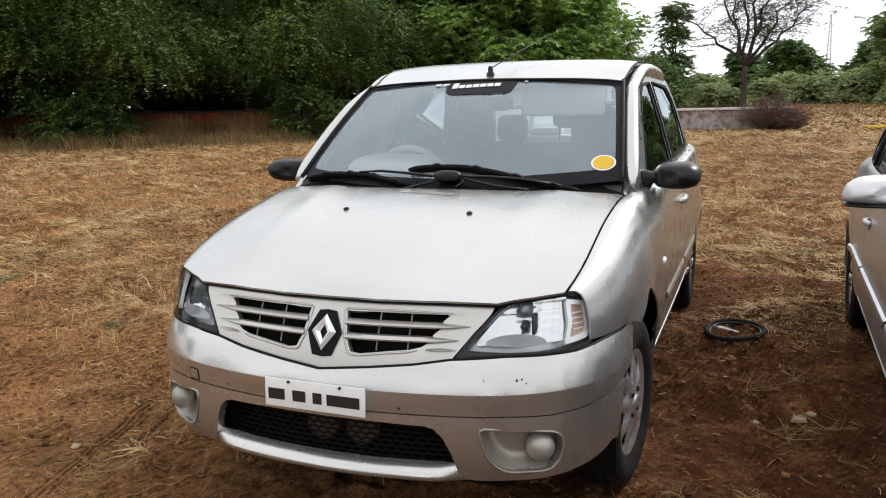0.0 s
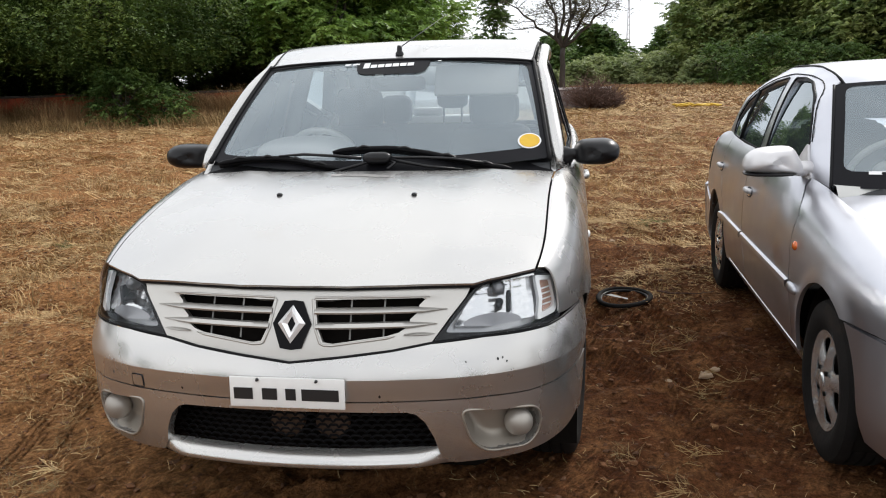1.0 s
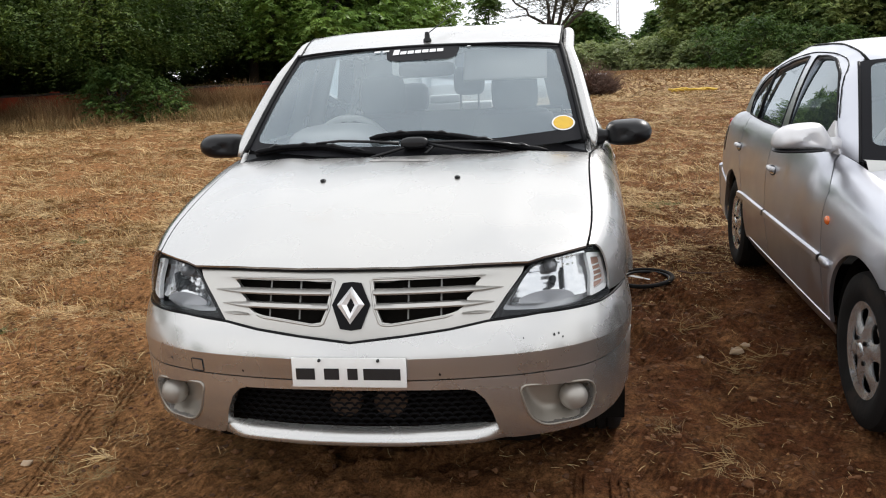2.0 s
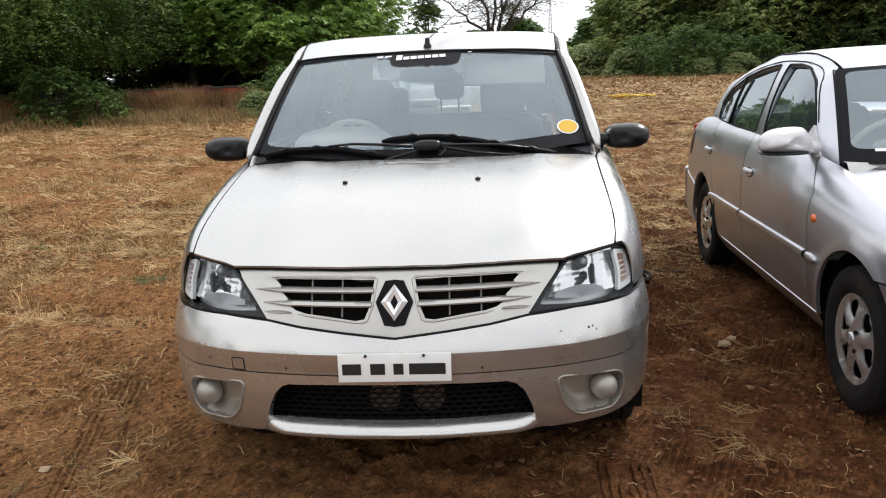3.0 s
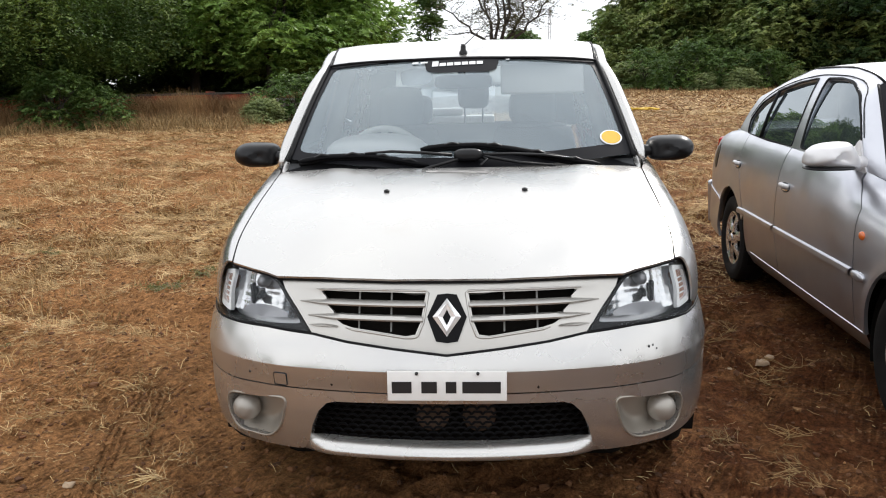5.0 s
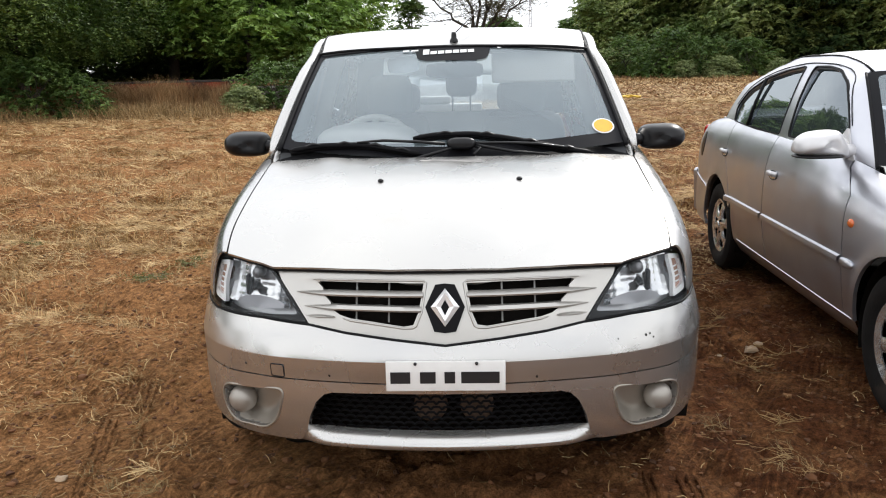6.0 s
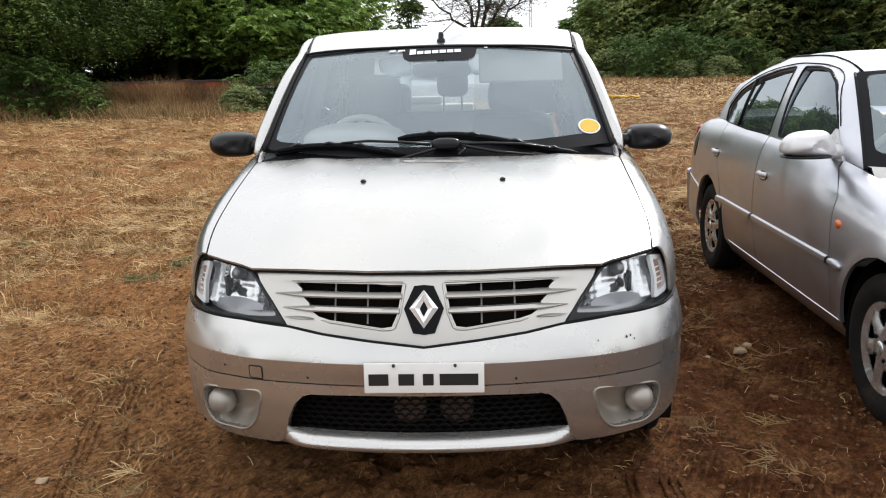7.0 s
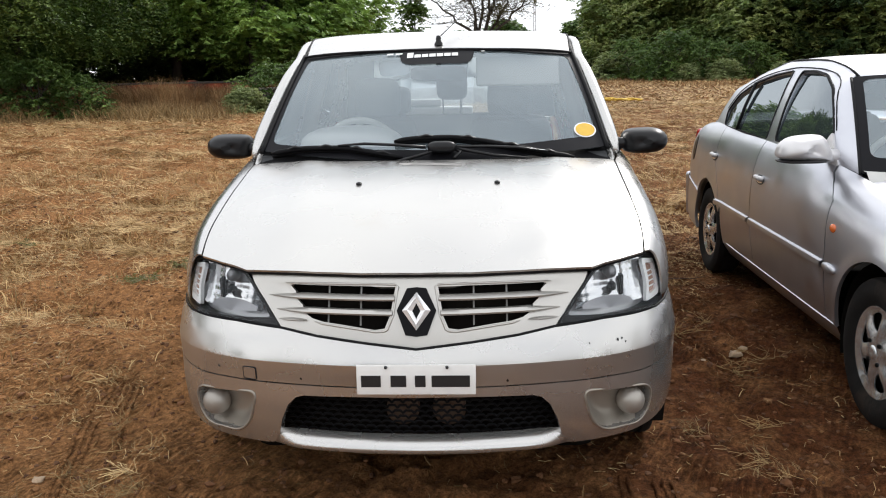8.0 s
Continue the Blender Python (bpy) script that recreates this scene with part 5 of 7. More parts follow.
    part("scuttle_panel", Geo().grid(lambda x, t: (x, 1.11 + 0.21 * (x / 0.67) ** 2 + 0.13 * t, 0.885 - 0.035 * (x / 0.67) ** 2 + 0.04 * t), steps(-0.68, 0.68, 20), steps(0, 1, 3)), black_plastic, car)
    nose_f = lambda x, v: (x, 0.0 + 0.27 * (abs(x) / 0.80) ** 2.8 + curve((0.2, 0.06), (0.3, 0.015), (0.45, 0.0), (0.55, 0.015), (0.62, 0.05), (0.72, 0.10))(v), v)
    low = part("front_bumper", panel(mirrored([(0, 0.56), (0.55, 0.565), (0.722, 0.574), (0.728, 0.50), (0.726, 0.30), (0.715, 0.225), (0, 0.205)]), nose_f, (0, -1, 0), 0.05, [rounded([(-0.42, 0.27), (0.42, 0.27), (0.38, 0.37), (-0.38, 0.37)], 0.03)], 0.03), silver, car)
    # near-black sheet standing in for the intake's shaded depth
    part("intake_backing", Geo().box((0, 0.12, 0.32), (0.95, 0.02, 0.2)), dark_void, low)
    part("grille", panel(rounded([(-0.26, 0.60), (0.26, 0.60), (0.30, 0.685), (-0.30, 0.685)], 0.02), nose_f, (0, -1, 0), 0.05, (), 0.02), black_plastic, car)
    side_bump = lambda y, v: (sx(y) + 0.004 - 0.03 * max(0, (0.34 - v) / 0.14) ** 2, y, v)
    for s in (-1, 1):
        out = (s, 0, 0.2)
        fn = flank if s > 0 else flip_x(flank)
        cab = cabin if s > 0 else flip_x(cabin)
        part("headlamp", panel(rounded([(s * 0.33, 0.60), (s * 0.70, 0.60), (s * 0.72, 0.69), (s * 0.40, 0.695)], 0.025), nose_f, (s * 0.3, -1, 0), 0.04, (), 0.03), reflector, car)
        sb = side_bump if s > 0 else flip_x(side_bump)
        part("bumper_corner", panel([(0.205, 0.575), (0.40, 0.572), (0.578, 0.560)] + arc(hf, hz, 0.350, 127, 168, 8) + [(0.44, 0.225), (0.22, 0.225)], sb, out, 0.04, (), 0.02), silver, car)
        wing = part("front_wing", panel([(0.24, 0.998), (0.6, 0.998), (1.0, 0.998), (1.40, 0.998), (1.50, 0.995), (1.47, 0.93), (1.40, 0.86), (1.31, 0.78), (1.285, 0.6), (1.285, 0.272), (1.172, 0.272)] + arc(hf, hz, 0.345, -1, 124, 20) + [(0.56, 0.570), (0.40, 0.582), (0.24, 0.585)], fn, out, 0.022, (), 0.015), silver, car)
        ind = flank(1.225, 0.675)
        part("side_indicator", Geo().ball((s * (ind[0] + 0.001), 1.225, 0.682), (0.012, 0.026, 0.019), 12, 8), amber, wing)
        fd = part("front_door", panel([(1.292, 0.272), (1.292, 0.6), (1.318, 0.78), (1.41, 0.86), (1.48, 0.93), (1.51, 0.995), (1.6, 0.998), (2.33, 0.998), (2.33, 0.5), (2.30, 0.268)], fn, out, 0.045, (), 0.012), silver, car)
        rd = part("rear_door", panel([(2.31, 0.268), (2.338, 0.5), (2.338, 0.998), (3.16, 0.998), (3.13, 0.75), (3.02, 0.62), (2.93, 0.48), (2.90, 0.262)], fn, out, 0.045, (), 0.012), silver, car)
        part("rear_quarter", panel([(3.168, 0.998), (3.6, 0.998), (4.16, 0.998), (4.18, 0.62), (4.16, 0.50), (3.66, 0.48)] + arc(hr, hz, 0.345, 38, 150, 16) + [(2.94, 0.48), (3.03, 0.62), (3.138, 0.75)], fn, out, 0.045, (), 0.015), silver, car)
        part("rear_bumper_corner", panel([(3.60, 0.512), (3.9, 0.545), (4.06, 0.565), (4.06, 0.25), (3.62, 0.225)] + arc(hr, hz, 0.346, -9, 38, 8), sb, out, 0.04, (), 0.02), silver, car)
        part("fuel_flap", panel([(3.80 + 0.055 * math.cos(2 * math.pi * i / 20), 0.74 + 0.075 * math.sin(2 * math.pi * i / 20)) for i in range(20)], lifted(fn, 0.003, out), out, 0.03, (), 0.006), silver if s > 0 else black_plastic, car)
        sill = Geo(40).grid(lambda y, k: (s * (sx(y) - (0.040, 0.031, 0.041, 0.08, 0.13)[k]), y, (0.276, 0.268, 0.244, 0.185, 0.17)[k]), steps(1.168, 2.92, 16), list(range(5)), s > 0)
        part("sill", sill, silver, car)
        for door, y0, y1, hy in ((fd, 1.30, 2.318, 2.20), (rd, 2.35, 3.01, 3.15)):
            mould = Geo(40).grid(lambda y, k: (s * (flank(y, 0.51)[0] + (0.0, 0.013, 0.016, 0.014, 0.0)[k]), y, (0.530, 0.524, 0.51, 0.496, 0.488)[k]), steps(y0, y1, 14), list(range(5)), s > 0)
            part("side_moulding", mould, silver, door)
            zc = 0.757 if hy < 2.5 else 0.785
            vc = zm
            while flank(hy, vc)[2] < zc:
                vc += 0.002
            oval = lambda a, b, dz=0.0: [(hy + a * math.cos(2 * math.pi * k / 24), vc + dz + b * math.sin(2 * math.pi * k / 24)) for k in range(24)]
            cup = part("handle_recess", panel(oval(0.066, 0.026), lifted(fn, 0.002, out), out, 0.03, (), 0.003), dark_trim, door)
            part("recess_bowl", panel(oval(0.056, 0.017, -0.002), lifted(fn, 0.004, out), out, 0.03, (), 0.002), cover_silver, cup)
            hx = flank(hy, vc)
            part("door_handle", Geo().tube([(s * (hx[0] + 0.002), hy - 0.058, zc + 0.010), (s * (hx[0] + 0.018), hy - 0.03, zc + 0.012), (s * (hx[0] + 0.018), hy + 0.03, zc + 0.012), (s * (hx[0] + 0.002), hy + 0.058, zc + 0.010)], 0.012, 8, 1.2), mirror_shell, cup)
        tip = Geo().ball((s * (flank(1.24, 0.51)[0] + 0.001), 1.235, 0.508), (0.016, 0.065, 0.021), 12, 8, 0.8)
        part("side_moulding", tip, silver, wing)
        # pillars and window frames in one pressing, rounded over to the windscreen and the roof
        sc = flip_x(shoulder) if s < 0 else shoulder
        loop = [tuple(screen_f(0.985, t)[1:]) for t in steps(1.0, 0.0, 12)] + [(1.45, ez(1.45)), (1.62, ez(1.62)), (2.2, 0.952), (3.0, 0.972), (3.55, 0.985), (3.42, 1.10), (3.26, 1.235), (3.14, roof_edge_z(3.14))] + [(y, roof_edge_z(y)) for y in steps(3.05, 1.84, 16)]
        wf = rounded([(1.585, 0.967), (1.80, 0.967), (2.212, 0.964), (2.258, 1.148), (2.278, 1.323), (2.08, 1.321), (1.93, 1.303), (1.80, 1.248), (1.69, 1.147), (1.60, 1.05)], 0.03, 3)
        wr = rounded([(2.345, 0.962), (2.74, 0.966), (3.25, 0.982), (3.29, 1.07), (3.15, 1.177), (2.90, 1.259), (2.65, 1.302), (2.392, 1.325), (2.36, 1.13)], 0.03, 3)
        part("door_frame", panel(loop, sc, out, 0.028, [wf, wr], 0.02), silver, car)
        tilted = lambda y, z: (lambda p: (p[0] - s * (0.004 + 0.055 * (z - 1.13)), p[1], p[2]))(cab(y, z))
        window_pane(car, "front_door_glass", wf, cab, out, dark_glass, 0.006, "", tilted)
        rg = window_pane(car, "rear_door_glass", wr, cab, out, dark_glass, 0.006, "", tilted)
        q = lifted(cab, 0.004, out)
        part("quarter_bar", Geo().tube([q(2.92, 0.972), q(2.92, 1.11), q(2.912, 1.252)], 0.010, 6), seal, rg)
        over = lifted(sc, 0.001, out)
        door_top = curve((1.594, 1.06), (1.682, 1.154), (1.793, 1.257), (1.927, 1.314), (2.09, 1.334), (2.35, 1.340), (2.65, 1.318), (2.91, 1.274), (3.16, 1.194), (3.31, 1.085))
        part("door_gap", Geo().tube([over(y, door_top(y)) for y in steps(1.594, 3.31, 44)], 0.0026, 6), seal, car)
        part("screen_seal", Geo().tube([Vector(screen_f(0.985 * s, t)) + Vector((0, -0.002, 0.003)) for t in steps(0, 0.965, 14)], 0.0065, 6), seal, car)
        shell = wing_mirror(car, (s * 0.880, 1.475, 0.992), (0.124, 0.085, 0.060), s, mirror_shell, [(1.0, -0.95), (1.0, -0.35), (0.62, 0.98), (0.1, 1.0), (-0.55, 0.86), (-0.9, 0.35), (-1.0, -0.35), (-0.9, -0.72), (-0.1, -0.92), (0.8, -1.0)], "satin silver wing mirror with a slanted inner edge")
        part("mirror_base", Geo().ball((s * 0.892, 1.470, 0.940), (0.106, 0.078, 0.010), 24, 8, 0.7), black_plastic, shell)
        part("mirror_foot", panel(rounded([(1.495, 0.905), (1.60, 0.915), (1.645, 0.972), (1.60, 1.055)], 0.02, 3), lifted(sc, 0.010, out), out, 0.03, (), 0.010), mirror_shell, shell)
        part("mirror_arm", Geo().tube([(s * 0.675, 1.57, 0.945), (s * 0.74, 1.54, 0.950), (s * 0.80, 1.50, 0.958)], [0.044, 0.036, 0.034], 12, 0.9), mirror_shell, shell)
        for hub in (hf, hr):
            wheel(car, s * 0.728, hub, hz, s, 0.288, 0.176, 6, 0.175)
            well = Geo().grid(lambda a, x: (s * x, hub + 0.342 * math.cos(a), hz + 0.342 * math.sin(a)), steps(-0.35, math.pi + 0.35, 20), [0.48, 0.62, 0.79], s > 0)
            well.add([(s * 0.48, hub + 0.342 * math.cos(a), hz + 0.342 * math.sin(a)) for a in steps(-0.35, math.pi + 0.35, 20)], [tuple(range(21))])
            part("wheel_arch_liner", well, dark_void, car)
    roof = part("roof", panel([(-0.965, 1.715), (0, 1.712), (0.965, 1.715), (0.965, 2.4), (0.965, 3.1), (0, 3.14), (-0.965, 3.1), (-0.965, 2.4)], roof_f, up, 0.05, (), 0.02), silver, car)
    part("roof_lining", Geo().grid(lambda a, y: (lambda p: (p[0], p[1], p[2] - 0.035))(roof_f(a, y)), steps(-0.94, 0.94, 8), steps(1.75, 3.1, 10), True), pale_trim, roof)
    for s in (-1, 1):
        part("roof_gutter", Geo().tube([roof_f(0.968 * s, y) for y in steps(1.725, 3.1, 16)], 0.0060, 6), seal, roof)
    loop = rounded([(-0.985, 0.0), (0, -0.03), (0.985, 0.0), (0.985, 0.98), (0, 0.99), (-0.985, 0.98)], 0.05)
    glass = part("windscreen", panel(loop, screen_f, (0, -1, 0.6), 0.07, (), 0), screen_glass, car)
    glass.visible_shadow = False
    view = rounded([(-0.925, 0.13), (0, 0.08), (0.925, 0.13), (0.91, 0.94), (0, 0.95), (-0.91, 0.94)], 0.07, 4)
    part("screen_border", panel(loop, lifted(screen_f, 0.0025, (0, -1, 1)), (0, -1, 0.6), 0.05, [view], 0), frit, glass)
    slip = lifted(screen_f, 0.004, (0, -1, 1))
    part("paper_slip", Geo().add([slip(a, t) for a, t in ((-0.80, 0.10), (-0.56, 0.09), (-0.56, 0.115), (-0.80, 0.125))], [(0, 1, 2, 3)]), white_paper, glass)
    tail_f = lambda x, v: (x, 4.22 - 0.16 * (abs(x) / 0.75) ** 2.6 - 0.14 * max(0, v - 0.6), v)
    part("rear_bumper", panel(rounded([(-0.78, 0.25), (0.78, 0.25), (0.80, 0.58), (-0.80, 0.58)], 0.03), tail_f, (0, 1, 0), 0.05, (), 0.03), silver, car)
    part("boot_lid", panel([(-0.60, 0.59), (0.60, 0.59), (0.58, 0.955), (-0.58, 0.955)], tail_f, (0, 1, 0), 0.05, (), 0.02), silver, car)
    part("boot_deck", panel([(-0.70, 3.50), (0.70, 3.50), (0.62, 4.17), (-0.62, 4.17)], lambda x, y: (x, y, 0.992 - 0.10 * max(0, (y - 3.5) / 0.67) ** 1.4 - 0.03 * (x / 0.64) ** 2), up, 0.05, (), 0.02), silver, car)
    rwin = part("rear_window", panel(rounded([(-0.96, 0.02), (0.96, 0.02), (0.96, 0.98), (-0.96, 0.98)], 0.05), lambda x, t: (x * (0.65 - 0.12 * t), 3.56 - 0.44 * t, 0.99 + 0.33 * t - 0.02 * x * x), (0, 1, 0.5), 0.08, (), 0), screen_glass, car)
    rwin.visible_shadow = False
    for s in (-1, 1):
        part("tail_lamp", panel(rounded([(s * 0.61, 0.64), (s * 0.76, 0.64), (s * 0.73, 0.90), (s * 0.60, 0.92)], 0.02), tail_f, (0, 1, 0), 0.04, (), 0.03), red_lens, car)
        part("door_lining", Geo().grid(lambda y, z: (s * (0.74 - 0.03 * (z - 0.3)), y, z), steps(1.62, 3.1, 6), steps(0.28, 0.92, 4)), dark_trim, car)
    part("floor_pan", Geo().box((0, 2.15, 0.245), (1.44, 3.5, 0.06), 0.02).box((0, 0.75, 0.40), (0.95, 0.8, 0.45), 0.05).box((0, 3.8, 0.62), (1.2, 0.5, 0.56), 0.06), dark_void, car)
    dash = Geo().grid(lambda x, k: (x, (1.26, 1.30, 1.42, 1.56, 1.62, 1.62)[k] + 0.05 * (x / 0.66) ** 2, (0.86, 0.90, 0.905, 0.885, 0.82, 0.55)[k]), steps(-0.66, 0.66, 16), list(range(6)))
    part("dashboard", dash, pale_trim, car)
    steering(car, -0.34, 1.70, 0.90, -62, 0.18, pale_trim)
    seat(car, -0.34, 2.05, 0.42, 0.24)
    seat(car, 0.34, 2.05, 0.42, 0.24)
    bench = Geo().ball((0, 2.85, 0.48), (0.58, 0.25, 0.09), 18, 10, 0.5)
    bench.grid(lambda u, v: (math.copysign(abs(math.cos(u)) ** 0.4, math.cos(u)) * 0.58, 3.06 + v * 0.16 + math.sin(u) * 0.07, 0.50 + 0.48 * v), [2 * math.pi * i / 20 for i in range(20)], steps(0, 1, 8), False, True)
    part("rear_bench", bench, grey_cloth, car)


silver_saloon()

# ---- ground ----


def ground_z(x, y):
    d = math.hypot(x - 0.8, y + 1.0)
    return 0.32 * smooth01((d - 7) / 16) + 0.45 * smooth01((d - 22) / 34)


# tyre prints: a point, sideways drift a metre, and the stretch of y that they cover
PRINTS = ((-1.21, 0.35, -0.27, -1.2, 1.35), (0.74, 0.45, 0.04, -1.2, 0.42), (-0.62, 0.2, 0.10, -1.2, 0.1))


def soil_z(x, y):
    """The field with its shallow furrows, clods and wheel ruts."""
    z = ground_z(x, y)
    d = math.hypot(x - 0.8, y + 1.0)
    amp = 1.0 if d < 14 else max(0.0, 1 - (d - 14) / 12)
    if amp:
        calm = 1.0
        for hx, hy in ((0.74, 0.82), (-0.74, 0.82), (0.74, 3.45), (-0.74, 3.45), (1.75, 0.8), (1.82, 3.24), (3.2, 0.76), (3.28, 3.2)):
            calm = min(calm, smooth01((math.hypot(x - hx, y - hy) - 0.12) / 0.4))
        for x0, y0, drift, low_y, high_y in PRINTS:
            if low_y - 0.1 < y < high_y + 0.1:
                calm = min(calm, 0.12 + 0.88 * smooth01((abs(x - x0 - (y - y0) * drift) - 0.08) / 0.12))
        n1 = noise.fractal(Vector((x * 0.9, y * 0.9, 0.3)), 1.0, 2.0, 4)
        n2 = noise.fractal(Vector((x * 4.2, y * 4.2, 5.3)), 0.9, 2.0, 4)
        row = math.sin((y * 0.93 + x * 0.30) * 2 * math.pi / 0.85 + 2.2 * noise.noise(Vector((x * 0.35, y * 0.35, 9))))
        field = smooth01((y - 0.6 + max(0, -x - 1.5)) / 2.5)
        lumps = noise.noise(Vector((x * 9, y * 9, 2.2)))
        fine = noise.fractal(Vector((x * 17, y * 17, 4.4)), 0.8, 2.0, 2)
        torn = 0.35 + 0.65 * smooth01(0.5 + 1.6 * noise.noise(Vector((x * 1.3, y * 1.3, 11.0))))
        z += amp * (0.026 * n1 + 0.033 * n2 + 0.026 * row * field + torn * (0.060 * max(0.0, lumps) + 0.031 * fine)) * (0.25 + 0.75 * calm) - 0.014
    return z


def axis_steps(near, fine, far, grow):
    out, v, s = [0.0], 0.0, fine
    while v < far:
        if v > near:
            s *= grow
        v += s
        out.append(v)
    return out


gx = [-v - 0.9 for v in reversed(axis_steps(4.0, 0.029, 700, 1.055)[1:])] + [v - 0.9 for v in axis_steps(3.6, 0.029, 700, 1.06)]
gy = [-v + 0.0 for v in reversed(axis_steps(1.4, 0.029, 500, 1.14)[1:])] + [v + 0.0 for v in axis_steps(5.0, 0.029, 900, 1.05)]
gv = [(x, y, soil_z(x, y)) for x in gx for y in gy]
gn = len(gy)
gf = [(i * gn + j, (i + 1) * gn + j, (i + 1) * gn + j + 1, i * gn + j + 1) for i in range(len(gx) - 1) for j in range(gn - 1)]
ground = obj_from("ground", gv, gf, soil)
tagged(ground, "red-brown tilled field soil strewn with dry straw", "ground", kind="structure")

def tyre_prints():
    """Ribs of soil squeezed up between the tread blocks of tyres, broken where the print has crumbled."""
    rng = random.Random(24)
    g = Geo()
    for x0, y0, drift, low_y, high_y in PRINTS:
        for k in range(-3, 4):
            y, run = low_y, []
            while y < high_y:
                keep = noise.noise(Vector((x0 * 3 + k * 0.35, y * 2.6, 1.7))) > -0.12
                if keep:
                    x = x0 + (y - y0) * drift + k * 0.029 + rng.uniform(-0.0015, 0.0015)
                    run.append((x, y, soil_z(x, y) + 0.0015))
                if (not keep or y + 0.03 >= high_y) and len(run) > 2:
                    g.tube(run, [0.003] + [rng.uniform(0.0065, 0.0095) for _ in run[2:]] + [0.003], 5)
                if not keep:
                    run = []
                y += 0.03
    tagged(obj_from("tyre_print", g.v, g.f, soil), "ribbed tyre prints pressed into the red soil", "tyre print", kind="stuff")


tyre_prints()

# ---- litter on the field ----


def straw_share(x, y):
    """How thickly the straw lies: thin on the trodden soil by the cars, thick on the field behind."""
    base = 0.08 + 0.26 * smooth01((-x - 0.8) / 1.3) + 0.81 * smooth01((y - 1.0 + 0.9 * max(0.0, -x - 1.2) - 0.5 * smooth01((x - 0.5) / 1.5)) / 3.6)
    n = noise.fractal(Vector((x * 0.8, y * 0.8, 3.1)), 1.0, 2.0, 3) + 0.6 * noise.noise(Vector((x * 2.6, y * 2.6, 7.7)))
    return base * min(1.0, max(0.03, 0.45 + 1.0 * n))


def strands(name, seed, count, region, length, width, share, mat, rise, label, curl=0.9):
    """Many thin bent stalks lying on the ground, as one mesh."""
    rng = random.Random(seed)
    v, f = [], []
    made = 0
    while made < count:
        x, y = region(rng)
        if rng.random() > share(x, y):
            made += 0.05
            continue
        made += 1
        z = soil_z(x, y)
        a, ln = rng.uniform(0, 2 * math.pi), rng.uniform(*length)
        w, tilt = rng.uniform(*width) * max(1.0, math.hypot(x - 0.5, y + 2) / 5.0), rng.uniform(*rise)
        o = len(v)
        turn = rng.uniform(-curl, curl) * 2
        px, py, pz = x, y, z + 0.003
        k = 3
        for i in range(k):
            c, s = math.cos(a), math.sin(a)
            v.append((px - s * w, py + c * w, pz))
            v.append((px + s * w, py - c * w, pz + w * 0.8))
            px, py = px + c * ln / k, py + s * ln / k
            pz += ln / k * tilt
            pz = max(pz, z - 0.004) if tilt > 0 else z + 0.003 + rng.uniform(0, 0.012)
            a += turn / k
            tilt *= rng.uniform(0.2, 1.1)
        for i in range(k - 1):
            q = o + 2 * i
            f.append((q, q + 2, q + 3, q + 1))
    return tagged(obj_from(name, v, f, mat, False), label, "straw", kind="stuff")


def near_field(rng):
    return rng.uniform(-6.5, 4.5), rng.uniform(-1.6, 6.5)


def far_field(rng):
    d = 6 + 20 * rng.random() ** 0.9
    a = rng.uniform(-0.95, 0.50)
    return 0.8 + d * math.sin(a), -1.5 + d * math.cos(a)


strands("straw_litter", 11, 95000, near_field, (0.015, 0.10), (0.0005, 0.0013), straw_share, straw_mat, (-0.3, 0.45), "pale dry straw stalks scattered over the soil", 1.6)
strands("straw_litter", 12, 85000, far_field, (0.07, 0.26), (0.0007, 0.0017), lambda x, y: 0.35 + 0.65 * straw_share(x, y), straw_mat, (-0.2, 0.6), "pale dry straw stalks lying thick on the field")


def edge_field(rng):
    d, a = rng.uniform(24, 47), rng.uniform(-0.35, 0.60)
    return 0.8 + d * math.sin(a), -1.5 + d * math.cos(a)


strands("straw_litter", 13, 30000, edge_field, (0.12, 0.40), (0.0012, 0.0024), lambda x, y: 0.75, straw_mat, (-0.2, 0.6), "pale dry straw on the far part of the field")


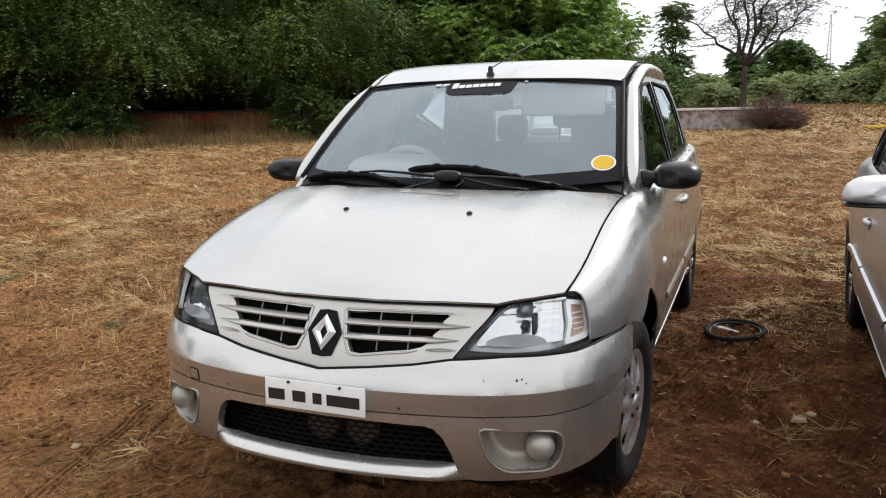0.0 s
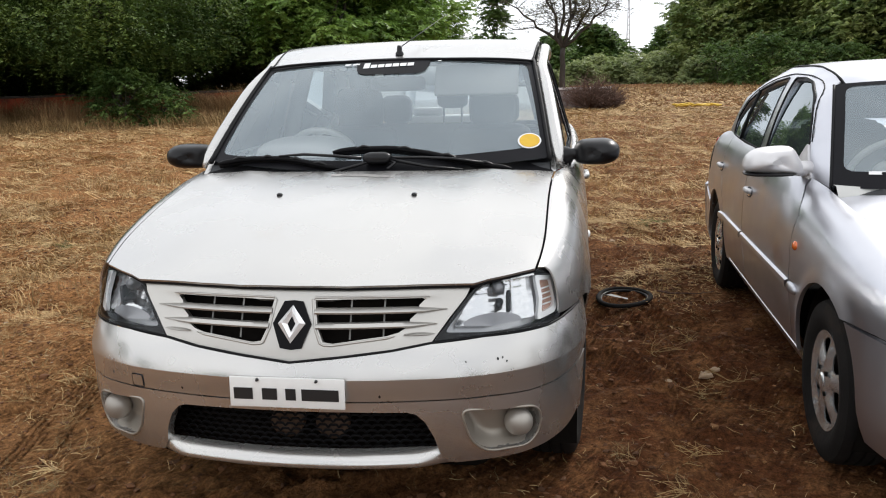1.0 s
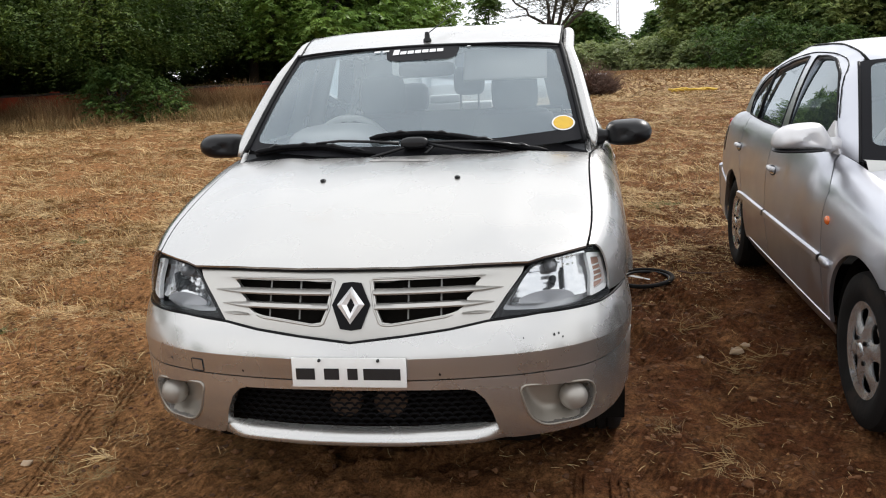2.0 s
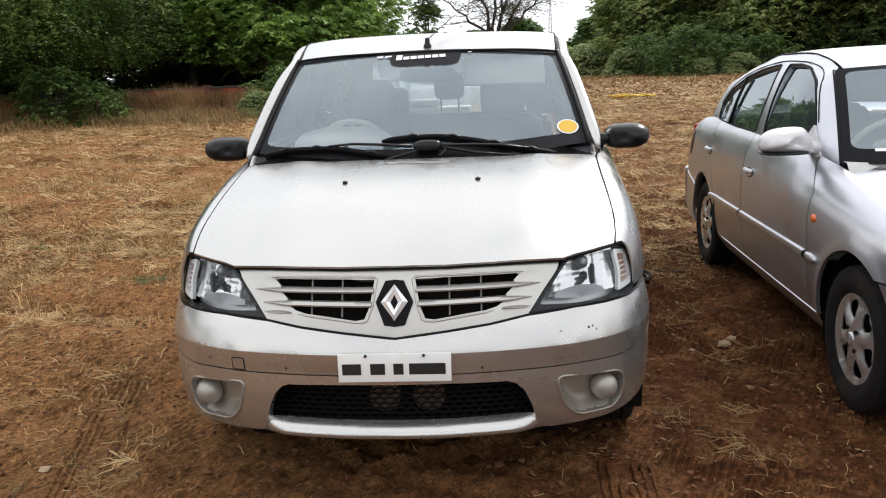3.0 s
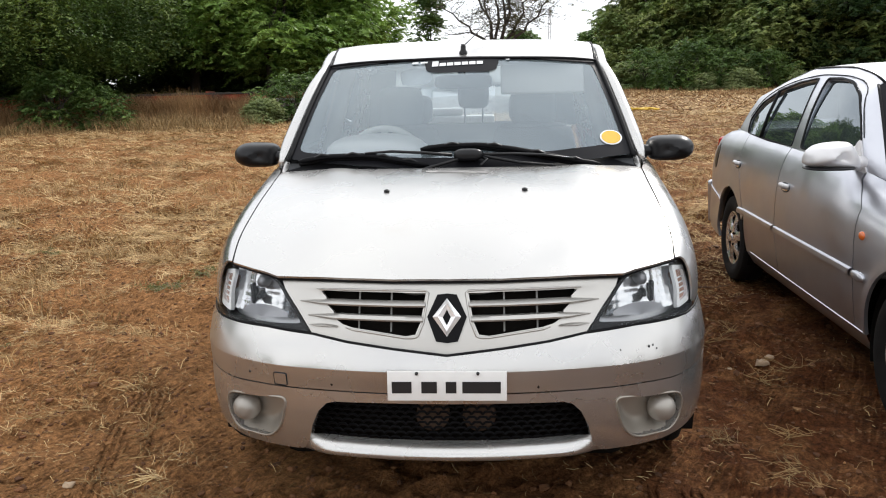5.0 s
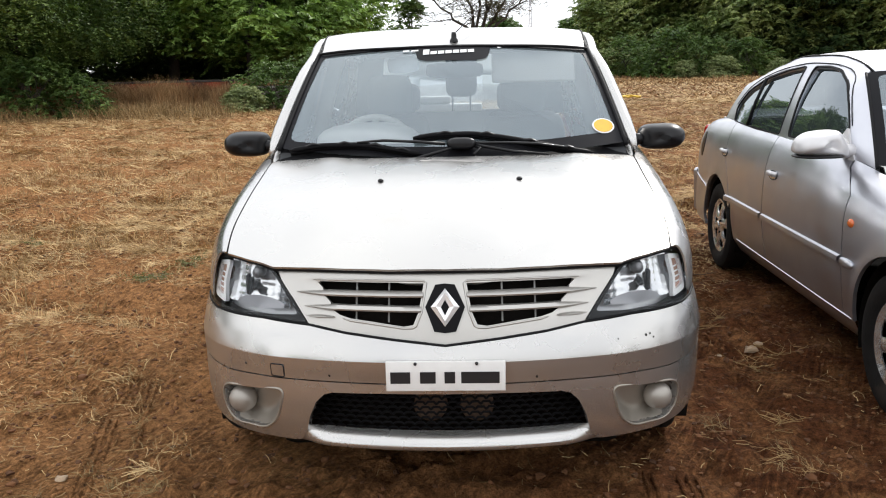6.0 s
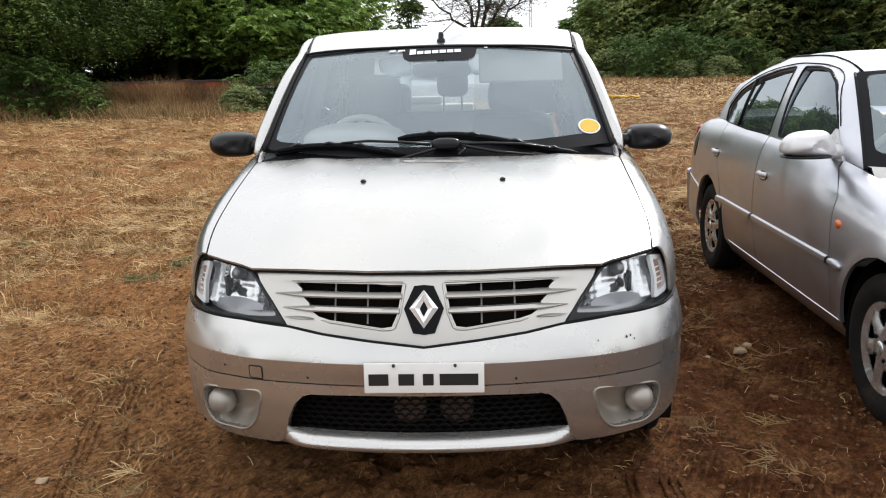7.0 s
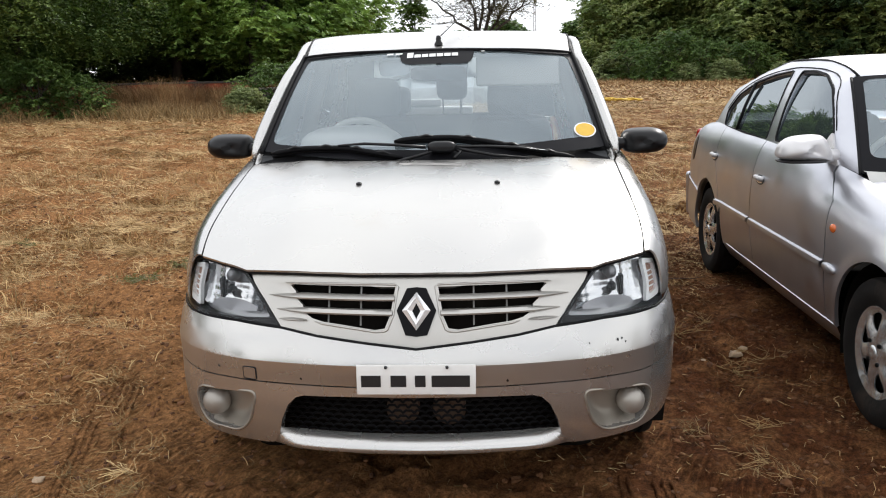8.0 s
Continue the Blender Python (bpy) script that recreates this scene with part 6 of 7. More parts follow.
def straw_heaps(name, seed, count, region, share, mat, label, size=(0.05, 0.17), thick=(0.0006, 0.0013)):
    """Tangled handfuls of broken straw, heaped loosely on the soil, as one mesh."""
    rng = random.Random(seed)
    v, f = [], []
    made = 0
    while made < count:
        x, y = region(rng)
        if rng.random() > share(x, y) or (-0.95 < x < 0.95 and -0.1 < y < 4.3) or (1.55 < x < 3.4 and 0.0 < y < 4.3):
            continue
        made += 1
        r = rng.uniform(*size) * rng.uniform(0.5, 1.2)
        grow = max(1.0, math.hypot(x - 0.5, y + 2) / 6.0)
        lie = rng.uniform(0, math.pi)
        for _ in range(int(26 + 240 * r)):
            q, b = r * grow * abs(rng.gauss(0, 0.5)), rng.uniform(0, 6.28)
            px, py = x + q * math.cos(b) * 1.4, y + q * math.sin(b)
            top = 0.35 * r * max(0.0, 1 - (q / (r * grow)) ** 2)
            pz = soil_z(px, py) + 0.002 + rng.random() * top
            a, ln, w = lie + rng.gauss(0, 0.9), rng.uniform(0.03, 0.12) * grow, rng.uniform(*thick) * grow
            lift, bend = rng.uniform(-0.25, 0.45), rng.uniform(-0.9, 0.9)
            o = len(v)
            for i in range(3):
                c, n = math.cos(a), math.sin(a)
                v += [(px - n * w, py + c * w, pz), (px + n * w, py - c * w, pz + w)]
                px, py, pz = px + c * ln / 2, py + n * ln / 2, pz + lift * ln / 2
                a, lift = a + bend, lift * 0.4 - 0.1
            f += [(o, o + 2, o + 3, o + 1), (o + 2, o + 4, o + 5, o + 3)]
    return tagged(obj_from(name, v, f, mat, False), label, "straw", kind="stuff")


straw_heaps("straw_heap", 14, 900, near_field, lambda x, y: max(0.02, straw_share(x, y)) ** 1.2, straw_mat, "loose heaps of pale broken straw on the soil")
straw_heaps("straw_heap", 15, 620, far_field, straw_share, straw_mat, "loose heaps of pale straw over the field")
straw_heaps("straw_heap", 16, 34, lambda rng: (rng.uniform(-1.6, 2.0), rng.uniform(-0.9, 0.9)), lambda x, y: 1.0, dry_mat, "thin dull tufts of old straw trodden into the soil", (0.03, 0.07), (0.0004, 0.0009))


def pebbles(name, seed, count, size, mat, label, share):
    rng = random.Random(seed)
    g = Geo()
    made = 0
    while made < count:
        x, y = rng.uniform(-6, 4.2), rng.uniform(-1.6, 7)
        if rng.random() > share(x, y):
            continue
        made += 1
        r = rng.uniform(*size) * (1 if rng.random() < 0.9 else 1.8)
        z = soil_z(x, y) + r * 0.1
        spin = Matrix.Rotation(rng.uniform(0, 6.28), 3, "Z")
        ico = ((0, 0, 1), (0.89, 0, 0.45), (0.28, 0.85, 0.45), (-0.72, 0.53, 0.45), (-0.72, -0.53, 0.45), (0.28, -0.85, 0.45), (0.72, 0.53, -0.45), (-0.28, 0.85, -0.45), (-0.89, 0, -0.45), (-0.28, -0.85, -0.45), (0.72, -0.53, -0.45))
        pts = []
        for p in ico:
            q = spin @ Vector((p[0] * r * 1.3, p[1] * r, p[2] * r * 0.7)) * rng.uniform(0.6, 1.3)
            pts.append((x + q.x, y + q.y, z + q.z))
        g.add(pts, [(0, 1, 2), (0, 2, 3), (0, 3, 4), (0, 4, 5), (0, 5, 1), (1, 6, 2), (2, 7, 3), (3, 8, 4), (4, 9, 5), (5, 10, 1), (1, 10, 6), (2, 6, 7), (3, 7, 8), (4, 8, 9), (5, 9, 10)])
    return tagged(obj_from(name, g.v, g.f, mat, False), label, "stones", kind="stuff")


pebbles("pebbles", 21, 170, (0.004, 0.011), stone_mat, "small pale stones lying on the red soil", lambda x, y: 0.6)
pebbles("soil_clods", 22, 16000, (0.003, 0.0125), clod_mat, "crumbled red-brown clods of tilled soil", lambda x, y: 0.75)

pebbles("dry_crumbs", 23, 17000, (0.002, 0.0085), crumb_mat, "pale dry crumbs of tilled red soil", lambda x, y: 0.9 * smooth01((-x - 0.7 + 0.25 * (y + 1)) / 1.6) if x < 1.2 else 0.12)

# ---- trees ----


def leaf_cloud(rng, fronds, leaflets, size, droop, length):
    """Leaflets in two rows along drooping stalks. fronds: (x, y, z, outward angle, lift)."""
    v, f = [], []
    for x, y, z, a, lift in fronds:
        ln = rng.uniform(*length)
        px, py, pz, up = x, y, z, lift
        for i in range(leaflets):
            t = i / leaflets
            st = ln / leaflets
            c, s = math.cos(a), math.sin(a)
            hz = math.sqrt(max(0.05, 1 - min(0.95, up * up)))
            px, py, pz = px + c * st * hz, py + s * st * hz, pz + st * max(-0.97, up)
            up -= droop / leaflets
            for side in (-1, 1):
                b = a + side * rng.uniform(0.7, 1.3)
                sz = size * rng.uniform(0.7, 1.25) * (1 - 0.4 * t)
                dz = rng.uniform(-0.75, 0.15)
                ex, ey, ez = px + math.cos(b) * sz, py + math.sin(b) * sz, pz + dz * sz
                wx, wy = -math.sin(b) * sz * 0.25, math.cos(b) * sz * 0.25
                wz = rng.uniform(-0.3, 0.3) * sz
                o = len(v)
                v += [(px + wx, py + wy, pz + wz), (ex, ey, ez), (px - wx, py - wy, pz - wz)]
                f.append((o, o + 1, o + 2))
    return v, f


def branch(g, rng, a, b, ra, rb, wob=0.12, n=6, sides=7):
    a, b = Vector(a), Vector(b)
    ln = (b - a).length
    pts = [a.lerp(b, i / n) + (Vector((rng.uniform(-1, 1), rng.uniform(-1, 1), rng.uniform(-0.5, 0.5))) * ln * wob * (0 if i in (0,) else 0.4) ) for i in range(n + 1)]
    g.tube(pts, [ra + (rb - ra) * i / n for i in range(n + 1)], sides)
    return pts


def tree(seed, height, spread, low, nblobs, per_blob, leaf, droop, length, mat, label, trunk_r=0.14, forks=6, blob=(0.75, 1.35), at=None):
    """A tapered trunk, limbs to each mass of foliage, and a crown of leafy clumps with gaps."""
    rng = random.Random(seed)
    t = thing("tree", Matrix(), label, "tree", "trees round the field")
    wood = Geo()
    fork = Vector((rng.uniform(-0.2, 0.2), rng.uniform(-0.2, 0.2), max(0.5, low + 0.15 * height)))
    branch(wood, rng, (0, 0, -0.25), fork, trunk_r * 1.25, trunk_r * 0.85, 0.05, 6, 9)
    limbs = []
    for k in range(forks):
        a = 2 * math.pi * (k + rng.uniform(-0.3, 0.3)) / forks
        r = spread * rng.uniform(0.35, 0.7)
        end = Vector((r * math.cos(a), r * math.sin(a), fork.z + (height - fork.z) * rng.uniform(0.45, 0.95)))
        limbs += branch(wood, rng, fork, end, trunk_r * 0.55, trunk_r * 0.14, 0.12, 6, 6)[2:]
    blobs = []
    for k in range(nblobs):
        h = low + (height - low) * rng.random() ** 0.85
        q = (h - low) / max(0.1, height - low)
        env = spread * (0.55 + 0.55 * math.sin(min(1.0, q * 1.15 + 0.18) * math.pi)) * (1.0 if q < 0.8 else 1 - (q - 0.8) * 2.2)
        a, r = rng.uniform(0, 2 * math.pi), env * math.sqrt(rng.random())
        c = Vector((r * math.cos(a), r * math.sin(a), h))
        blobs.append((c, rng.uniform(*blob)))
        near = min(limbs, key=lambda p: (p - c).length)
        if k % 2 == 0:
            branch(wood, rng, near, c, trunk_r * 0.16, 0.010, 0.1, 4, 4)
    part("trunk", wood, bark, t)
    fronds = []
    for c, br in blobs:
        for _ in range(int(per_blob * br)):
            u, w = rng.uniform(-0.75, 1), rng.uniform(0, 2 * math.pi)
            s = math.sqrt(1 - u * u)
            q = br * rng.uniform(0.35, 1.0)
            fronds.append((c.x + q * s * math.cos(w), c.y + q * s * math.sin(w), max(0.05, c.z + q * u * 0.75), w + rng.uniform(-0.7, 0.7), rng.uniform(-0.25, 0.7)))
    v, f = leaf_cloud(rng, fronds, 7, leaf, droop, length)
    crown = obj_from("crown", v, f, mat, False)
    crown.parent = t
    return t


def plant_out(proto, spots):
    """The first spot takes the tree itself, the others copies of it."""
    for i, (x, y, turn, sc) in enumerate(spots):
        m = Matrix.Translation((x, y, ground_z(x, y) - 0.02)) @ Matrix.Rotation(radians(turn), 4, "Z") @ Matrix.Diagonal((sc, sc, sc, 1))
        if i == 0:
            proto.matrix_world = m
        else:
            copy_thing(proto, m)


# weeping bushy trees in front of the red wall
bushy = tree(31, 6.8, 2.7, 1.75, 100, 125, 0.098, 1.6, (0.5, 0.95), leaf_weep, "bushy drooping green tree with foliage down to the ground", 0.13, 7)
plant_out(bushy, [(-12.6, 20.8, 20, 1.0), (-17.0, 16.2, 140, 1.05), (-21.0, 13.0, 250, 1.1), (-25.0, 10.5, 60, 1.1), (-15.5, 31.5, 90, 1.0), (-20.0, 27.5, 200, 1.0), (-10.8, 34.5, 310, 1.0), (-7.5, 38.5, 30, 0.9), (-25.5, 24.5, 120, 1.0), (-13.0, 38.0, 160, 1.1), (-18.5, 34.5, 220, 1.1)])
under = tree(39, 2.7, 2.5, 0.1, 46, 60, 0.17, 0.8, (0.4, 0.8), leaf_dark, "dense dark undergrowth behind the field wall", 0.06, 6, (0.7, 1.2))
plant_out(under, [(-11.0, 30.5, 0, 1.0), (-15.0, 28.0, 70, 1.05), (-19.0, 25.5, 150, 1.0), (-23.0, 23.0, 220, 1.1), (-27.5, 20.5, 300, 1.1), (-7.4, 33.0, 40, 1.0), (-3.8, 36.0, 110, 0.9), (-13.0, 34.0, 190, 1.1), (-21.0, 29.0, 260, 1.1)])
thick = tree(32, 7.8, 3.0, 1.9, 85, 56, 0.23, 0.9, (0.45, 0.8), leaf_dark, "tall dark green tree beyond the field wall", 0.17, 7)
plant_out(thick, [(-11.0, 28.0, 80, 1.05), (-9.6, 31.5, 260, 1.0), (-19.5, 21.0, 200, 1.1), (-24.0, 19.0, 310, 1.15), (-29.0, 15.5, 30, 1.2), (-13.5, 33.0, 130, 1.25), (-21.0, 30.0, 220, 1.3)])
fresh = tree(33, 6.6, 2.3, 1.7, 70, 56, 0.22, 0.7, (0.4, 0.75), leaf_mid, "fresh green leafy tree at the field edge", 0.13, 6)
plant_out(fresh, [(-7.6, 26.0, 10, 1.0), (-6.1, 29.5, 130, 0.96), (-15.2, 25.0, 260, 1.12), (-7.2, 34.5, 40, 1.0), (-18.2, 26.5, 170, 1.2)])
slim = tree(36, 5.7, 0.75, 0.7, 34, 46, 0.20, 0.8, (0.3, 0.6), leaf_dark, "slim dark green tree with an upright crown", 0.11, 5, (0.40, 0.70))
plant_out(slim, [(-3.35, 45.0, 75, 1.0)])
mass = tree(34, 9.5, 4.2, 0.3, 110, 46, 0.34, 0.9, (0.55, 1.1), leaf_olive, "large olive-green tree with dense foliage to the ground", 0.24, 8, (1.0, 1.9))
# the last three are added out of view to darken the champagne flank's reflections
plant_out(mass, [(11.8, 56.0, 0, 0.92), (15.0, 52.5, 70, 1.05), (17.6, 49.0, 160, 1.0), (24.0, 47.0, 250, 1.15), (29.5, 44.0, 330, 1.15), (35.0, 40.0, 40, 1.2), (16.0, 59.0, 200, 1.25), (23.0, 56.0, 100, 1.3), (40.0, 35.0, 120, 1.2), (44.0, 27.0, 210, 1.2), (46.5, 18.5, 300, 1.15), (47.5, 9.5, 50, 1.2)])
# added trees whose dark leaves paint the shaded gaps in the olive row
shade = tree(38, 10.0, 3.6, 1.2, 90, 46, 0.30, 1.1, (0.5, 1.0), leaf_shaded, "large tree coloured as the dark shaded gap among paler trees", 0.24, 8, (0.9, 1.7))
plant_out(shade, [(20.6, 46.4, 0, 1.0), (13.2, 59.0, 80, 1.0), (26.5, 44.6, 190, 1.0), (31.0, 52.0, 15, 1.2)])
scrub = tree(35, 3.0, 2.2, 0.1, 40, 46, 0.30, 0.7, (0.4, 0.8), leaf_scrub, "green scrub bush beyond the field wall", 0.08, 6, (0.7, 1.2))
plant_out(scrub, [(-4.8, 46.0, 0, 0.7), (-1.6, 50.0, 60, 0.62), (1.6, 54.0, 130, 0.72), (4.6, 58.0, 220, 0.8), (7.0, 54.0, 300, 0.8), (-7.5, 42.0, 20, 0.75), (3.0, 66.0, 90, 1.0), (-3.0, 70.0, 180, 1.1), (9.0, 75.0, 45, 1.2), (-0.2, 47.0, 250, 0.5), (-3.2, 52.0, 10, 0.7), (6.0, 66.0, 150, 1.0), (8.6, 48.5, 80, 0.75), (10.3, 50.0, 200, 0.8), (11.6, 42.3, 30, 0.42), (13.4, 41.6, 120, 0.50), (16.3, 41.2, 260, 0.40), (-6.3, 20.6, 160, 0.32)])


low_shrub = tree(37, 1.5, 0.9, 0.05, 22, 34, 0.11, 0.8, (0.25, 0.5), leaf_dark, "low green shrub growing at the foot of the wall", 0.03, 5, (0.35, 0.6))
plant_out(low_shrub, [(-11.4, 18.9, 0, 1.0), (-12.5, 20.7, 80, 1.3), (-17.2, 16.6, 190, 1.2), (-17.5, 15.3, 270, 1.1), (-4.6, 22.8, 45, 1.15), (-5.9, 21.9, 130, 0.9), (-20.5, 13.4, 20, 1.2), (-15.9, 15.6, 150, 1.15), (-18.9, 13.7, 100, 1.0), (-10.3, 19.2, 240, 0.75), (-22.6, 11.9, 330, 1.2), (10.9, 43.6, 15, 1.7), (12.6, 43.0, 110, 1.4), (9.4, 46.0, 210, 1.5), (15.0, 42.4, 300, 1.3)])


def bare_tree():
    """An open-crowned tree with few leaves: forked limbs and twigs against the sky."""
    rng = random.Random(41)
    t = thing("tree", Matrix.Translation((0.5, 38.0, ground_z(0.5, 38.0) - 0.05)), "open thorny tree with thin dry foliage", "tree", "trees round the field")
    wood = Geo()
    fork = Vector((0.05, 0, 2.25))
    branch(wood, rng, (0, 0, -0.1), fork, 0.16, 0.125, 0.04, 6, 10)
    tips = []
    for dx, dy, dz in ((-2.7, 0.4, 2.3), (-1.3, -0.3, 3.9), (-0.2, 0.5, 4.9), (1.3, 0.2, 4.2), (2.6, -0.5, 2.4), (-0.7, 0.9, 3.3), (0.7, -0.6, 4.6), (1.9, 0.4, 3.2)):
        limb = branch(wood, rng, fork, fork + Vector((dx, dy, dz)), 0.085, 0.026, 0.12, 7, 7)
        for p in limb[2:]:
            for _ in range(2):
                q = p + Vector((rng.uniform(-1.3, 1.3), rng.uniform(-1.0, 1.0), rng.uniform(-0.2, 1.1)))
                for r in branch(wood, rng, p, q, 0.020, 0.008, 0.16, 5, 4)[2:]:
                    for _ in range(2):
                        e = r + Vector((rng.uniform(-0.6, 0.6), rng.uniform(-0.5, 0.5), rng.uniform(-0.25, 0.45)))
                        branch(wood, rng, r, e, 0.010, 0.005, 0.16, 3, 3)
                        tips.append(e)
    part("trunk", wood, bark, t)
    fr = []
    for e in tips:
        for _ in range(6 if e.x > 0.6 else 2):
            fr.append((e.x + rng.uniform(-0.25, 0.25), e.y + rng.uniform(-0.25, 0.25), e.z + rng.uniform(-0.15, 0.2), rng.uniform(0, 6.28), rng.uniform(-0.2, 0.5)))
    v, f = leaf_cloud(rng, fr, 5, 0.075, 0.6, (0.2, 0.45))
    c = obj_from("crown", v, f, leaf_dry, False)
    c.parent = t


bare_tree()

# ---- walls at the edge of the field ----


def field_wall(name, p0, p1, h, mat, label, posts, cap=coping_mat):
    """A low plastered wall with a coping, from p0 to p1."""
    a, b = Vector((*p0, 0)), Vector((*p1, 0))
    ln, ang = (b - a).length, math.atan2(b.y - a.y, b.x - a.x)
    w = thing(name, Matrix.Translation((a.x, a.y, ground_z(*p0) - 0.1)) @ Matrix.Rotation(ang, 4, "Z"), label, "wall", kind="structure")
    rng = random.Random(len(label))
    g = Geo()
    for i in range(int(ln / 2.2) + 1):
        x0, x1 = i * 2.2, min(ln, i * 2.2 + 2.196)
        if x1 - x0 > 0.1:
            g.box(((x0 + x1) / 2, rng.uniform(-0.012, 0.012), h / 2), (x1 - x0, 0.2, h), 0.015)
    part("wall_face", g, mat, w, "", False)
    part("coping", Geo().box((ln / 2, 0, h + 0.035), (ln, 0.28, 0.07), 0.012), cap, w, "", False)
    for i in range(posts):
        part("wall_post", Geo().box((ln * (i + 0.5) / posts, 0, h / 2 + 0.06), (0.28, 0.27, h + 0.10), 0.015), mat, w, "", False)


field_wall("wall_west", (-27.4, 14.1), (-7.6, 24.7), 0.84, red_wall_mat, "low red-painted masonry wall with a dark coping", 7)
field_wall("wall_north", (-6.5, 22.1), (2.2, 25.83), 0.72, white_wall_mat, "low stained whitewashed masonry wall", 0, white_coping_mat)

# ---- dry growth along the wall ----


def tufts(name, seed, spots, blades, height, mat, label, lean=0.5, thick=(0.004, 0.010)):
    rng = random.Random(seed)
    v, f = [], []
    for x, y, r, k in spots:
        for _ in range(int(blades * k)):
            a, q = rng.uniform(0, 6.28), r * math.sqrt(rng.random())
            bx, by = x + q * math.cos(a), y + q * math.sin(a)
            bz = ground_z(bx, by) - 0.02
            near = min(1.0, 0.45 + 0.08 * max(0.0, math.hypot(bx - 0.5, by + 2) - 3))
            h, ln, w = rng.uniform(*height) * k * near, rng.uniform(0, 6.28), rng.uniform(*thick)
            l = rng.uniform(0.1, lean) * h
            o = len(v)
            c, s = math.cos(ln), math.sin(ln)
            v += [(bx - s * w, by + c * w, bz), (bx + s * w, by - c * w, bz), (bx + c * l * 0.35 + s * w * 0.8, by + s * l * 0.35 - c * w * 0.8, bz + h * 0.6), (bx + c * l * 0.35 - s * w * 0.8, by + s * l * 0.35 + c * w * 0.8, bz + h * 0.6), (bx + c * l, by + s * l, bz + h * 0.95)]
            f += [(o, o + 1, o + 2, o + 3), (o + 3, o + 2, o + 4)]
    return tagged(obj_from(name, v, f, mat, False), label, "grass", kind="stuff")


edge = random.Random(51)
spots = []
for i in range(95):
    t = edge.random()
    x = -27 + 25 * t
    spots.append((x, 9.2 + (x + 27) * 0.545 + edge.uniform(-1.8, 1.8), edge.uniform(0.3, 1.4), edge.uniform(0.35, 1.2)))
rust_mat = material("rusty_dry_grass", (0.42, 0.265, 0.130), 0.8, 0, 0.25, 0.8, 0, 10, 0, (0.25, 0.140, 0.062), (0.4, 0.6), 0.9, 0.3, 4, 0.45)
tall = []
for i in range(190):
    x = edge.uniform(-27, -2.5)
    y = 13.0 + (x + 27) * 0.545 + edge.uniform(-1.6, 0.8)
    tall.append((x, y, edge.uniform(0.2, 0.7), edge.uniform(0.7, 1.35) * (1.25 if x > -11 else 1.0) * (0.55 + 0.75 * smooth01(0.5 + 1.5 * noise.noise(Vector((x * 0.5, y * 0.5, 1)))))))
for i in range(190):
    x = edge.uniform(-13.0, -3.5)
    tall.append((x, 13.4 + (x + 27) * 0.545 + edge.uniform(-0.9, 0.5), edge.uniform(0.25, 0.6), edge.uniform(0.9, 1.75)))
for i in range(80):
    x = edge.uniform(-25.0, -15.5)
    tall.append((x, 12.6 + (x + 27) * 0.545 + edge.uniform(-1.4, 0.9), edge.uniform(0.25, 0.6), edge.uniform(0.9, 1.6)))
tufts("dry_grass", 54, tall, 260, (0.18, 0.62), rust_mat, "tall rusty dry grass in front of the field wall", 0.9, (0.003, 0.006))
tufts("dry_grass", 52, spots, 300, (0.05, 0.50), dry_mat, "dry brown grass leaning along the field wall", 1.8, (0.002, 0.005))
spots = []
for i in range(170):
    a = edge.uniform(0.02, 0.52)
    d = edge.uniform(36, 50)
    spots.append((0.5 + d * math.sin(a), d * math.cos(a), edge.uniform(0.5, 1.3), edge.uniform(0.6, 1.0)))
tufts("dry_grass", 53, spots, 90, (0.06, 0.34), rust_mat, "short rusty dry grass at the far side of the field")

stub = random.Random(55)
spots = []
while len(spots) < 5200:
    d, a = 3.5 + 20 * stub.random() ** 0.8, stub.uniform(-1.0, 0.5)
    x, y = 0.6 + d * math.sin(a), -1.8 + d * math.cos(a)
    if stub.random() < straw_share(x, y) + 0.05 and not (-1.2 < x < 1.1 and -0.2 < y < 4.5) and not (1.5 < x < 3.6 and -0.3 < y < 4.5):
        spots.append((x, y, stub.uniform(0.04, 0.16), stub.uniform(0.5, 1.3)))
tufts("stubble", 56, spots, 11, (0.03, 0.13), straw_mat, "short pale stubble and straw standing in the field", 1.4, (0.0016, 0.004))


def dry_bush(x, y, r, h, seed, label):
    rng = random.Random(seed)
    t = thing("dry_bush", Matrix.Translation((x, y, ground_z(x, y) - 0.03)), label, "bush")
    g = Geo()
    for _ in range(320):
        a, u = rng.uniform(0, 6.28), rng.uniform(0.15, 1.0)
        e = Vector((r * u * math.cos(a), r * u * math.sin(a), h * rng.uniform(0.35, 1.0) * (1.15 - 0.5 * u)))
        pts = branch(g, rng, (0.1 * math.cos(a), 0.1 * math.sin(a), 0), e, 0.012, 0.005, 0.2, 4, 3)
        for p in pts[2:]:
            branch(g, rng, p, p + Vector((rng.uniform(-0.3, 0.3), rng.uniform(-0.3, 0.3), rng.uniform(-0.1, 0.25))), 0.006, 0.003, 0.1, 2, 3)
    part("twig_tangle", g, twig_mat, t, "", False)


dry_bush(1.55, 24.6, 1.10, 1.10, 61, "dry brown twiggy bush beside the whitewashed wall")
dry_bush(2.1, 24.4, 0.55, 0.65, 62, "low dry brown twiggy bush on the field edge")

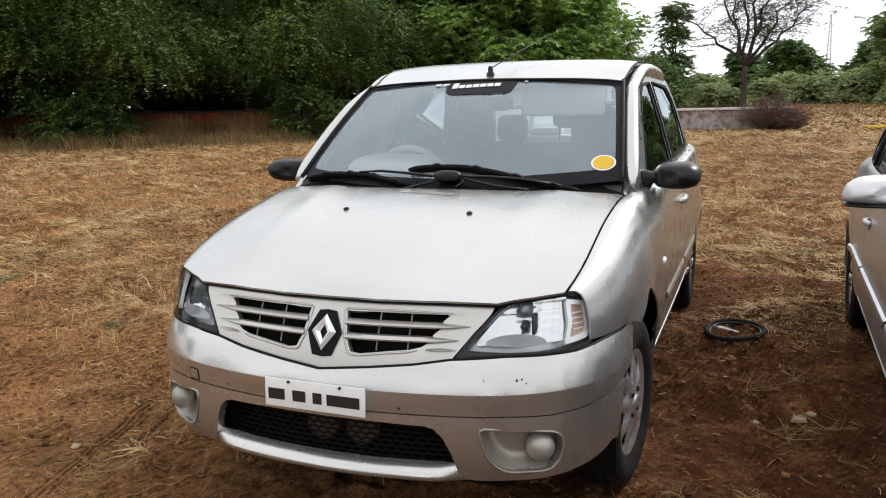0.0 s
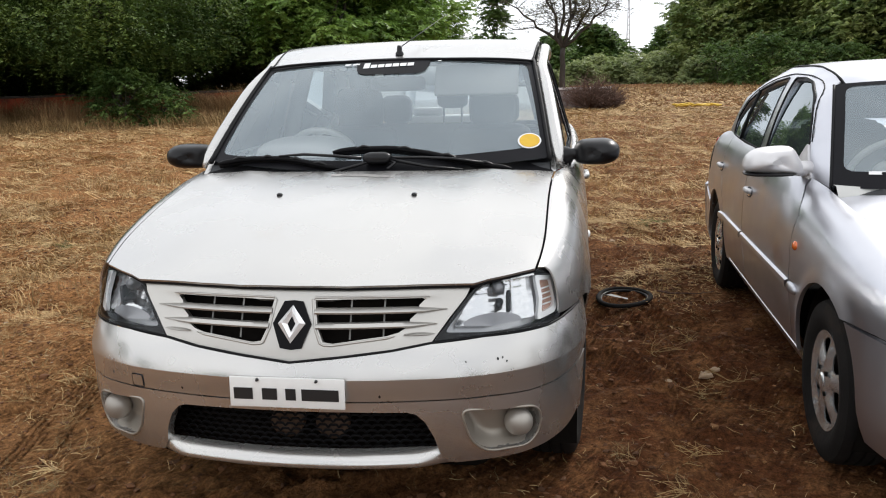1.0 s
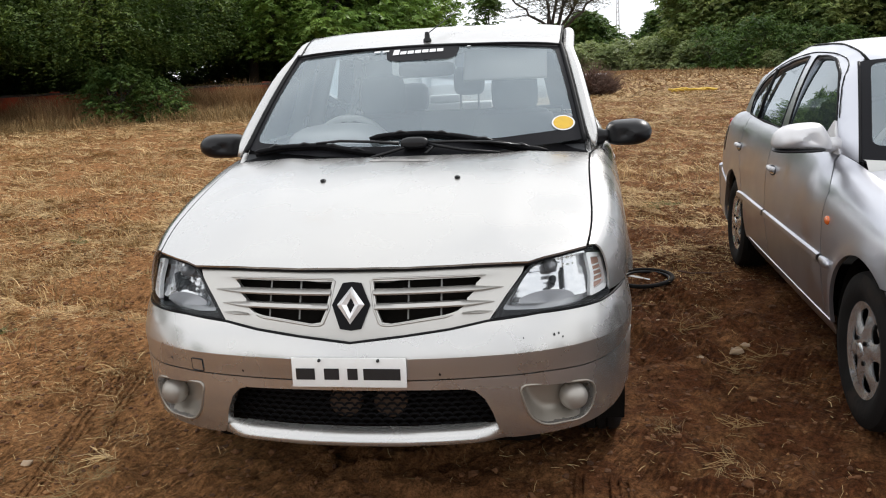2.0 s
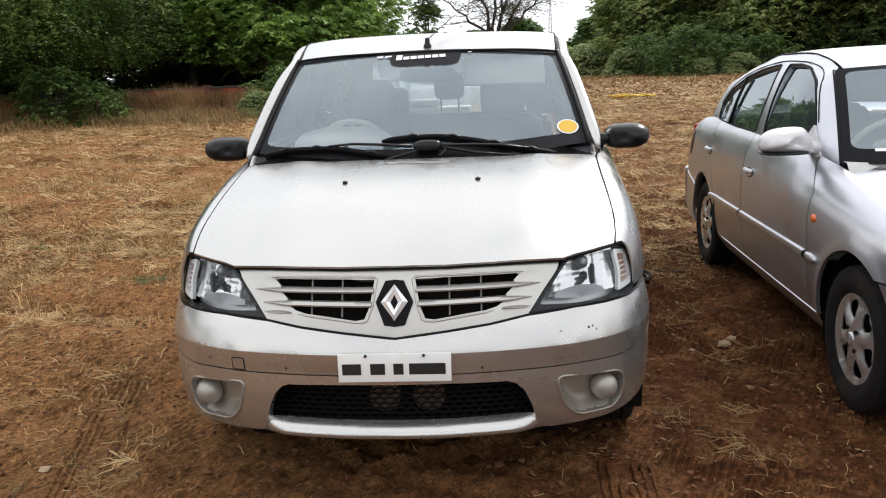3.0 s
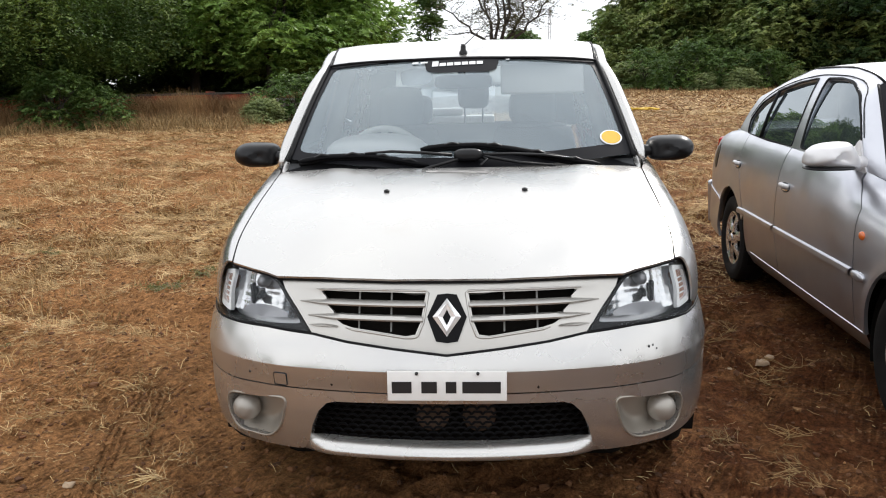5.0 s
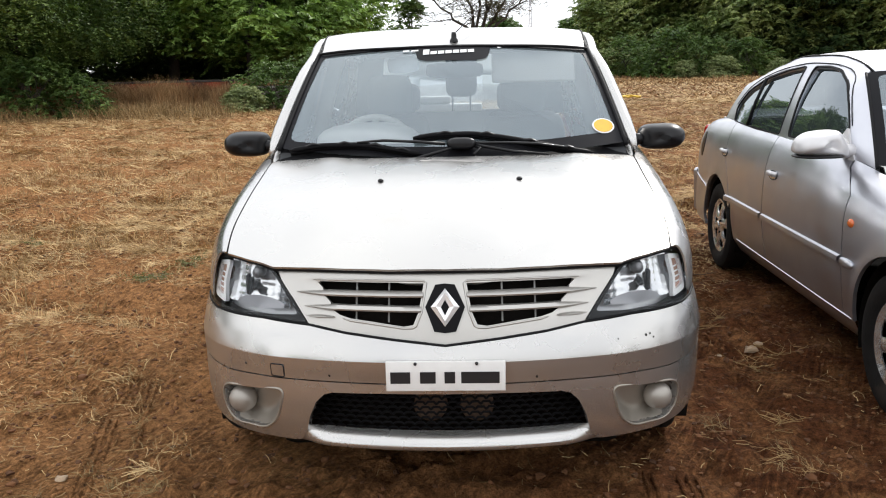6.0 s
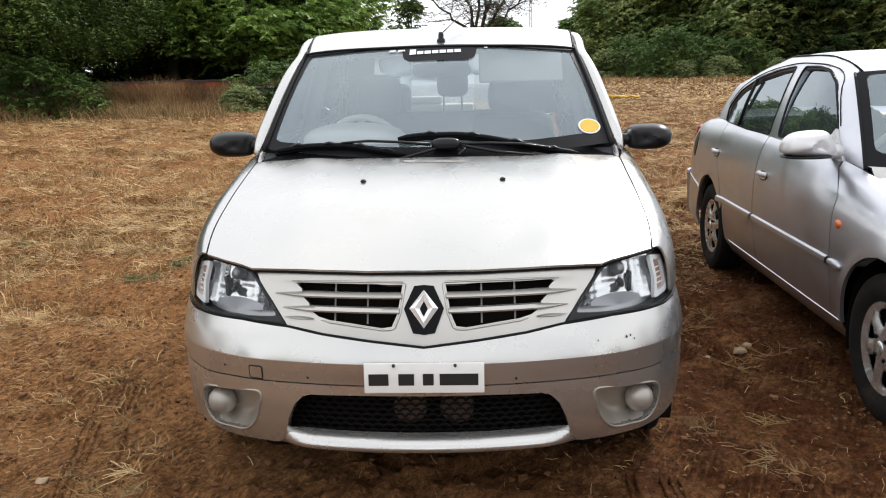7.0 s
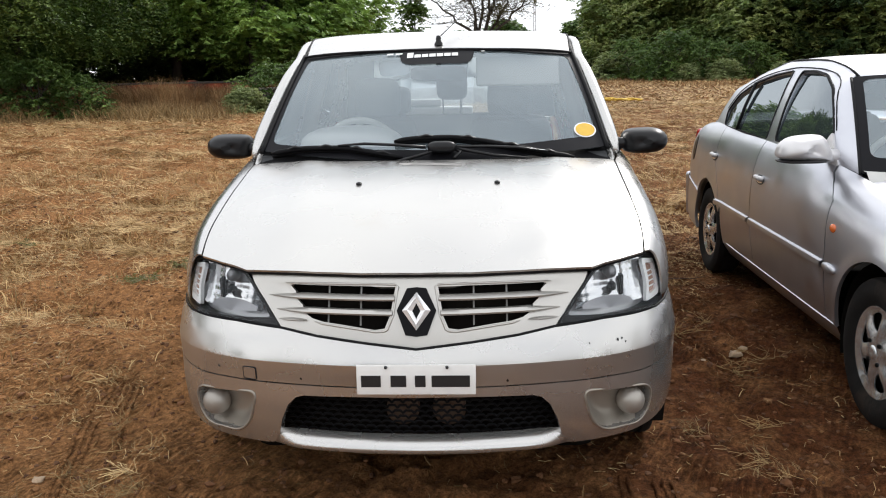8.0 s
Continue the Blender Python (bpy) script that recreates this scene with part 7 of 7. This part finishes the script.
# ---- small things on the field ----


def old_tyre_tube():
    """A flattened dark ring lying on the soil."""
    t = thing("rubber_ring", Matrix.Translation((1.115, 2.76, soil_z(1.115, 2.76) + 0.010)), "flattened black rubber ring lying on the soil", "rubber ring")
    g = Geo()
    rng = random.Random(71)
    pts = []
    for i in range(41):
        a = 2 * math.pi * i / 40
        pts.append((0.155 * math.cos(a) + 0.012 * math.cos(2 * a), 0.180 * math.sin(a), 0.016 + 0.010 * math.sin(a + 1)))
    g.tube(pts, 0.0145, 10, 0.9, False)
    part("ring", g, rubber, t)
    part("bead", Geo().tube([(p[0] * 0.90, p[1] * 0.90, p[2] - 0.008) for p in pts], 0.008, 8, 1, False), black_plastic, t)
    part("torn_strip", Geo().add([(-0.12, -0.02, 0.03), (-0.07, 0.0, 0.035), (0.03, -0.03, 0.018), (0.03, -0.05, 0.016), (-0.07, -0.03, 0.03), (-0.12, -0.04, 0.045)], [(0, 1, 4, 5), (1, 2, 3, 4)]), torn_mat, t, "grey torn strip", False)


old_tyre_tube()


def pale_lump(x, y, r, seed):
    """A crumpled pale lump, half stone and half dry root."""
    rng = random.Random(seed)
    t = thing("stone", Matrix.Translation((x, y, soil_z(x, y) + r * 0.25)), "small pale weathered stone lying on red soil", "stone", "pale stones on the soil")
    g = Geo(30).ball((0, 0, 0), (r * 1.3, r, r * 0.7), 9, 6, 0.8)
    g.v = [tuple(Vector(p) * (1 + 0.5 * noise.noise(Vector(p) * (2.2 / r) + Vector((seed, 0, 0))))) for p in g.v]
    part("stone_body", g, stone_mat, t, "", False)


for i, (x, y, r) in enumerate(((1.41, 1.57, 0.024), (1.24, 1.50, 0.013), (1.46, 1.61, 0.015), (1.15, 4.6, 0.02), (-1.35, 0.35, 0.016), (-1.62, -0.1, 0.018))):
    pale_lump(x, y, r, 200 + i)


def ground_twig(pts, seed):
    rng = random.Random(seed)
    t = thing("twig", Matrix.Translation((pts[0][0], pts[0][1], soil_z(*pts[0]) + 0.012)), "bent dry brown twig lying on the soil", "twig", "twigs on the soil")
    o = pts[0]
    g = Geo().tube([(x - o[0] + rng.uniform(-0.01, 0.01), y - o[1], soil_z(x, y) - soil_z(*o) + rng.uniform(0, 0.012)) for x, y in pts], [0.006 - 0.004 * i / (len(pts) - 1) for i in range(len(pts))], 5)
    part("stem", g, twig_mat, t, "", False)


for i, pts in enumerate((((1.33, 2.89), (1.42, 2.94), (1.52, 3.02), (1.61, 3.07), (1.70, 3.10)), ((0.82, 2.38), (0.89, 2.33), (0.98, 2.25), (1.05, 2.22)))):
    ground_twig(pts, 220 + i)


def yellow_rope():
    t = thing("rope", Matrix.Translation((4.6, 23.4, ground_z(4.6, 23.4))), "loose yellow rope lying on the field", "rope")
    rng = random.Random(72)
    for k in range(3):
        pts = [(-0.6 + 0.11 * i + rng.uniform(-0.05, 0.05), 0.35 * math.sin(i * 0.8 + k * 2) + 0.1 * k, 0.09 + rng.uniform(0, 0.07) - 0.02 * k) for i in range(13)]
        part("strand", Geo().tube(pts, 0.030, 6), yellow_cloth, t)


yellow_rope()


def weed(x, y, seed, r, mat, label):
    rng = random.Random(seed)
    t = thing("weed", Matrix.Translation((x, y, soil_z(x, y))), label, "weed")
    fr = [(rng.uniform(-r, r) * 0.5, rng.uniform(-r, r) * 0.5, 0.005, rng.uniform(0, 6.28), rng.uniform(0.05, 0.6)) for _ in range(46)]
    v, f = leaf_cloud(rng, fr, 6, 0.022, 0.7, (r * 0.4, r))
    o = obj_from("leaves", v, f, mat, False)
    o.parent = t


for i, (x, y, r) in enumerate(((-2.15, 3.1, 0.20), (-1.95, 3.45, 0.16), (-3.6, 4.2, 0.18), (1.55, 5.4, 0.17), (-4.4, 2.6, 0.15), (-2.6, 1.9, 0.12))):
    weed(x, y, 80 + i, r, weed_mat, "small dusty green weed growing in the soil")


def dead_stalks(x, y, seed, r):
    """A pulled-up dry root with pale branching stalks."""
    rng = random.Random(seed)
    t = thing("dry_stalks", Matrix.Translation((x, y, soil_z(x, y) + 0.004)), "pale dry branching stalks lying on the red soil", "dry stalks", "dry stalks on the soil")
    for _ in range(rng.randint(5, 8)):
        g = Geo()
        a = rng.uniform(0, 6.28)
        e = Vector((r * math.cos(a) * rng.uniform(0.5, 1), r * math.sin(a) * rng.uniform(0.5, 1), rng.uniform(0.0, 0.07)))
        pts = branch(g, rng, (0, 0, 0.006), e, 0.0017, 0.0009, 0.2, 5, 4)
        for p in pts[2:5]:
            branch(g, rng, p, p + Vector((rng.uniform(-0.08, 0.08), rng.uniform(-0.08, 0.08), rng.uniform(-0.01, 0.05))), 0.0012, 0.0007, 0.2, 3, 3)
        part("stalk", g, dry_mat, t, "", False)


stalk_rng = random.Random(90)
for i, (x, y) in enumerate(((-0.62, -0.32), (-0.2, -0.30), (0.12, -0.34), (0.42, -0.36), (0.62, -0.28), (0.9, -0.22), (1.36, 1.42), (1.52, 1.5), (1.42, 2.1), (1.25, 0.75), (1.30, -0.15), (1.75, -0.35), (-1.05, 0.15), (-1.25, 0.75), (-0.95, -0.05), (-1.55, 0.0), (-1.8, 0.9), (-1.35, -0.25), (1.2, 1.85), (-2.2, 0.35), (-2.4, 1.2), (1.46, 3.5), (1.2, 4.4))):
    dead_stalks(x, y, 100 + i, stalk_rng.uniform(0.09, 0.17))

# trees that close the field on the sides not looked at
plant = [(-30.0, 4.0, 10, 1.1), (-48.1, -9.3, 100, 1.2), (-41.9, -24.8, 190, 1.15), (-27.9, -37.2, 280, 1.2), (-10.8, -43.4, 30, 1.25), (7.8, -45.0, 120, 1.2), (26.4, -40.3, 210, 1.25), (43.4, -29.4, 300, 1.2), (55.8, -12.4, 50, 1.2), (60.5, 9.3, 140, 1.25), (62.0, 31.0, 230, 1.2)]
for x, y, turn, sc in plant:
    copy_thing(thick, Matrix.Translation((x, y, ground_z(x, y) - 0.02)) @ Matrix.Rotation(radians(turn), 4, "Z") @ Matrix.Diagonal((sc, sc, sc, 1)))

# ---- far away ----
mast = thing("radio_mast", Matrix.Translation((28.0, 380.0, 0.5)), "slender pale steel lattice mast far beyond the trees", "mast")
for s in ((-1, -1), (1, -1), (1, 1), (-1, 1)):
    part("mast_leg", Geo().tube([(s[0] * 1.1, s[1] * 1.1, 0), (s[0] * 0.25, s[1] * 0.25, 34)], 0.22, 4), mast_mat, mast)
for k in range(9):
    w = 1.1 - 0.85 * k / 9
    part("mast_brace", Geo().tube([(-w, -w, k * 3.7), (w, -w, k * 3.7 + 2), (w, w, k * 3.7 + 2.4), (-w, w, k * 3.7 + 3.2)], 0.12, 4), mast_mat, mast)
far_line = tree(36, 9.0, 5.5, 0.4, 80, 30, 0.75, 0.7, (0.8, 1.5), leaf_dark, "distant dark green tree on the horizon", 0.3, 6, (1.4, 2.4))
plant_out(far_line, [(-40 + 11 * i + (i * 37 % 7), 118 + (i * 53 % 23), i * 47, 0.75 + 0.08 * (i * 29 % 7)) for i in range(11)])
